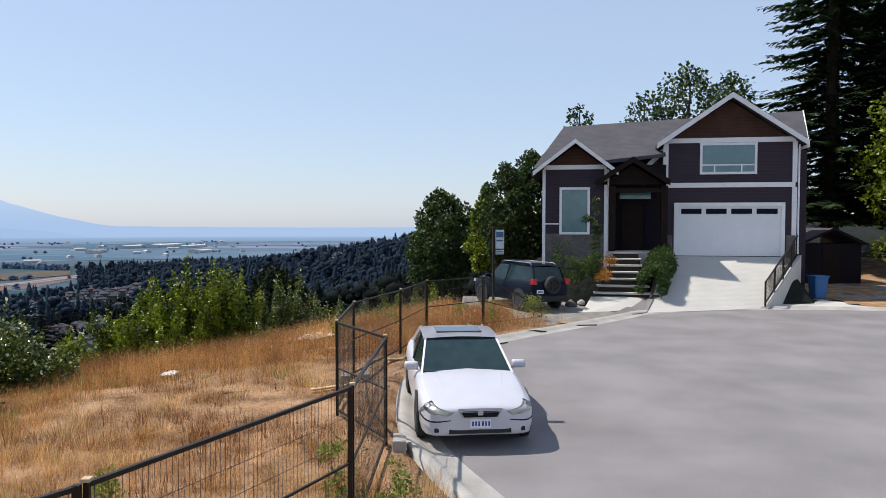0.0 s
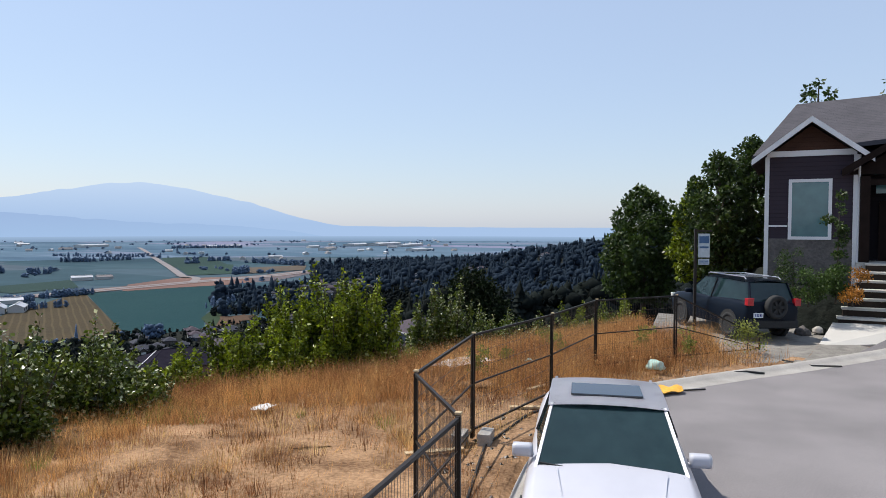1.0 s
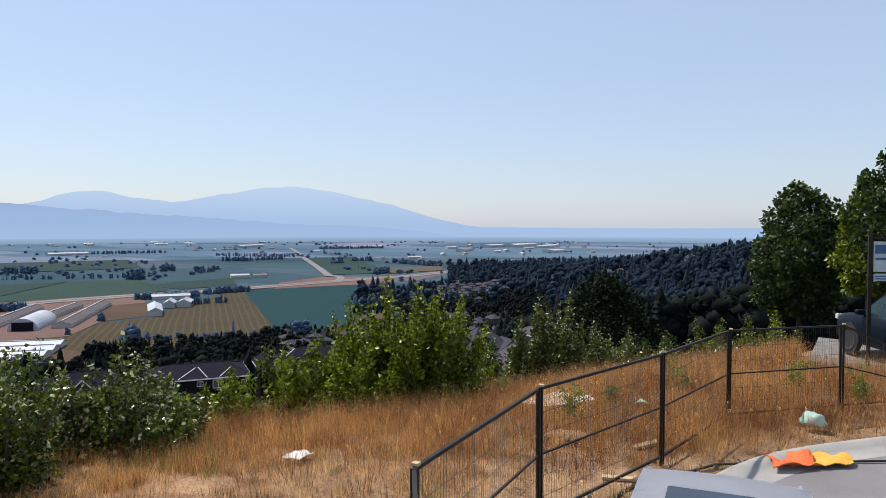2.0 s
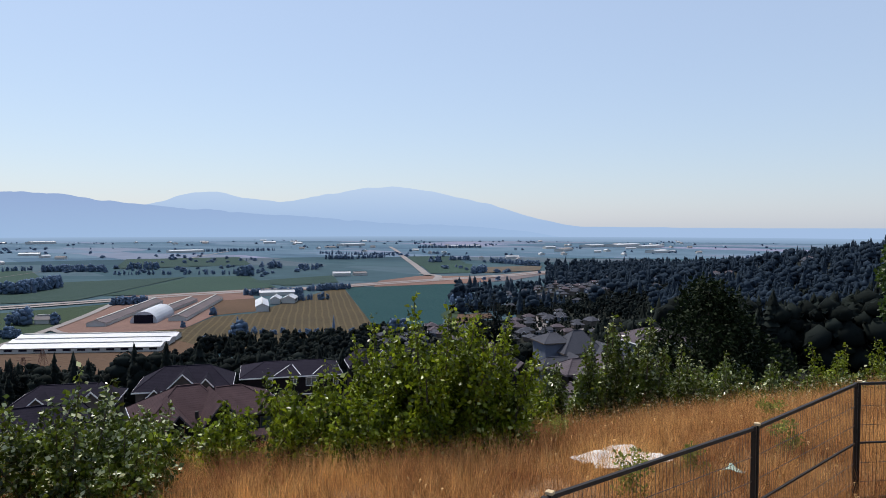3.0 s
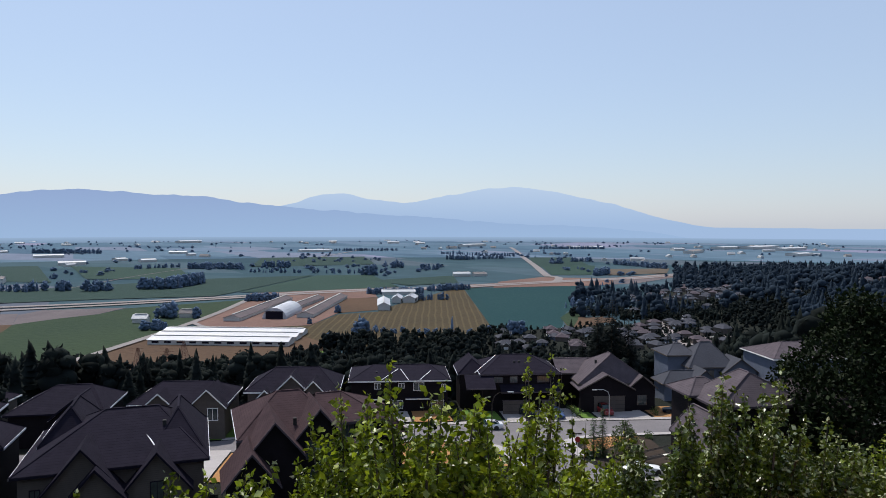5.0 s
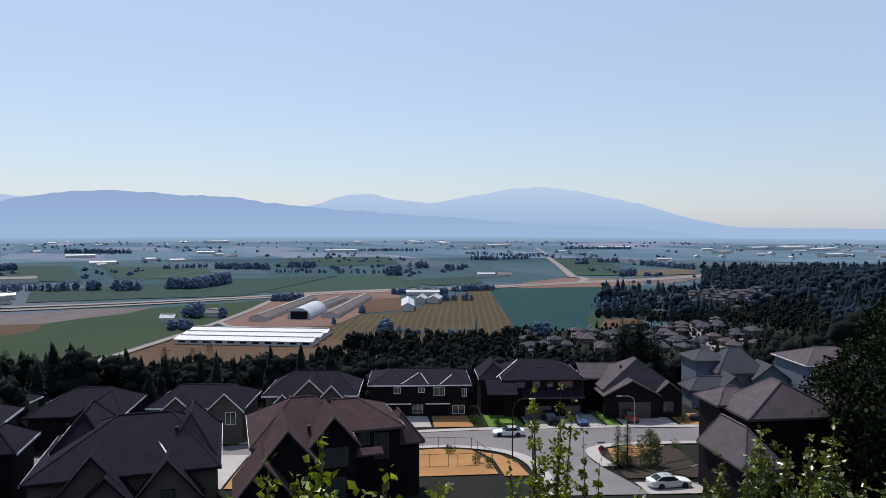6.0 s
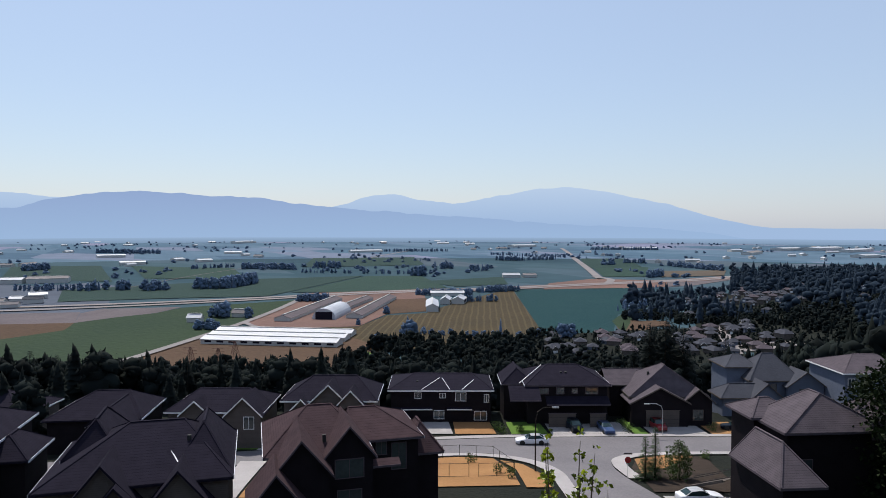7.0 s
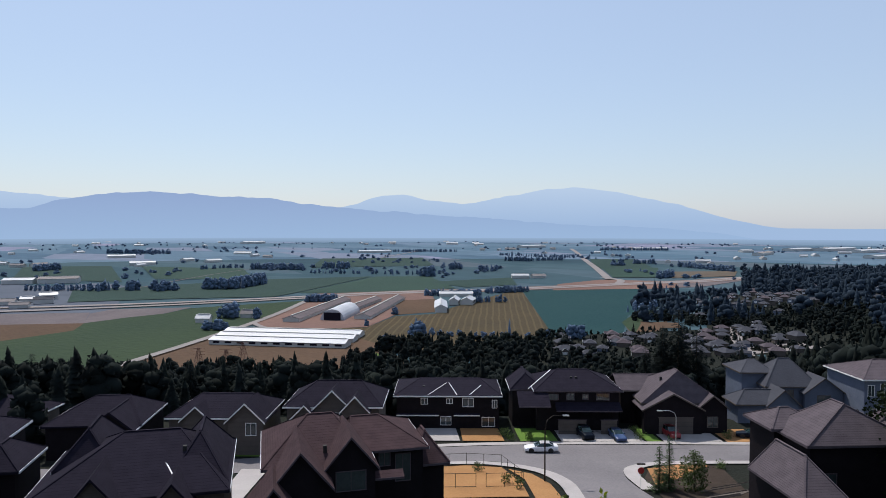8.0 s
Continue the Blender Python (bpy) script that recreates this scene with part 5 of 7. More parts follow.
def tufts(name, count, blades, h0, h1, spread, material, label, seed, where):
    """Separate clumps of stalks that lean outwards, in drifts."""
    r = np.random.default_rng(seed)
    cx, cy = r.uniform(-13, 4, count), r.uniform(3, 33, count)
    ok = (r.random(count) < where(cx, cy)) & (-0.754 * cx + 0.656 * cy < 27) & ~((cx > 2.2) & (cy > 23.4)) & ~((cx > .4) & (cy > 27))
    cx, cy = cx[ok], cy[ok]
    ok = road_distance(cx, cy) > .45
    cx, cy = cx[ok], cy[ok]
    m = len(cx)
    sz = np.repeat(.6 + .8 * r.random(m), blades)
    n = m * blades
    a = r.random(n) * 2 * np.pi
    d = spread * np.sqrt(r.random(n)) * sz
    x, y = np.repeat(cx, blades) + d * np.cos(a), np.repeat(cy, blades) + d * np.sin(a)
    z = land(x, y) + .03
    h = (h0 + (h1 - h0) * r.random(n)) * sz
    lean = h * (.15 + .5 * r.random(n))
    w = .0026 + .0030 * r.random(n)
    px, py = -np.sin(a) * w, np.cos(a) * w
    v = np.stack([np.stack([x - px, y - py, z], 1), np.stack([x + px, y + py, z], 1), np.stack([x + np.cos(a) * lean, y + np.sin(a) * lean, z + h], 1)], 1).reshape(-1, 3)
    tagged(part(name, fast_mesh(name, v, np.arange(n * 3).reshape(-1, 3)), material), label, "grass", kind="stuff")


tufts("dead_weeds", 3600, 60, .10, .30, .24, DEADWEED, "dark brown dead weeds among the dry grass", 51, lambda x, y: .22 + .5 * ripple(x, y, 1.1, 3))
tufts("straw_clumps", 3400, 60, .10, .34, .22, PALESTRAW, "pale bleached clumps of dry grass", 52, lambda x, y: .22 + .55 * ripple(x, y, .8, 8))
tufts("green_tufts", 900, 40, .12, .40, .14, WEED, "green tufts in the dry grass", 53, lambda x, y: .05 + .5 * sstep(-6, -9, x) * (y < 22) + .3 * ripple(x, y, 1.4, 5) * (y > 18))


def weeds():
    for i, (x, y, h) in enumerate(((-2.2, 8.2, .8), (-1.5, 7.6, .7), (-4.3, 7.0, .95), (-4.0, 6.2, .8), (-1.35, 7.0, .55), (-3.4, 19.2, .8), (-1.9, 22.6, .7), (.2, 23.6, .7), (1.3, 22.9, .8), (-3.0, 21.0, .5), (-6.0, 22.6, .7), (-2.6, 25.0, .6))):
        cs = [(RNG.normal() * .1, RNG.normal() * .1, h * (.1 + .85 * RNG.random())) for _ in range(12)]
        t = empty("weed", pose(x, y, ground_z(x, y) + .05), "green weed with yellow tip in the dry grass", "weed", "weeds")
        part("leaves", leaf_cloud(cs, [.11] * 12, 520, .05, RNG, 1, -.6, .2), WEED, t)
        part("stem", add_tube(bmesh.new(), [(0, 0, -.06), (.03, .02, h)], [.008, .003], 4), WEED, t)
    n = 420
    x, y = RNG.uniform(-6, 2, n), RNG.uniform(15, 27, n)
    ok = road_distance(x, y) > .6
    v, f = [], []
    for a, b in zip(x[ok], y[ok]):
        z = ground_z(a, b) + .35 + .35 * RNG.random()
        r = .008 + .012 * RNG.random()
        k = len(v)
        v += [(a + r * math.cos(j * 1.047), b + r * math.sin(j * 1.047), z + .01 * RNG.random()) for j in range(6)] + [(a, b, z - .05)]
        f += [(k, k + 1, k + 2), (k, k + 2, k + 3), (k, k + 3, k + 4), (k, k + 4, k + 5), (k, k + 1, k + 6), (k + 2, k + 3, k + 6)]
    tagged(part("wild_flowers", fast_mesh("wild_flowers", np.array(v), np.array(f)), PALESTRAW), "dry pale flower heads scattered in the grass", "flowers", kind="stuff")
    # stones on the verge
    v, f = [], []
    for _ in range(900):
        a, b = RNG.uniform(-4, 1.5), RNG.uniform(4, 22)
        if not 0.3 < road_distance(a, b)[0] < 1.6:
            continue
        r = .015 + .05 * RNG.random() ** 3
        k = len(v)
        v += [(a + r * RNG.normal() * .3 + dx * r, b + dy * r, ground_z(a, b) + .07 + dz * r * .7) for dx, dy, dz in ((1, 0, 0), (-1, 0, 0), (0, 1, 0), (0, -1, 0), (0, 0, 1), (0, 0, -1))]
        f += [(k + i, k + j, k + m) for i in (0, 1) for j in (2, 3) for m in (4, 5)]
    tagged(part("verge_stones", fast_mesh("verge_stones", np.array(v), np.array(f)), KERB), "loose pale stones along the kerb", "stones", kind="stuff")


weeds()


def crumpled(name, pts, z, material, label, cat, height=.12, n=16, seed=1):
    """A sheet of cloth or plastic lying crumpled on the ground inside a quadrilateral."""
    a, b, c, d = (Vector((*p, 0)) for p in pts)
    bm = bmesh.new()
    g = []
    for i in range(n + 1):
        row = []
        for j in range(n + 1):
            u, w = i / n, j / n
            p = a.lerp(b, u).lerp(d.lerp(c, u), w)
            k = noise.noise((p.x * 2.3 + seed, p.y * 2.3, seed))
            k2 = noise.noise((p.x * 6 + seed, p.y * 6, seed))
            p += Vector((.15 * k, .12 * k2, 0)) * .8
            row.append(bm.verts.new((p.x, p.y, z + ground_z(p.x, p.y) + .07 + height * max(0, .45 + k + .4 * k2))))
        g.append(row)
    for i in range(n):
        for j in range(n):
            bm.faces.new((g[i][j], g[i + 1][j], g[i + 1][j + 1], g[i][j + 1]))
    o = part(name, bm, material)
    m = o.modifiers.new("thickness", 'SOLIDIFY')
    m.thickness = .012
    return tagged(o, label, cat)


crumpled("plastic_sheet", [(-4.85, 20.6), (-3.8, 20.15), (-3.35, 21.05), (-4.5, 21.85)], .16, SHEET, "crumpled white plastic sheet lying in the dry grass", "sheet", .10, 18, 3)
crumpled("orange_cloth", [(-.15, 18.35), (.45, 18.75), (.25, 19.3), (-.3, 19.0)], -.02, ORANGE, "crumpled orange cloth lying by the kerb", "cloth", .12, 10, 5)
crumpled("yellow_cloth", [(.4, 18.75), (.95, 19.1), (.8, 19.4), (.3, 19.25)], -.02, YELLOW, "crumpled yellow strap lying by the kerb", "cloth", .08, 8, 8)
crumpled("white_litter", [(-7.0, 15.8), (-6.65, 15.8), (-6.65, 16.1), (-7.0, 16.1)], .02, SHEET, "scrap of white litter on dry soil", "litter", .08, 6, 2)
crumpled("pale_litter", [(-2.6, 20.9), (-2.3, 20.9), (-2.3, 21.15), (-2.6, 21.15)], .12, BAG, "scrap of pale litter in the grass", "litter", .12, 6, 9)


def lump(name, x, y, z, rx, ry, rz, material, label, cat, rough=.25, seed=0):
    bm = bmesh.new()
    bmesh.ops.create_icosphere(bm, subdivisions=3, radius=1)
    for v in bm.verts:
        k = 1 + rough * noise.noise(v.co * 1.8 + Vector((seed, 0, 0))) + rough * .5 * noise.noise(v.co * 5)
        v.co = Vector((v.co.x * rx * k, v.co.y * ry * k, max(-.3, v.co.z) * rz * k))
    o = smooth(part(name, bm, material))
    o.matrix_basis = pose(x, y, z)
    return tagged(o, label, cat)


lump("green_bag", .45, 20.75, .22, .2, .17, .16, BAG, "pale green bag at the grass edge", "bag", .3, 2)
lump("soil_mound", -5.15, 14.0, .03, .5, .22, .05, SOIL, "low heap of dark soil", "soil", .5, 4)
lump("soil_mound", -3.2, 18.6, .04, .45, .3, .08, SOIL, "low heap of dark soil by the fence", "soil", .5, 6)
lump("boulder", 5.0, 27.3, .2, .22, .2, .2, STONE, "grey boulder by the walk", "stone", .3, 1)
lump("boulder", 5.45, 27.45, .25, .16, .16, .14, KERB, "pale boulder by the walk", "stone", .3, 3)
for x, y, rz_, L in ((-2.95, 14.1, 30, .9), (-1.9, 17.0, 15, .8), (-2.0, 18.7, 60, .6)):
    o = part("plank", box(-L / 2, L / 2, -.06, .06, 0, .035, .004), PLYWOOD)
    o.matrix_basis = pose(x, y, ground_z(x, y) + .09, 0, 0, rz_)
    tagged(o, "short pale timber offcut on bare soil", "plank", "timber offcuts")


def cable(pts, r, label):
    o = smooth(part("cable", add_tube(bmesh.new(), [(a, b, max(ground_z(a, b) + .09, .02) if road_distance(a, b)[0] > .1 else .03) for a, b in pts], [r] * len(pts), 6), RUBBER))
    tagged(o, label, "cable")


cable([(-1.6, 10.8), (-2.1, 12.5), (-2.3, 14.6), (-1.9, 16.6), (-.9, 18.2), (.1, 18.9), (1.4, 19.6)], .02, "black hose lying along the kerb")
cable([(2.2, 21.3), (2.5, 21.5), (2.9, 21.6)], .025, "short black hose at the kerb")
cable([(3.6, 23.2), (4.2, 22.9), (4.9, 23.0)], .02, "short black hose at the gutter")


def build_bin():
    b = empty("wheelie_bin", pose(17.1, 30.6, .06), "blue plastic wheelie bin by the driveway wall", "bin")
    bm = bmesh.new()
    lo, hi = [(-.24, -.26), (.24, -.26), (.24, .26), (-.24, .26)], [(-.31, -.34), (.31, -.34), (.31, .34), (-.31, .34)]
    v = [bm.verts.new((x, y, .04)) for x, y in lo] + [bm.verts.new((x, y, 1.0)) for x, y in hi]
    for q in ((3, 2, 1, 0), (4, 5, 6, 7), (0, 1, 5, 4), (1, 2, 6, 5), (2, 3, 7, 6), (3, 0, 4, 7)):
        bm.faces.new([v[i] for i in q])
    bmesh.ops.bevel(bm, geom=list(bm.edges), offset=.03, segments=2, affect='EDGES')
    part("body", bm, BINBLUE, b)
    part("lid", box(-.34, .34, -.38, .36, 1.0, 1.07, .025), BINBLUE, b)
    for s in (-.25, .25):
        bm = bmesh.new()
        bmesh.ops.create_cone(bm, cap_ends=True, segments=16, radius1=.1, radius2=.1, depth=.05, matrix=Matrix.Translation((s, .3, .1)) @ Matrix.Rotation(radians(90), 4, 'Y'))
        part("wheel", bm, RUBBER, b)


build_bin()


def build_sign():
    s = empty("sign_board", pose(1.9, 27.4, .1, 0, 0, 12), "small hanging property sign on a dark post", "sign")
    part("post", box(-.04, .04, -.04, .04, 0, 3.25, .006), BLACK, s)
    part("arm", box(-.02, .50, -.025, .025, 3.16, 3.21, .005), BLACK, s)
    p = part("panel", box(.08, .44, -.012, .012, 2.35, 3.1, .006), SIGNM, s, "pale printed panel")
    part("print_bar", box(.11, .41, -.018, -.012, 2.80, 3.02), SIGNB, p)
    part("print_bar", box(.12, .40, -.018, -.012, 2.64, 2.70), SIGNB, p)
    part("rider_panel", box(.09, .43, -.012, .012, 2.12, 2.3, .005), SIGNM, s)
    for z in (2.16, 2.22):
        part("print_bar", box(.12, .40, -.017, -.012, z, z + .03), SIGNB, p)


build_sign()


def build_shed():
    h = empty("garden_shed", pose(22.6, 38.5, .06), "dark garden shed in the shade", "shed")
    part("wall", box(-1.8, 1.8, 0, 2.6, 0, 2.3), W_DARK, h)
    gable_roof(h, -1.8, 1.8, 0, 2.8, 2.3, 3.1, R_LIGHT, W_DARK, .25, .1, .14)
    part("door", box(-.5, .5, -.04, 0, 0, 1.95, .01), DOORWOOD, h)
    f = empty("board_fence", pose(26.5, 36.0, .05), "weathered timber board fence in the side yard", "fence")
    for i in range(34):
        part("board", box(-2 + i * .2, -2 + i * .2 + .19, 0, .025, 0, 1.8 + .02 * (i % 3), .003), W_TAUPE, f)
    part("rail", box(-2, 4.8, .025, .07, 1.4, 1.5), W_TAUPE, f)


build_shed()

# ---- village below ----
def roof_block(parent, x0, x1, y0, y1, ze, zr, roof, trim, h0=3.0, h1=3.0, axis="x", over=.5, thick=.16, side=None, lines=()):
    """A ridged roof over a rectangle. h0, h1: how far the ridge ends are set in (0 makes a gable). lines: bright valley or hip strips."""
    if axis == "x":
        at = lambda u, v, z: (u, v, z)
        u0, u1, v0, v1 = x0 - over, x1 + over, y0 - over, y1 + over
    else:
        at = lambda u, v, z: (v, u, z)
        u0, u1, v0, v1 = y0 - over, y1 + over, x0 - over, x1 + over
    vm = (v0 + v1) / 2
    A, B, C, D = at(u0, v0, ze), at(u1, v0, ze), at(u1, v1, ze), at(u0, v1, ze)
    R0, R1 = at(u0 + h0, vm, zr), at(u1 - h1, vm, zr)
    planes = [(A, B, R1, R0), (C, D, R0, R1)] + ([(B, C, R1)] if h1 else []) + ([(D, A, R0)] if h0 else [])
    for pts in planes:
        part("roof", slab([(q[0], q[1], q[2] + thick) for q in pts], thick), roof, parent)
    up = lambda q: (q[0], q[1], q[2] + thick + .02)
    part("ridge_cap", add_beam(bmesh.new(), up(R0), up(R1), .24, .06), roof, parent)
    for q, r in ((A, R0), (B, R1), (C, R1), (D, R0)):
        part("ridge_cap", add_beam(bmesh.new(), up(q), up(r), .17, .05), roof, parent)
    corners = [(x0 - over, y0 - over), (x1 + over, y0 - over), (x1 + over, y1 + over), (x0 - over, y1 + over)]
    for k in range(4):
        q, r = corners[k], corners[(k + 1) % 4]
        if (axis == "y" and ((k == 0 and not h0) or (k == 2 and not h1))) or (axis == "x" and ((k == 3 and not h0) or (k == 1 and not h1))):
            continue
        part("fascia", add_beam(bmesh.new(), (*q, ze + .03), (*r, ze + .03), .10 if k % 2 else .06, .22), (side or trim) if k % 2 else trim, parent)
    if axis == "y" and not h0:
        for q in (A, D):
            part("bargeboard", add_beam(bmesh.new(), (q[0], q[1] - .04, ze + .06), (R0[0], R0[1] - .04, zr + .06), .05, .26), trim, parent)
    for a, b in lines:
        part("valley_flashing", add_beam(bmesh.new(), a, b, .11, .03), METALCAP, parent)


def village_house(s, d, z, turn, roof, wall, label, blocks, gables=(), windows=(), doors=(), trim=TRIM, lower=(), vents=(), side=None, lines=()):
    """A house that faces back up the hill. blocks: (x0, x1, y0, y1, eave, ridge, inset, inset, axis); gables: (x, width, out, eave, apex, depth);
    windows and doors: (x, z, w, h, out)."""
    p = vill(s, d, z)
    h = empty("house", pose(p.x, p.y, p.z, 0, 0, 49.0 + turn), label, "house", "village houses")
    for k, (x0, x1, y0, y1, ze, zr, h0, h1, axis) in enumerate(blocks):
        part("wall", box(x0, x1, y0, y1, -2.5, ze), wall, h)
        if axis == "y" and not h0:
            part("gable_wall", prism(x0, x1, y0 + .02, y0 + .3, ze, ze + .01, zr - .02), wall, h)
        roof_block(h, x0, x1, y0, y1, ze, zr, roof, trim, h0, h1, axis, side=side, lines=lines if k == 0 else ())
    for gx, gw, out, ge, ga, back in gables:
        part("gable_wall", prism(gx - gw / 2, gx + gw / 2, -out, -out + .8, -2.5, ge, ga), wall, h)
        gable_roof(h, gx - gw / 2, gx + gw / 2, -out, back, ge, ga, roof, trim, .4, .14, .24)
    for lx0, lx1, out, lz in lower:
        part("lower_roof", slab([(lx0, -out, lz), (lx1, -out, lz), (lx1, .0, lz + out * .45), (lx0, .0, lz + out * .45)], .14), roof, h)
        part("fascia", box(lx0, lx1, -out - .03, -out, lz - .2, lz), trim, h)
    for x, zz, w, hh, out in windows:
        add_window(h, x - w / 2, x + w / 2, -out, zz, zz + hh, GLASS, trim, bars=[(x - .03, x + .03, zz, zz + hh)], w=.08)
    for x, zz, w, hh, out in doors:
        g = part("garage_door", box(x - w / 2, x + w / 2, -out - .06, -out - .01, zz, zz + hh, 0), W_TAUPE if wall is W_DARK else GARAGE, h)
        part("frame", box(x - w / 2 - .12, x + w / 2 + .12, -out - .09, -out - .062, zz + hh, zz + hh + .14), trim, g)
        for k in range(3):
            part("panel_line", box(x - w / 2, x + w / 2, -out - .075, -out - .062, zz + hh * (k + 1) / 4, zz + hh * (k + 1) / 4 + .03), RUBBER, g)
    for x, y, zz in vents:
        part("roof_vent", box(x - .17, x + .17, y - .17, y + .17, zz - .5, zz + .3, .03), RUBBER, h)
    return h


# far side of the street
village_house(0.5, 110, -28.3, 0, R_DARK, W_DARK, "dark two-storey house with slate roof and white trim",
              [(-8.3, 8.3, 0, 11, 5.6, 7.2, 4.2, 3.4, "x")], side=METALCAP, lines=[((-3.2, -.3, 5.85), (-.2, 3.4, 7.0)), ((3.5, -.3, 5.85), (5.6, 2.8, 6.8)), ((1.5, -.3, 5.85), (.2, 3.4, 7.0))],
              windows=[(-3.8, 4.3, 1.0, .9, 0), (.3, 4.4, .9, .7, 0), (3.3, 3.9, 1.7, 1.3, 0), (7.6, 3.7, .7, 1.2, 0), (-.3, .9, 1.6, 1.3, 0), (6.6, .7, 2.0, 1.4, 0)], lower=[(-8.3, -1.4, .4, 2.6), (1.0, 5.2, .4, 2.6)], vents=[(-4, 2.6, 6.4)])
village_house(20.8, 109, -28.2, 0, R_DARK, W_DARK, "dark two-storey house with double garage across the street",
              [(-6.0, 7.2, 0, 11, 6.6, 8.9, 4.6, 4.6, "x"), (-9.6, -5.0, 3, 10, 6.1, 8.3, 2.6, 0, "y")],
              windows=[(-3.4, 5.2, 1.7, .9, 0), (-.6, 5.2, 1.2, 1.0, 0), (1.8, 5.3, .9, .8, 0), (4.6, 5.2, 2.0, 1.0, 0)], doors=[(-.6, .05, 4.4, 2.4, 2.02), (5.2, .05, 2.5, 2.4, 2.02)],
              lower=[(-9.2, -4.2, 3.5, 5.0), (-3.1, 7.3, 2.0, 3.95)], vents=[(0, 3, 8.0), (.8, 3, 8.0)], lines=[((-7.2, 1.6, 6.6), (-3.0, 5.4, 8.95))], trim=R_LIGHT, side=METALCAP)
village_house(37.6, 109, -28.2, 0, R_LIGHT, W_DARK, "single-storey house with broad taupe gables",
              [(-5.6, 6.6, 0, 12, 4.7, 9.4, 2.6, 8.6, "y"), (-8.0, -1.0, 5, 12, 5.5, 7.5, 0, 0, "x")],
              gables=[(-1.5, 9.2, 1.8, 4.2, 6.6, 4), (5.0, 4.6, 1.2, 4.3, 6.2, 4)], windows=[(5.0, 1.2, 1.6, 1.6, 1.2)], doors=[(-1.0, .05, 5.4, 2.8, 1.82)], vents=[(-2, 3, 8.0)], trim=W_TAUPE)
village_house(58.0, 118, -28.8, 0, R_FAR, W_BLUE, "pale blue two-storey house with stepped slate roofs",
              [(-5.2, 0, 3, 10, 7.7, 9.4, 3.0, 2.0, "x"), (-2.1, 6.4, 0, 9, 5.9, 10.0, 4.4, 3.2, "x"), (-8.8, .8, -4, 1, 3.8, 5.7, 2.6, 2.6, "x")],
              gables=[(7.0, 6.4, 1.4, 5.3, 7.7, 4), (-1.4, 5.2, 4.6, 4.0, 6.4, 1)], windows=[(7.0, 3.4, 2.2, 1.3, 1.4), (2.0, 4.0, .9, 1.3, 0)], trim=W_TAUPE)
village_house(75.0, 111, -28.3, 0, R_LIGHT, W_BLUE, "pale blue-white house with deck and awning", [(-6.5, 6.5, 0, 11, 8.2, 10.4, 5, 5, "x")],
              windows=[(-5.4, 5.5, 1.0, 1.8, 0), (-3.2, 5.3, 1.4, 2.2, 0), (-4.5, 1.8, 1.6, 1.6, 0)])
village_house(-15.9, 96.5, -27.7, 0, R_DARK, W_TAUPE, "taupe house with slate roof and white-edged gables", [(-6.6, 6.6, 0, 10, 6.7, 9.3, 4.0, 3.6, "x")],
              gables=[(0, 5.2, .6, 6.7, 9.2, 5), (3.3, 3.6, 1.2, 6.6, 8.5, 3), (-3.8, 3.4, 1.5, 5.6, 7.3, 1)], windows=[(1.0, 4.7, 1.6, 1.3, .6), (-3.8, 4.2, .9, 1.3, 1.5)], side=METALCAP)
village_house(-32.6, 97.0, -28.2, 0, R_DARK, W_TAUPE, "taupe two-storey house with slate roof and square window", [(-7.0, 6.6, 0, 10, 5.4, 7.7, 3.6, 3.4, "x")],
              gables=[(4.4, 5.0, 1.5, 5.5, 7.9, 5), (-2.9, 4.0, .6, 5.4, 7.2, 3)], windows=[(5.2, 3.4, 1.4, 1.7, 1.5), (-4.8, 2.6, 1.0, 1.4, 0), (0, 1.2, 3.0, 1.2, 0)], side=METALCAP)
village_house(-48.6, 93.0, -28.0, 6, R_DARK, W_DARK, "dark house with steep slate hip roof", [(-6.2, 6.2, 0, 11, 5.2, 8.0, 5.2, 3.4, "x"), (.5, 6.0, -2.4, 5, 5.0, 7.6, 0, 0, "y")], side=METALCAP, trim=R_DARK)
village_house(-66, 94, -28.0, 0, R_DARK, W_TAUPE, "house with slate roof at the street's end", [(-6, 6, 0, 11, 5.0, 7.8, 5, 5, "x")])
# near side of the street: brown-roofed house, its origin at the front corner
village_house(-15.9, 59.0, -24.2, 15, R_BROWN, W_DARK, "dark house with brown shingle roof and steep gables",
              [(.4, 9.6, .5, 11.6, 7.4, 10.5, 4.4, 3.4, "x"), (8.6, 15.2, 2.9, 12, 7.5, 9.6, .6, 4.2, "x"), (14.6, 17.6, 4.0, 10, 5.4, 8.0, 2.6, 2.6, "y")],
              gables=[(7.7, 4.4, 1.0, 7.6, 10.2, 6), (3.15, 4.9, 3.3, 7.0, 9.9, 5), (.9, 4.4, 5.6, 5.2, 7.9, 0)], trim=R_LIGHT, side=METALCAP,
              windows=[(7.7, 5.4, 2.6, 1.7, 1.0), (7.7, 2.4, 2.2, 1.8, 1.0), (13.2, 4.4, 1.4, 2.6, -2.9), (11.4, 6.0, 1.0, 1.2, -2.9)], lower=[(9.9, 12.6, .9, 6.2)], vents=[(5.6, 1.4, 8.6)])
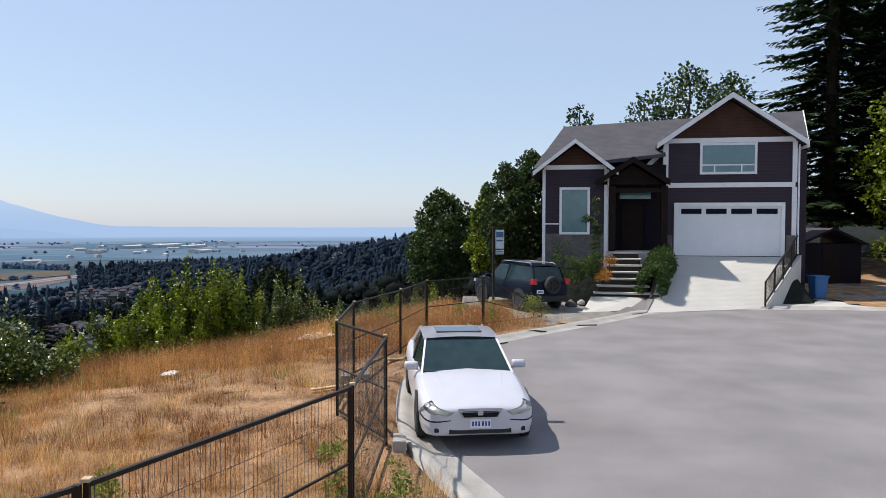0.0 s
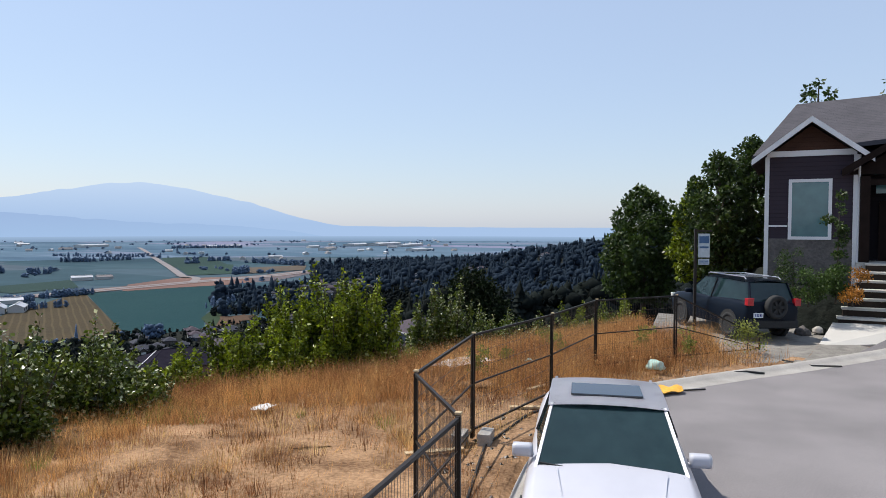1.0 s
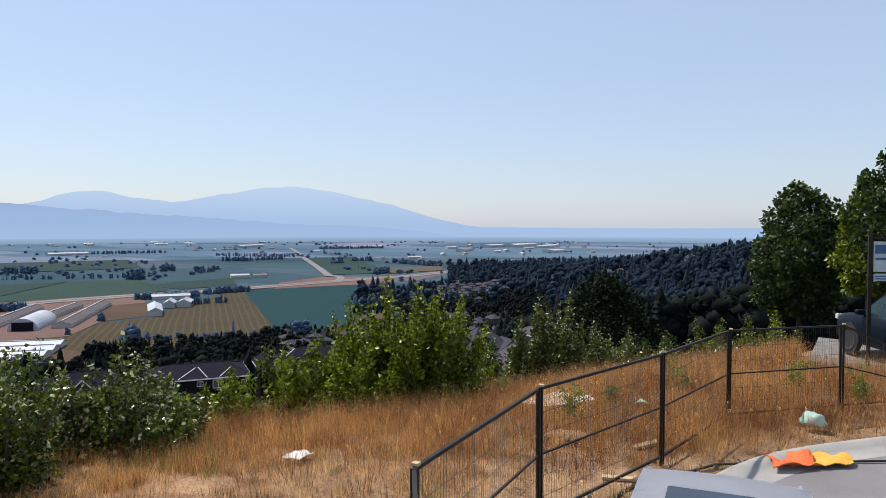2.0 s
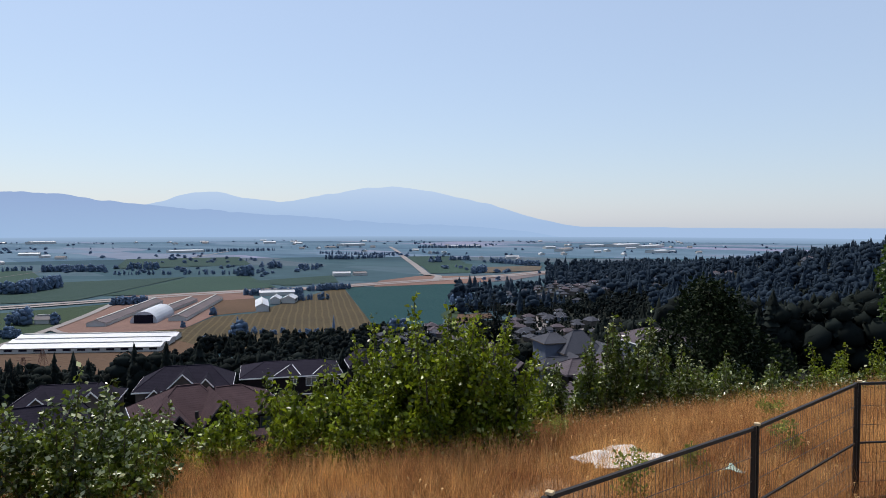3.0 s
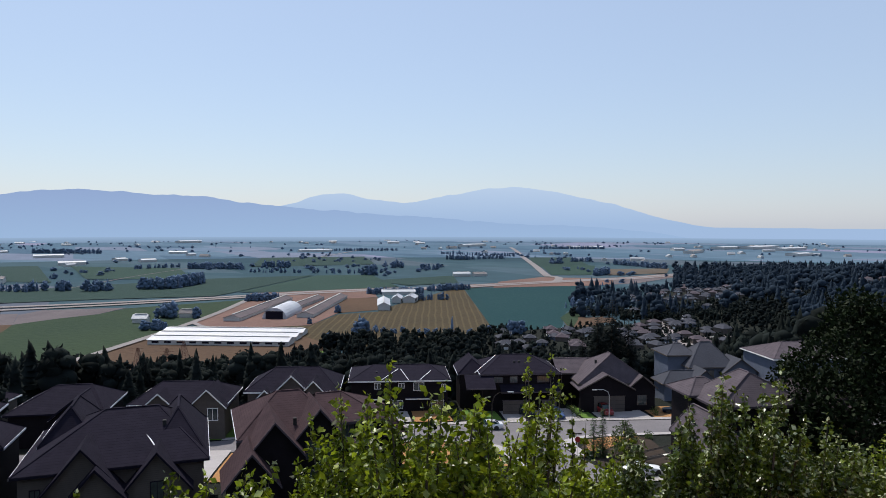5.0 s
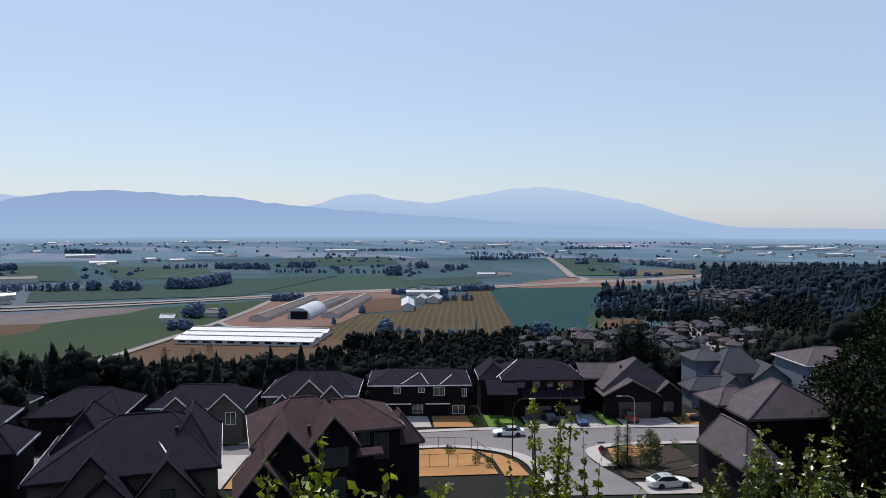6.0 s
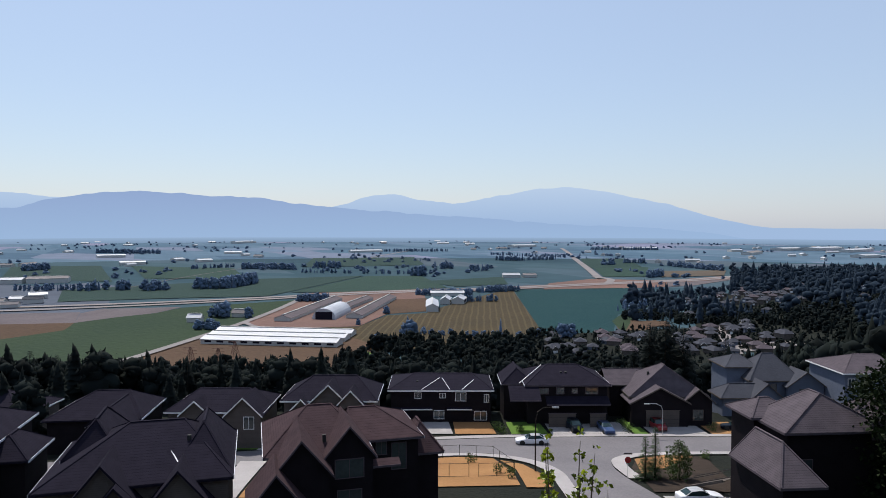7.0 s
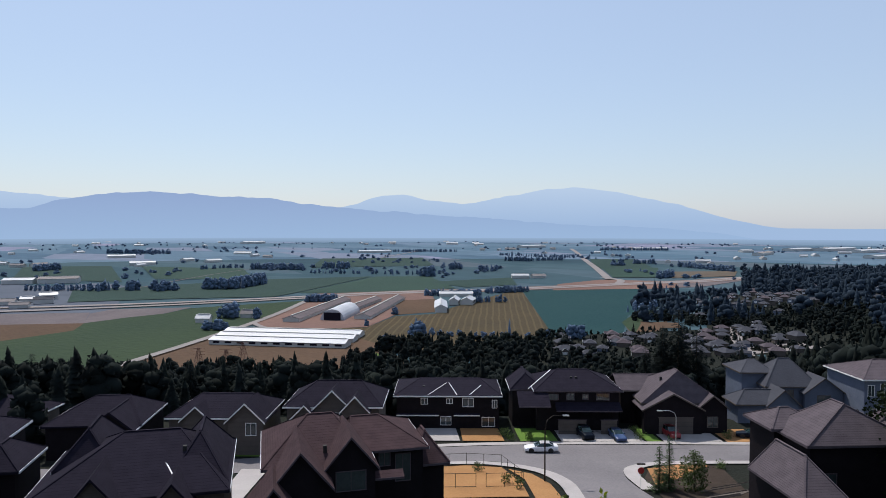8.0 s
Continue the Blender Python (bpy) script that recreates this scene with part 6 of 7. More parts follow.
village_house(-25.5, 54.2, -23.8, 15, R_DARK, W_TAUPE, "taupe house with broad slate roof and three gables",
              [(-7.6, 7.4, .3, 13.7, 6.4, 9.9, 6.6, 4.6, "x"), (-6.6, -2.6, 6.0, 14.4, 7.2, 10.2, 2.4, 2.4, "y"), (3.0, 7.2, 2.0, 13.2, 6.5, 9.9, 4.2, 3.0, "y")],
              gables=[(-2.5, 6.2, 1.0, 5.0, 8.7, 5), (-1.3, 4.2, 2.2, 4.8, 7.2, 0), (3.5, 5.2, 1.4, 4.8, 7.9, 4)], trim=R_DARK, side=METALCAP,
              windows=[(-1.3, 3.2, 1.6, 1.2, 2.2), (3.5, 3.8, 1.0, 1.5, 1.4), (-6.3, 3.5, .7, 1.6, -.3)], lines=[((4.15, -.2, 6.66), (.65, 7.0, 9.9))], vents=[(3.9, 4.4, 8.9)])
village_house(-46.6, 54.5, -22.6, 12, R_DARK, W_DARK, "dark house with slate roof and white eaves", [(-6.7, 6.7, 0, 13, 7.3, 10.6, 5.5, 5.5, "x"), (5.6, 9.4, 3, 9, 5.6, 7.4, 2.5, 2.5, "y")], windows=[(4.8, 4.8, 1.0, 1.4, 0)], side=METALCAP, trim=R_DARK)
village_house(33.0, 60.0, -23.8, 4, R_LIGHT, W_DARK, "dark house with broad grey-taupe shingle roof",
              [(.0, 9.7, .5, 6.4, 9.0, 11.9, 3.2, 1.9, "y"), (9.0, 16.0, 1.0, 9.0, 8.2, 11.2, 3.0, 3.0, "x"), (-.8, 3.6, 5.0, 9.5, 9.2, 10.6, 2.2, 2.2, "x"), (-3.6, -.4, -5.0, 3.0, 6.0, 8.9, 3.4, 1.0, "y")],
              windows=[(1.8, 5.0, 1.4, 1.4, -.5)], trim=R_LIGHT, vents=[(2.4, 4.5, 10.3)])
village_house(42.6, 76, -24.8, 0, R_DARK, W_DARK, "low dark annex with slate roof", [(-4.2, 4.2, 0, 7, 6.0, 8.0, 3.0, 2.6, "x")], trim=R_DARK)


def draped(name, outline, lift, material, label, cat, step=3.0, vfun=None):
    """A flat surface laid on the land: outline in village coordinates."""
    pts = [vill(s, d) for s, d in outline]
    bm = bmesh.new()
    bm.faces.new([bm.verts.new((p.x, p.y, 0)) for p in pts])
    bmesh.ops.triangulate(bm, faces=bm.faces)
    for _ in range(6):
        long = [e for e in bm.edges if e.calc_length() > step]
        if not long:
            break
        bmesh.ops.subdivide_edges(bm, edges=long, cuts=1)
        bmesh.ops.triangulate(bm, faces=[f for f in bm.faces if len(f.verts) > 3])
    for v in bm.verts:
        v.co.z = ground_z(v.co.x, v.co.y) + lift
    return tagged(part(name, bm, material), label, cat, kind="structure")


def curve2(pts, n=6):
    out = []
    for i in range(len(pts) - 1):
        p0, p1, p2, p3 = (Vector((*pts[min(max(i + k, 0), len(pts) - 1)], 0)) for k in (-1, 0, 1, 2))
        for j in range(n):
            t = j / n
            q = .5 * (2 * p1 + (p2 - p0) * t + (2 * p0 - 5 * p1 + 4 * p2 - p3) * t * t + (3 * p1 - p0 - 3 * p2 + p3) * t ** 3)
            out.append((q.x, q.y))
    return out + [pts[-1]]


STREET_FAR = curve2([(-75, 85), (-50, 88), (-26, 94.5), (0, 100.5), (22, 102.0), (48, 102.0), (80, 104)])
STREET_NEAR = curve2([(80, 96), (48, 93.5), (31, 93), (25, 90.5), (23, 86), (23, 78), (25, 66)]) + curve2([(15.8, 66), (15.7, 74), (15.6, 81.5), (13.6, 87.4), (9.4, 91.2), (3, 92.6), (-26, 86), (-50, 80), (-75, 77)])
draped("village_street", STREET_FAR + STREET_NEAR, .17, V_ASPHALT, "pale grey residential street below the crest", "road")
draped("pavement", curve2([(15.8, 66), (15.7, 74), (15.6, 81.5), (13.6, 87.4), (9.4, 91.2), (3, 92.6), (-7, 90.4)]) + curve2([(-7, 89.0), (3, 91.1), (8.6, 89.7), (12.1, 86.4), (13.7, 81), (13.9, 74), (14.0, 66)]), .27, V_CONC, "pale concrete pavement at the corner", "pavement")
draped("pavement", curve2([(48, 93.5), (31, 93), (25, 90.5), (23, 86), (23, 78)]) + curve2([(24.8, 78), (24.8, 85.4), (26.4, 89.4), (31.6, 91.4), (48, 92)]), .27, V_CONC, "pale concrete pavement at the corner", "pavement")
draped("far_pavement", curve2([(-26, 94.5), (0, 100.5), (22, 102.0), (48, 102.0)]) + curve2([(48, 103.3), (22, 103.3), (0, 101.9), (-26, 96)]), .25, V_CONC, "pale concrete pavement along the far side", "pavement")
draped("lane", [(-24.5, 70), (-21.8, 70), (-23.0, 88), (-26.5, 88)], .2, V_CONC, "pale concrete lane between two houses", "driveway")
draped("dirt_strip", [(-21.5, 70), (-19.6, 70), (-20.5, 86), (-22.6, 86)], .21, LOTDIRT, "orange soil strip beside the lane", "soil")
draped("dirt_lot", [(-4.5, 74), (9.6, 75), (9.4, 83), (7.6, 89.6), (3, 90.6), (-4.5, 88.8)], .20, LOTDIRT, "fenced orange dirt corner lot", "soil")
draped("corner_verge", [(10.2, 74), (13.2, 74), (12.8, 81), (11.2, 86), (8.4, 88.6), (10.0, 83)], .22, LOTDIRT, "dry orange verge", "soil")
draped("garden_bed", [(24.2, 72), (34, 72), (37, 90.5), (31.8, 90.8), (27, 88.8), (25.0, 84)], .22, MULCH, "dark mulched corner garden", "soil")
draped("dry_lawn", [(25.2, 80), (28.5, 83), (30, 87.4), (35.5, 90.6), (31.6, 91.2), (26.8, 89)], .26, LOTDIRT, "dry orange corner lawn", "soil")
draped("side_drive", [(24.8, 66), (33, 66), (32.5, 70), (24.6, 70.5)], .2, V_CONC, "pale concrete drive beside the corner garden", "driveway")
for a, b, nm, mt, lb in ((-7.5, 2.4, "driveway", V_CONC, "pale concrete driveway"), (2.8, 9.2, "dry_lawn", LOTDIRT, "dry brown front lawn"), (11.6, 17.4, "front_lawn", LAWN, "green front lawn"), (17.9, 30.6, "driveway", V_CONC, "pale concrete double driveway"),
                         (31.0, 33.2, "front_lawn", LAWN, "narrow green planting strip"), (33.6, 42.6, "driveway", V_CONC, "pale concrete driveway"), (43.2, 49.0, "dry_lawn", LOTDIRT, "dry orange front lawn"), (-31, -22, "front_lawn", LAWN, "green front lawn")):
    off = 0 if a > -10 else -8.6
    draped(nm, [(a, 103.4 + off), (b, 103.5 + off), (b - .6, 110 + off * .8), (a - .3, 110 + off * .8)], .24, mt, lb, "driveway" if "drive" in nm else "lawn")


def car_at(name, s, d, yaw, paint, label, kind="sedan"):
    p = vill(s, d)
    build_car(name, pose(p.x, p.y, p.z + .2, 0, 0, 49 + yaw), paint, label, kind, False, "street cars")


car_at("parked_car", 14.1, 98.4, 180, WHITEP, "white sedan parked on the village street")
car_at("parked_car", 21.9, 105.6, -80, NAVY, "dark SUV parked on a driveway", "suv")
car_at("parked_car", 26.8, 105.2, -85, BLUEP, "blue car parked on a driveway")
car_at("parked_car", 35.4, 106.2, -82, REDP, "dark red SUV parked on a driveway", "suv")
car_at("parked_car", 27.8, 68.5, 8, WHITEP, "white car parked near the corner garden")
car_at("parked_car", 48.0, 105.5, 160, NAVY, "dark car parked beside a house")


def street_lamp(s, d, yaw, hgt=8.0):
    p = vill(s, d)
    l = empty("street_lamp", pose(p.x, p.y, p.z + .1, 0, 0, 49 + yaw), "grey metal street lamp with curved arm", "street lamp", "street lamps")
    part("pole", add_tube(bmesh.new(), [(0, 0, 0), (0, 0, hgt * .8), (.25, 0, hgt * .93), (1.0, 0, hgt), (2.2, 0, hgt * 1.0)], [.10, .07, .06, .05, .045], 8), ALLOY if yaw else BLACK, l)
    part("lamp_head", box(2.1, 2.9, -.16, .16, hgt - .08, hgt + .06, .03), ALLOY, l)


street_lamp(12.3, 82.0, 0, 8.2)
street_lamp(35.2, 103.0, 180, 5.0)


def stop_sign():
    p = vill(22.9, 78.2)
    t = empty("stop_sign", pose(p.x, p.y, p.z + .25, 0, 0, 49), "red stop sign on a thin post", "sign")
    part("post", add_tube(bmesh.new(), [(0, 0, 0), (0, 0, 3.0)], [.035, .03], 6), ALLOY, t)
    bm = bmesh.new()
    bmesh.ops.create_circle(bm, cap_ends=True, segments=8, radius=.4, matrix=Matrix.Translation((0, -.05, 2.2)) @ Matrix.Rotation(radians(90), 4, 'X') @ Matrix.Rotation(radians(22.5), 4, 'Z'))
    bmesh.ops.solidify(bm, geom=bm.faces, thickness=.02)
    part("panel", bm, STOPRED, t)
    part("name_blade", box(-.5, .5, -.02, .0, 2.85, 3.05), W_TAUPE, t)


stop_sign()


def lot_fence(a, b, n):
    f = empty("mesh_fence", None, "thin black mesh fence round the dirt lot", "fence", "lot fences")
    pts = [vill(a[0] + (b[0] - a[0]) * i / n, a[1] + (b[1] - a[1]) * i / n) for i in range(n + 1)]
    for p in pts:
        part("post", add_tube(bmesh.new(), [(p.x, p.y, p.z), (p.x, p.y, p.z + 1.9)], [.035, .035], 5), BLACK, f)
    for hgt in (1.85, .3):
        bm = bmesh.new()
        for p, q in zip(pts, pts[1:]):
            add_beam(bm, (p.x, p.y, p.z + hgt), (q.x, q.y, q.z + hgt), .04)
        part("rail", bm, BLACK, f)


lot_fence((-4, 88.9), (3, 90.5), 3)
lot_fence((3, 90.5), (7.6, 89.6), 2)
lot_fence((7.6, 89.6), (9.4, 81), 3)
lot_fence((9.4, 79.5), (5.0, 79), 2)
lot_fence((3.8, 79), (-1, 78.6), 2)

conifer_tree("garden_conifer", *vill(24.8, 77.5), 5.4, 1.2, "narrow garden conifer on the corner", 24)
conifer_tree("garden_conifer", *vill(26.2, 78.2), 6.4, 1.1, "narrow garden conifer on the corner", 26)
leafy_tree("weeping_tree", *vill(29.0, 78.0), 4.8, 1.7, "drooping dark garden tree", 2500, .2, LEAFD, .05)
for s, d in ((27, 81.5), (29.5, 82.2), (36.5, 89.5), (34, 90.5), (8.6, 78.5), (7.8, 81.0), (4.4, 87.6), (-16.2, 79), (-15.6, 81), (10.2, 104), (9.4, 106), (13, 104.5), (30.2, 104.5), (44.0, 105), (30, 107)):
    p = vill(s, d)
    ball_shrub("garden_shrub", p.x, p.y, p.z + .1, .8, .8, 1.3, 350, .16, HEDGE if s > 9 else LEAFD, "green garden shrub in the village")


def outdoor_stair():
    a = vill(29.0, 74.5)
    t = empty("garden_stair", pose(a.x, a.y, a.z + .2, 0, 0, 49 - 55), "pale timber garden stair down to the corner", "stair")
    for i in range(14):
        part("tread", box(i * .34, i * .34 + .28, -.9, .9, i * .16, i * .16 + .06), W_TAUPE, t)
    for s in (-1, 1):
        part("stringer", add_beam(bmesh.new(), (0, s * .95, .0), (4.8, s * .95, 2.25), .08, .28), W_TAUPE, t)
        part("handrail", add_beam(bmesh.new(), (0, s * .95, .95), (4.8, s * .95, 3.2), .06, .09), W_TAUPE, t)


outdoor_stair()

# ---- subdivision further down ----
_r = random.Random(9)
OPEN = [(351, 806), (352, 772), (353, 742), (355, 714), (321, 710), (328, 678), (384, 760)]      # clearings with rows of houses
HILL_HOUSES = [(q * d, d) for q, d in ((_r.uniform(.36, 1.0), _r.uniform(600, 900)) for _ in range(38))]     # homes scattered over the wooded hill


def small_house_proto(roof, wall, x):
    h = empty("house", pose(x, 0, -400), "far low house with grey shingle roof in the subdivision", "house", "subdivision houses")
    part("wall", box(-6, 6, 0, 10, -3, 4.2), wall, h)
    A, B, C, D, R0, R1 = (-6.6, -.6, 4.2), (6.6, -.6, 4.2), (6.6, 10.6, 4.2), (-6.6, 10.6, 4.2), (-2, 5, 7.0), (2.4, 5, 7.0)
    for pts in ((A, B, R1, R0), (C, D, R0, R1), (B, C, R1), (D, A, R0)):
        part("roof", slab(pts, .2), roof, h)
    part("gable_wall", prism(-4.5, .5, -1.2, .2, -3, 3.8, 5.6), wall, h)
    gable_roof(h, -4.5, .5, -1.2, 5, 3.8, 5.6, roof, TRIM, .4, .15, .25)
    part("garage_door", box(-4, 0, -1.3, -1.22, 0, 2.5), GARAGE, h)
    part("window", box(2.2, 4.4, -.06, -.01, 1.2, 2.8), GLASS, h)
    return h


def subdivision():
    kinds = ((R_FAR, W_TAUPE), (R_FAR, W_BLUE), (R_LIGHT, W_TAUPE), (R_FAR, W_TAUPE))
    protos = [None] * 4
    k = 0
    rng = random.Random(5)
    for d_row in (446, 464, 482, 500, 518, 536, 554):
        n = int(.375 * d_row / 15)
        for col in range(n):
            s, d = .175 * d_row + col * 15 + rng.uniform(-3, 3), d_row + rng.uniform(-4, 4)
            q = s / d
            if rng.random() < .12 or (q < .37 and d_row > 520) or .30 < q < .345 or (q > .47 and d_row > 505):
                continue
            p = vill(s, d)
            m = pose(p.x, p.y, p.z + .2, 0, 0, 49 + rng.choice((0, 90, 180, 270)) + rng.uniform(-20, 20)) @ Matrix.Scale(rng.uniform(.78, .95), 4)
            i = k % 4
            if protos[i] is None:
                protos[i] = small_house_proto(*kinds[i], 0)
                protos[i].matrix_basis = m
            else:
                copy_thing(protos[i], m)
            k += 1
    # houses among the trees on the far hill
    homes = [(a + q * 17, b + q * 9) for a, b in OPEN for q in (-1, 0, 1)] + HILL_HOUSES
    for j, (s, d) in enumerate(homes):
        p = vill(s, d)
        copy_thing(protos[j % 4], pose(p.x, p.y, p.z + 1.2, 0, 0, 49 + rng.uniform(-60, 60)) @ Matrix.Scale(.85, 4))
    for a, b in (((84, 455), (250, 455)), ((88, 473), (240, 473)), ((110, 466), (146, 484)), ((196, 445), (232, 560)), ((228, 452), (244, 470)), ((100, 510), (180, 510))):
        (s0, d0), (s1, d1) = a, b
        n = Vector((d1 - d0, s0 - s1)).normalized() * 4.5
        draped("subdivision_street", [(s0 + n.x, d0 + n.y), (s1 + n.x, d1 + n.y), (s1 - n.x, d1 - n.y), (s0 - n.x, d0 - n.y)], .6, F_PALE, "pale street in the subdivision", "road", 12)


subdivision()
draped("bare_plot", [(161, 566), (196, 570), (202, 600), (171, 605)], .7, F_BROWN, "bare brown plot beside the woods", "soil", 12)

# ---- valley fields, roads and farms ----
VZ = -80


FIELD_LIFT = [.2]


def field(name, pts, material, label, lift=0, cat="field"):
    FIELD_LIFT[0] += .035                  # no two sheets at one height
    lift = FIELD_LIFT[0]
    bm = bmesh.new()
    bm.faces.new([bm.verts.new((x, y, VZ + lift)) for x, y in pts])
    tagged(part(name, bm, material), label, cat, kind="structure")


field("field_margin", [(-442, 138), (-506, 212), (-545, 262), (-500, 300), (-431, 314), (-340, 280), (-335, 222), (-360, 185), (-400, 120)], F_BROWN, "dry brown ground round the long sheds")
field("crop_field", [(-620, 686), (-590, 748), (-541, 832), (-447, 730), (-382, 574), (-300, 445), (-330, 410)], F_TEAL, "dark teal-green crop field")
field("crop_field", [(-506, 294), (-480, 345), (-522, 406), (-511, 445), (-539, 491), (-610, 639), (-617, 682), (-334, 414), (-330, 380), (-345, 330), (-372, 300), (-435, 309)], F_STRIPE, "mown field with pale stripes")
field("crop_field", [(-633, 488), (-613, 531), (-521, 454), (-529, 411)], F_BROWN, "ploughed brown field")
field("crop_field", [(-440, 20), (-420, 110), (-440, 137), (-504, 211), (-569, 286), (-694, 408), (-706, 283), (-678, 246), (-671, 210), (-656, 171), (-616, 154), (-560, 20)], F_GREEN, "green crop field beside the farm road")
field("crop_field", [(-705, 92), (-666, 165), (-656, 171), (-616, 154), (-560, 20), (-690, 20)], F_BROWN, "bare brown field")
field("gravel_lot", [(-789, 100), (-732, 194), (-656, 171), (-705, 92)], F_GREYED, "bare greyish ground beside the highway")
field("gravel_lot", [(-723, 192), (-747, 219), (-711, 285), (-678, 246), (-671, 210), (-656, 171)], F_GREYED, "bare gravelly ground beside the highway")
field("farm_yard", [(-557, 279), (-613, 337), (-696, 412), (-723, 438), (-711, 495), (-672, 575), (-614, 530), (-628, 485), (-529, 411), (-480, 345), (-506, 294), (-528, 282)], F_PINK, "bare reddish farm yard")
field("gravel_lot", [(-655, 800), (-666, 917), (-601, 958), (-575, 988), (-512, 882), (-525, 839), (-565, 780), (-597, 719)], F_PINK, "bare reddish ground of the road works beside the highway")
field("gravel_lot", [(-575, 988), (-549, 1018), (-549, 1146), (-513, 1077), (-498, 924), (-512, 882)], F_GREYED, "greyish gravel ground of the road works")
field("crop_field", [(-345, 516), (-337, 568), (-303, 500), (-308, 472)], F_BROWN, "bare red-brown field corner")
field("scrub_land", [(-359, 531), (-400, 620), (-401, 656), (-348, 545), (-312, 480)], F_GREEN, "rough green verge at the field corner")
field("crop_field", [(-377, 268), (-379, 283), (-357, 279), (-351, 261)], F_BRIGHT, "bright green scrub beside the wood")
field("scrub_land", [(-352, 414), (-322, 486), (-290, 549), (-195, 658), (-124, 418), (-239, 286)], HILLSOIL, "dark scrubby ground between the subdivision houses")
field("crop_field", [(-992, 236), (-1002, 520), (-978, 587), (-951, 678), (-777, 437), (-754, 400), (-808, 296), (-844, 198)], F_DKGREEN, "dark green field beyond the highway")
field("crop_field", [(-777, 445), (-945, 680), (-891, 751), (-700, 640), (-712, 520)], F_DKGREEN2, "green field beyond the highway")
field("crop_field", [(-805, 675), (-786, 839), (-684, 744), (-700, 660)], F_DKGREEN, "dark green field beyond the highway")
field("crop_field", [(-1260, 209), (-1612, 281), (-1535, 427), (-1090, 324)], F_DKGREEN, "dark green field")
field("crop_field", [(-1120, 380), (-1480, 470), (-1280, 600), (-1020, 500)], F_DKGREEN2, "green field")
field("crop_field", [(-914, 1247), (-777, 1259), (-635, 1024), (-680, 969)], F_DKGREEN2, "green field by the long road")
field("crop_field", [(-831, 1124), (-1092, 1450), (-1020, 1540), (-800, 1270)], F_DKGREEN, "dark green field by the long road")
field("crop_field", [(-1229, 721), (-1542, 933), (-1421, 1166), (-1126, 958)], F_DKGREEN, "dark green field")
field("crop_field", [(-700, 1164), (-624, 1282), (-564, 1151), (-611, 1034)], F_TAN, "tan field beside the interchange")


def strip(name, pts, w, material, label, lift=1.0):
    """A road across the valley floor."""
    pts = curve2(pts, 5)
    v = []
    for i, p in enumerate(pts):
        a, b = Vector(pts[max(i - 1, 0)]), Vector(pts[min(i + 1, len(pts) - 1)])
        t = (b - a).normalized()
        n = Vector((-t.y, t.x)) * w / 2
        v += [(p[0] + n.x, p[1] + n.y, VZ + lift), (p[0] - n.x, p[1] - n.y, VZ + lift)]
    f = [(2 * i, 2 * i + 1, 2 * i + 3, 2 * i + 2) for i in range(len(pts) - 1)]
    tagged(part(name, mesh_of(name, v, f), material), label, "road", kind="structure")


HWY = [(-870, -60), (-843, 97), (-805, 179), (-767, 282), (-737, 401), (-718, 508), (-692, 587), (-661, 649), (-642, 710), (-604, 856), (-584, 927), (-557, 1009), (-546, 1133), (-535, 1300)]
HWY_NEAR = [(-835, -60), (-806, 93), (-776, 173), (-746, 274), (-720, 392), (-700, 500), (-672, 590), (-640, 655), (-622, 712), (-586, 860), (-566, 930), (-540, 1010), (-528, 1133), (-517, 1300)]
strip("highway", HWY, 13, F_PALE, "pale divided highway across the valley")
strip("highway", HWY_NEAR, 12, F_PALE, "second carriageway of the highway")
strip("highway_works", [(-735, 440), (-708, 515), (-680, 595), (-648, 655), (-634, 712), (-596, 860), (-576, 930), (-550, 1010), (-538, 1133)], 40, F_PINK, "bare reddish roadworks along the highway", .85)
strip("slip_road", [(-690, 955), (-640, 930), (-606, 880), (-590, 850)], 12, F_PALE, "pale slip road at the interchange", 1.15)
strip("farm_road", [(-430, 122), (-442, 138), (-476, 181), (-528, 243), (-564, 284), (-617, 339), (-691, 409), (-722, 442)], 7, F_PALE, "pale farm road")
strip("farm_track", [(-560, 282), (-530, 278), (-500, 292), (-470, 330)], 5, F_PALE, "pale track round the farm yard", 1.05)
strip("valley_road", [(-660, 935), (-678, 952), (-857, 1159), (-1091, 1425), (-1413, 1799), (-1635, 2047)], 13, F_PALE, "long straight pale road", 1.1)
strip("field_road", [(-960, 300), (-1150, 480), (-1390, 760)], 3.5, F_GREYED, "dull field track")
strip("field_road", [(-1374, 940), (-1560, 1165), (-1805, 1457)], 7, F_PALE, "pale field road")


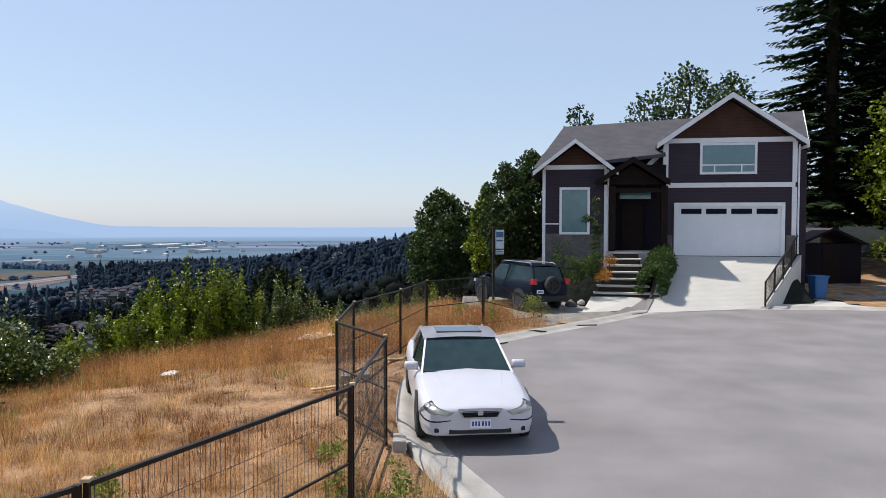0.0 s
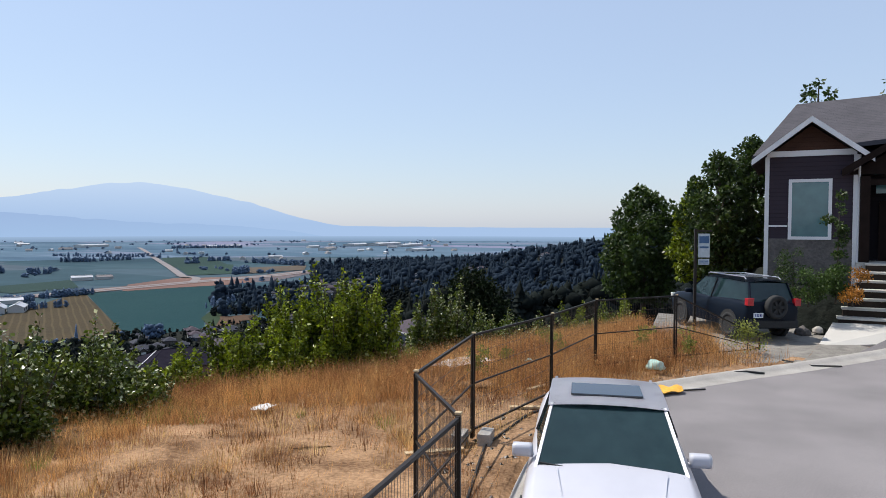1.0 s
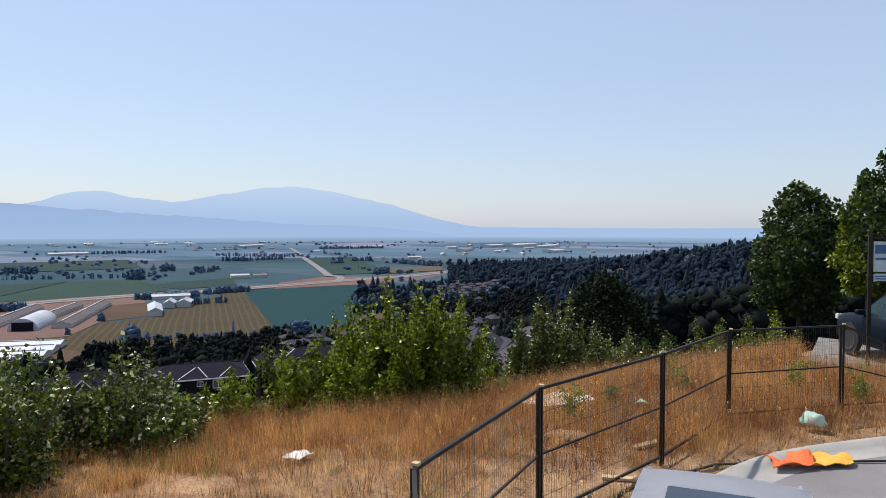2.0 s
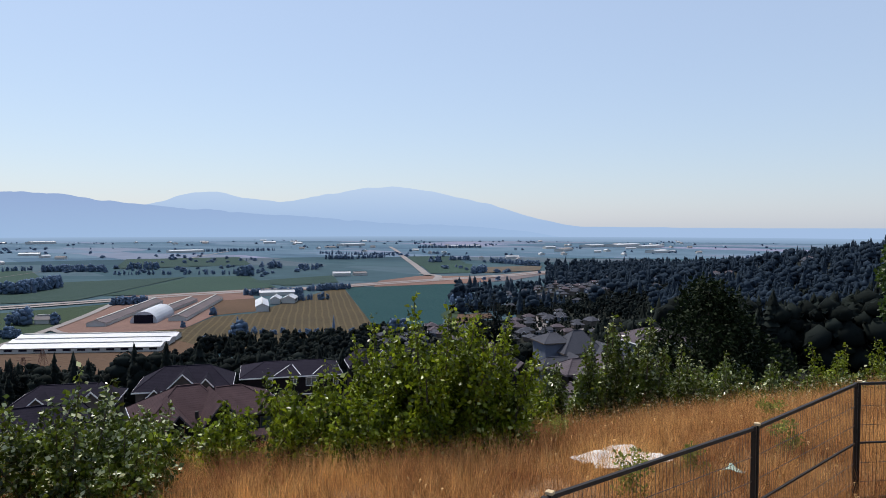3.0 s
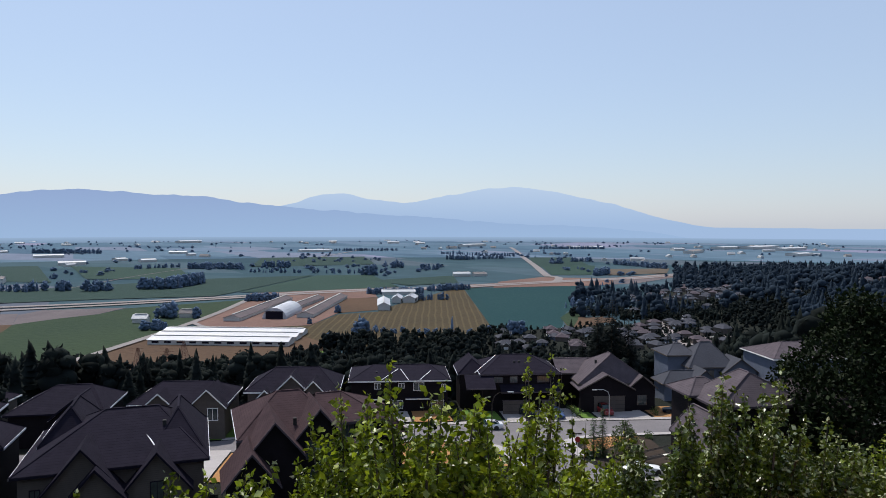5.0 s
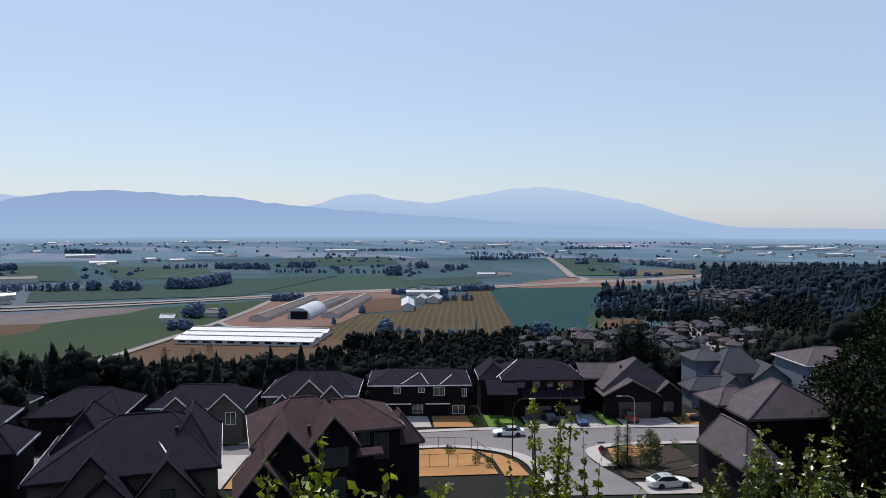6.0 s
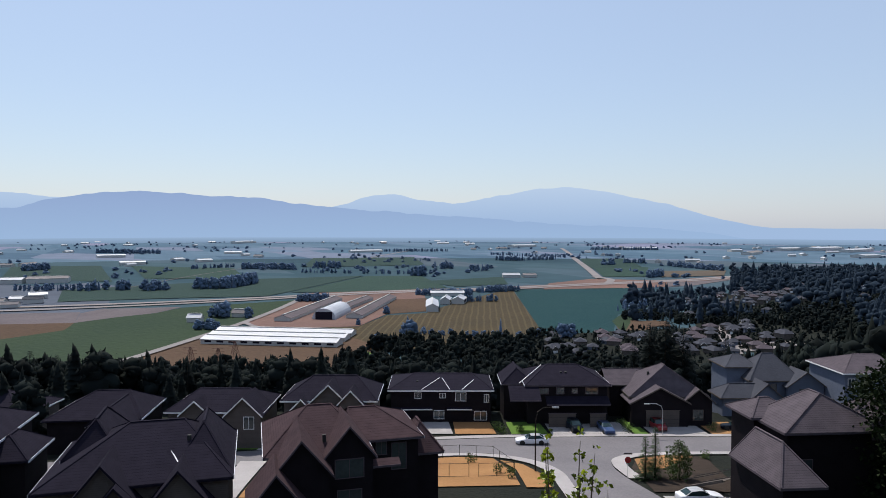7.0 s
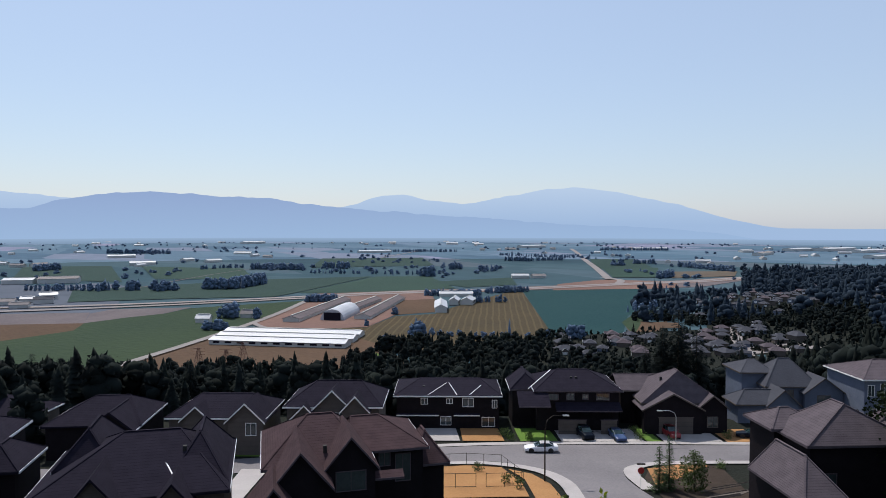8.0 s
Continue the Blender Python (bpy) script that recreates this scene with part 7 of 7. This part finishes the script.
def barn(x0, y0, x1, y1, w, hgt, rise, roof=BARNROOF, wall=BARNWALL, label="long low farm building with metal roof", dome=False, detail=True):
    a, b = Vector((x0, y0, 0)), Vector((x1, y1, 0))
    L = (b - a).length
    h = empty("barn", pose(x0, y0, VZ + .3, 0, 0, math.degrees(math.atan2(y1 - y0, x1 - x0)) - 90), label, "barn", "farm buildings")
    if dome:
        bm = bmesh.new()
        n = 12
        r0 = [bm.verts.new((-w / 2 * math.cos(i * math.pi / n), 0, hgt * math.sin(i * math.pi / n))) for i in range(n + 1)]
        r1 = [bm.verts.new((v.co.x, L, v.co.z)) for v in r0]
        for i in range(n):
            bm.faces.new((r0[i], r0[i + 1], r1[i + 1], r1[i]))
        bm.faces.new(r0[::-1])
        bm.faces.new(r1)
        part("shell", bm, BARNROOF, h)
        part("end_wall", box(-w / 2 * .7, w / 2 * .7, -.3, -.05, 0, hgt * .7), R_DARK, h)
        return
    part("wall", prism(-w / 2, w / 2, 0, L, 0, hgt, hgt + rise), wall, h)
    for sx in (-1, 1):
        part("roof", slab([(sx * (w / 2 + .6), -.6, hgt - .1), (0, -.6, hgt + rise + .2), (0, L + .6, hgt + rise + .2), (sx * (w / 2 + .6), L + .6, hgt - .1)], .2), roof, h)
    for k in range(int(L // 9)):
        if not detail:
            break
        part("opening", box(w / 2 + .02, w / 2 + .1, 3 + k * 9, 8 + k * 9, 1.2, hgt - .8), R_DARK, h)
    part("ridge_vent", box(-.5, .5, 1, L - 1, hgt + rise + .2, hgt + rise + .7), wall, h)


# the long white sheds, the slanting greenhouses and the farmstead
barn(-524, 244, -443, 315, 16, 3.0, 1.6, detail=False, label="long white poultry shed with metal roof")
barn(-507, 231, -429, 300, 16, 3.0, 1.6, detail=False, label="long white poultry shed with metal roof")
barn(-489, 218, -413, 283, 16, 3.4, 1.6, label="long white poultry shed with metal roof")
barn(-548, 311, -660, 437, 15, 3.2, 2.4, F_GREYED, label="long grey barn with shallow roof", detail=False)
barn(-523, 369, -635, 494, 15, 3.2, 2.4, F_GREYED, label="long grey barn with shallow roof", detail=False)
barn(-583, 394, -642, 468, 13, 3.2, 2.0, F_GREYED, label="grey barn with shallow roof", detail=False)
barn(-535, 345, -574, 388, 22, 10, 0, dome=True, label="white arched farm shelter")
barn(-514, 455, -560, 494, 12, 5, 3, BARNROOF, label="white barn with metal roof")
barn(-553, 506, -570, 524, 10, 5, 3, BARNROOF, label="white barn with metal roof")
barn(-546, 518, -562, 538, 13, 5, 3, BARNROOF, label="white barn with metal roof")
barn(-634, 555, -609, 586, 12, 4, 2, BARNROOF, label="white barn with metal roof", detail=False)
barn(-600, 248, -592, 257, 8, 4, 3, BARNROOF, label="white farmhouse with metal roof", detail=False)
barn(-606, 292, -598, 300, 8, 4, 3, F_PALE, label="small pale farmhouse with metal roof", detail=False)
for x0, y0, x1, y1, w, h, mt in ((-1170, 186, -1152, 222, 26, 6, BARNROOF), (-1150, 226, -1132, 276, 30, 7, F_PALE), (-866, 138, -858, 152, 12, 4, F_PALE), (-855, 168, -850, 186, 14, 5, R_FAR), (-903, 182, -900, 200, 14, 5, BARNROOF),
                                 (-822, 141, -815, 157, 9, 4, F_PALE), (-880, 160, -874, 172, 10, 4, BARNROOF), (-1928, 522, -1916, 588, 28, 6, BARNROOF), (-1545, 466, -1533, 515, 24, 6, BARNROOF), (-3028, 1393, -3068, 1512, 36, 9, BARNROOF),
                                 (-1963, 883, -1932, 922, 22, 5, BARNROOF), (-1637, 611, -1649, 638, 18, 5, BARNROOF), (-1554, 635, -1558, 670, 18, 5, BARNROOF), (-1807, 1221, -1784, 1324, 26, 6, BARNROOF), (-1842, 1993, -1836, 2118, 36, 8, BARNROOF),
                                 (-2386, 2085, -2354, 2127, 30, 7, BARNROOF), (-778, 831, -760, 852, 13, 5, BARNROOF), (-760, 860, -750, 880, 12, 4, F_PALE), (-1024, 2460, -1004, 2573, 50, 8, BARNROOF), (-956, 2546, -937, 2751, 60, 9, BARNROOF),
                                 (-825, 2472, -808, 2652, 50, 8, BARNROOF), (-651, 2074, -635, 2146, 40, 7, BARNROOF), (-1421, 2128, -1346, 2225, 34, 7, BARNROOF), (-1078, 2226, -1055, 2256, 30, 7, BARNROOF), (-923, 2010, -957, 2160, 30, 7, F_PALE)):
    barn(x0, y0, x1, y1, w, h, 2.2, mt, label="far white farm building", detail=False)
rb = random.Random(11)
for k in range(64):
    dist, az = rb.uniform(1500, 3700), rb.uniform(-82, -14)
    x, y = dist * math.sin(radians(az)), dist * math.cos(radians(az))
    L, w = rb.uniform(14, 42), rb.uniform(8, 16)
    a = radians(rb.choice((38, 128)) + rb.uniform(-8, 8))
    if land(x, y) > -79.5:
        continue
    barn(x, y, x + L * math.cos(a), y + L * math.sin(a), w, 4.5, 2.5, rb.choice((BARNROOF, BARNROOF, F_PALE)), detail=False)


def pylon(x, y, hgt):
    """A lattice transmission tower."""
    t = empty("pylon", pose(x, y, VZ + .3, 0, 0, 40), "rusty lattice power pylon in the dry field", "pylon", "pylons")
    for sx in (-1, 1):
        for sy in (-1, 1):
            part("leg", add_beam(bmesh.new(), (sx * 2.6, sy * 2.6, 0), (sx * .4, sy * .4, hgt), .16), RUST, t)
    bm = bmesh.new()
    for k in range(7):
        a, b = k / 7, (k + 1) / 7
        ra, rb_ = 2.6 - 2.2 * a, 2.6 - 2.2 * b
        for sx, sy, tx, ty in ((-1, -1, 1, -1), (1, -1, 1, 1), (1, 1, -1, 1), (-1, 1, -1, -1)):
            add_beam(bm, (sx * ra, sy * ra, hgt * a), (tx * rb_, ty * rb_, hgt * b), .09)
            add_beam(bm, (tx * ra, ty * ra, hgt * a), (sx * rb_, sy * rb_, hgt * b), .09)
    part("lattice", bm, RUST, t)
    for z in (.72, .86, .98):
        part("cross_arm", add_beam(bmesh.new(), (-4.2, 0, hgt * z), (4.2, 0, hgt * z), .16), RUST, t)


pylon(-402, 173, 13)
pylon(-391, 185, 12.5)
pylon(-410, 204, 12)


# ---- woods ----
def tree_shapes(rng, conifer, detail=1, n_var=6):
    """Low-detail tree shapes of height 1: stacked ragged skirts of boughs, or lumpy clumps wrapped in leaf tufts."""
    out = []
    ico = bmesh.new()
    bmesh.ops.create_icosphere(ico, subdivisions=1, radius=1)
    IV = np.array([v.co[:] for v in ico.verts])
    IF = [tuple(v.index for v in f.verts) for f in ico.faces]
    ico.free()
    for _ in range(n_var):
        V, F = [], []
        if conifer:
            tiers, arms = ((5, 7), (8, 9), (15, 13))[detail]
            wide = .15 + .05 * rng.random()
            for k in range(tiers):
                u = k / tiers
                z0 = .04 + .90 * u
                r = wide * (1 - u) ** .8 * (.85 + .3 * rng.random()) + .012
                b = len(V)
                V.append((.01 * rng.normal(), .01 * rng.normal(), min(1.0, z0 + 1.9 / tiers)))
                for q in range(arms):
                    a = 6.283 * (q + .3 * rng.random()) / arms
                    rr = r * ((.62 if q % 2 else 1.0) + .3 * rng.random())
                    V.append((rr * math.cos(a), rr * math.sin(a), z0 - .25 * rr + .015 * rng.normal()))
                for q in range(arms):
                    F.append((b, b + 1 + q, b + 1 + (q + 1) % arms))
        else:
            nc = (4, 7, 13)[detail]
            m, size = ((14, .060), (36, .048), (170, .027))[detail]
            cs, rs = [], []
            for k in range(nc):
                z = .16 + .66 * (k + .5 * rng.random()) / nc
                spread = .20 * math.sin(math.pi * min(1, z + .12)) ** .6
                a = 2.4 * k + rng.random()
                cs.append((spread * math.cos(a) * (.3 + .7 * rng.random()), spread * math.sin(a) * (.3 + .7 * rng.random()), z))
                rs.append((.235, .20, .155)[detail] * (.75 + .4 * rng.random()) * (1.15 - .45 * z))
            for c, r in zip(cs, rs):
                b = len(V)
                V.extend(map(tuple, np.array(c) + IV * r * (.72 + .5 * rng.random((12, 1)))))
                F.extend((b + f0, b + f1, b + f2) for f0, f1, f2 in IF)
            for k in range(m):
                c, r = cs[k % nc], rs[k % nc]
                d = rng.normal(size=3)
                d /= np.linalg.norm(d)
                q = np.array(c) + d * r * (.85 + .3 * rng.random())
                q[2] = max(q[2], .03)
                e, g = rng.normal(size=3), rng.normal(size=3)
                e, g = e / np.linalg.norm(e) * size * 1.5, g / np.linalg.norm(g) * size * 1.2
                b = len(V)
                V += [tuple(q + e), tuple(q - e * .5 + g), tuple(q - e * .5 - g)]
                F.append((b, b + 1, b + 2))
        out.append((np.array(V), np.array(F)))
    return out


def wood(name, xs, ys, hs, share, label, seed, slim=1.0, material=FOREST, detail=1):
    rng = np.random.default_rng(seed)
    con, dec = tree_shapes(rng, True, detail), tree_shapes(rng, False, detail)
    Vs, Fs, base = [], [], 0
    for x, y, h in zip(xs, ys, hs):
        V, F = (con if rng.random() < share else dec)[rng.integers(6)]
        a = rng.random() * 6.28
        w = h * slim * (.85 + .4 * rng.random())
        c, s = math.cos(a), math.sin(a)
        Vs.append(np.stack([x + w * (c * V[:, 0] - s * V[:, 1]), y + w * (s * V[:, 0] + c * V[:, 1]), ground_z(x, y) + h * V[:, 2]], 1))
        Fs.append(F + base)
        base += len(V)
    tagged(part(name, fast_mesh(name, np.concatenate(Vs), np.concatenate(Fs)), material), label, "woods", kind="stuff")


def scatter(n, s0, s1, d0, d1, seed, ok=None):
    r = np.random.default_rng(seed)
    s, d = r.uniform(s0, s1, n), r.uniform(d0, d1, n)
    x, y = V_EYE.x + V_S.x * s + V_D.x * d, V_EYE.y + V_S.y * s + V_D.y * d
    if ok is not None:
        k = ok(s, d, x, y)
        x, y = x[k], y[k]
    return x, y, r


# belt of trees under the village
x, y, r = scatter(5200, -230, 190, 112, 490, 21, lambda s, d, x, y: (d > np.where(s < -7, 116, 127)) & (d < np.where(s > .13 * d, 385, 392 + 92 * sstep(-75, -35, s) + .02 * s)) & (np.hypot(x + 367, y - 272) > 20))
h_, near = r.uniform(7, 12.5, len(x)), (x - V_EYE.x) * V_D.x + (y - V_EYE.y) * V_D.y < 205
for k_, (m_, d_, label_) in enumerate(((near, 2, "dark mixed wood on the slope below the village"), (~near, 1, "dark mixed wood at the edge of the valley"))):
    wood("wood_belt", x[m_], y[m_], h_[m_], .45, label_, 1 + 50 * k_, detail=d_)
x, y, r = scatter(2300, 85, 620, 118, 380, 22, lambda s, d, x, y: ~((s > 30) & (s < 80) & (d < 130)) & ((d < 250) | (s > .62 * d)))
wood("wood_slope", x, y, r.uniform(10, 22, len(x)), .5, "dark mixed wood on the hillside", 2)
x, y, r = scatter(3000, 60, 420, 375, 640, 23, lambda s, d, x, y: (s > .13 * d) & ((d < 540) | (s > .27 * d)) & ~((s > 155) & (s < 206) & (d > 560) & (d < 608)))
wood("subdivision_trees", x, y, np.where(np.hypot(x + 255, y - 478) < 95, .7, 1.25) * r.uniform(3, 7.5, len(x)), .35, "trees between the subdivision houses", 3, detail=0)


def hill_ok(s, d, x, y):
    k = (s > .285 * d + 6 * np.sin(d * .05)) & (d > np.where(s < 215, 608, 585)) & (d < np.where(s < .43 * d, 850, 1300))
    for a, b in OPEN:
        k &= ~((np.abs(s - a * d / b) < 17) & (d < b + 12) & (d > b - 75))
    for a, b in HILL_HOUSES:
        k &= ~((np.abs(s - a * d / b) < 10) & (d < b + 9) & (d > b - 34))
    return k


x, y, r = scatter(9000, 150, 1300, 520, 1300, 24, hill_ok)
wood("wood_far_hill", x, y, 6 + 15 * r.random(len(x)) ** 2.2, .55, "dark wood over the far hill, tinted with painted blue haze", 4, 1.1, HILLTREE_HAZED, 0)
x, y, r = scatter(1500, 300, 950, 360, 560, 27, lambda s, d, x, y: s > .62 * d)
wood("wood_mid_hill", x, y, r.uniform(9, 20, len(x)), .55, "dark wood on the rising hill", 7, material=HILLTREE_HAZED)
x, y, r = scatter(520, 60, 300, 108, 190, 25, lambda s, d, x, y: s > 84)
wood("wood_near_slope", x, y, r.uniform(12, 20, len(x)), .55, "trees behind the last village houses", 5, detail=2)
x, y, r = scatter(240, -110, -58, 60, 200, 26)
wood("wood_west", x, y, r.uniform(6, 12, len(x)), .5, "trees at the end of the village street", 6, detail=2)


def tree_row(x0, y0, x1, y1, n, h, share, seed, jit=4, label="row of field trees", slim=1.0):
    r = np.random.default_rng(seed)
    t = np.linspace(0, 1, n)
    wood("tree_row", x0 + (x1 - x0) * t + r.normal(size=n) * jit, y0 + (y1 - y0) * t + r.normal(size=n) * jit, r.uniform(h * .7, h * 1.2, n), share, label, seed, slim, VTREE_HAZED)


ROWS = [(-2237, 602, -2081, 733, 70, 15), (-1447, 271, -1472, 318, 40, 14), (-1256, 611, -1182, 675, 70, 13), (-900, 373, -883, 419, 34, 16), (-885, 410, -939, 479, 46, 17), (-921, 321, -911, 334, 12, 15), (-948, 289, -945, 303, 9, 14), (-965, 268, -960, 276, 6, 15),
        (-1029, 192, -987, 242, 26, 10), (-974, 246, -960, 262, 12, 11), (-1201, 736, -1153, 765, 22, 14), (-1088, 640, -922, 777, 30, 9), (-897, 744, -889, 752, 8, 18), (-1017, 905, -1003, 923, 14, 14), (-930, 906, -922, 940, 12, 13), (-1172, 1234, -1119, 1257, 34, 12),
        (-1129, 1288, -1103, 1364, 24, 11), (-878, 1258, -870, 1275, 8, 15), (-893, 1343, -874, 1404, 20, 12), (-627, 1014, -624, 1052, 20, 14), (-783, 1344, -620, 1262, 60, 13), (-648, 549, -610, 595, 60, 9), (-626, 630, -609, 675, 60, 9), (-560, 546, -540, 572, 14, 9), (-681, 403, -668, 432, 40, 9),
        (-1307, 525, -1317, 620, 24, 9), (-1470, 2011, -1316, 2188, 60, 12), (-1792, 1328, -1687, 1522, 50, 11), (-1413, 1441, -1159, 1467, 46, 11)]
for k, (x0, y0, x1, y1, n, h) in enumerate(ROWS):
    tree_row(x0, y0, x1, y1, n, h, .2, 130 + k, 3 if n > 45 else 4, "dark windbreak of trees on the valley floor", .9)
tree_row(-613, 276, -611, 288, 9, 15, 0, 34, 3, "round trees by the farmhouse", .9)
tree_row(-552, 238, -540, 250, 14, 9, 0, 36, 3, "round trees by the farmhouse", 1.1)
tree_row(-592, 298, -590, 300, 4, 10, 0, 35, 2, "round trees by the farmhouse")
tree_row(-533, 413, -531, 415, 3, 8, 0, 42, 1, "round tree beside the barns")
tree_row(-488, 350, -487, 351, 2, 7, 0, 43, 1, "round tree beside the barns")
tree_row(-367, 398, -368, 399, 2, 16, 1, 37, .6, "dark poplar in the field", .55)
tree_row(-352, 410, -346, 414, 4, 8, 0, 38, 2, "trees at the field corner")
tree_row(-334, 429, -330, 434, 6, 11, 0, 44, 3, "trees at the field corner")
tree_row(-411, 339, -407, 346, 7, 14, .3, 39, 3, "dark trees at the field's edge")
tree_row(-383, 291, -381, 294, 3, 11, .2, 45, 2, "dark tree at the field's edge")
tree_row(-418, 357, -414, 358, 2, 7, 0, 46, 2, "bush at the field's edge")
tree_row(-425, 352, -345, 412, 40, 5, .1, 40, 4, "bushes along the field edge")
tree_row(-392, 600, -420, 680, 20, 9, .2, 41, 7, "trees along the field edge")
rr_ = np.random.default_rng(77)
dd, az = rr_.uniform(900, 4200, 1500) ** 1.0, np.radians(rr_.uniform(-84, -8, 1500))
kk = np.array([noise.noise((d * .0035 * math.sin(a), d * .0035 * math.cos(a), 9)) > .12 for d, a in zip(dd, az)])
wood("valley_trees", (dd * np.sin(az))[kk], (dd * np.cos(az))[kk], rr_.uniform(5, 9, kk.sum()), .1, "scattered trees and hedgerows across the valley", 78, 2.2, VTREE_HAZED)

# tall conifers between the houses and the subdivision
for s_, d_, h_ in ((46.2, 135, 21.5), (43.6, 137, 18), (48.4, 139, 19.5), (41.5, 141, 14.5), (50.5, 137, 17.5), (45.0, 141, 19), (52.5, 140, 14), (60.5, 140, 15.5), (-66, 133, 12), (-73, 128, 11), (-80, 131, 12), (-51, 136, 10.5), (66, 131, 11), (84, 128, 12)):
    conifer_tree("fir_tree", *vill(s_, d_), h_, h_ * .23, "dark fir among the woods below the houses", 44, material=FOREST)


# ---- mountains on the horizon ----
def ridge(name, dist, crest, material, label, rough=6.0, seed=0):
    """A long mountain ridge: a crest given by bearing and height, sloping up from its foot."""
    v, f = [], []
    n, m = 640, 7
    ba, bz = zip(*crest)
    for i in range(n + 1):
        az = -112 + 128 * i / n
        top = float(np.mean(np.interp(az + np.linspace(-1.1, 1.1, 9), ba, bz)))
        top += rough * fbm(az * .5 + seed, 0, 1.0, 5) * min(1, max(0, top + 40) / 120)
        for j in range(m + 1):
            u = j / m
            far = dist * (0.90 + .09 * u)
            v.append((far * math.sin(radians(az)) - 6, far * math.cos(radians(az)) + 21, VZ - 4 + (top - VZ + 4) * u ** .8))
    for i in range(n):
        for j in range(m):
            a = i * (m + 1) + j
            f.append((a, a + m + 1, a + m + 2, a + 1))
    tagged(smooth(part(name, mesh_of(name, v, f), material)), label, "mountain", kind="structure")


# Ridges emit a flat haze blue instead of being lit by the sun.
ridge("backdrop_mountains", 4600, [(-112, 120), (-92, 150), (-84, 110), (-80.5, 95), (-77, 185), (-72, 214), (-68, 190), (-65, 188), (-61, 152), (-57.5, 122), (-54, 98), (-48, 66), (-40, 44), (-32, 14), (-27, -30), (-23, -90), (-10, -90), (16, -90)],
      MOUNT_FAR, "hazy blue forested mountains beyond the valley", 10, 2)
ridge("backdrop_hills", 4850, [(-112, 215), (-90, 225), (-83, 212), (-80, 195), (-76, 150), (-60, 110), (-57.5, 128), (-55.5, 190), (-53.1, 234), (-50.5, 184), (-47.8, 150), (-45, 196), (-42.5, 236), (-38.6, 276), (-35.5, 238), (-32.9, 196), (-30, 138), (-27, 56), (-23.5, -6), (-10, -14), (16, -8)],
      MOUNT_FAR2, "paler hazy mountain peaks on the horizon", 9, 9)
# Added low glowing band that imitates haze over the far valley floor.
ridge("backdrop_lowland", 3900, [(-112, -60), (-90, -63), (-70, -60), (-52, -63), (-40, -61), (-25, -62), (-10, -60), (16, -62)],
      HAZE_FAR, "glowing blue haze band added at the valley's far end", 3, 5)
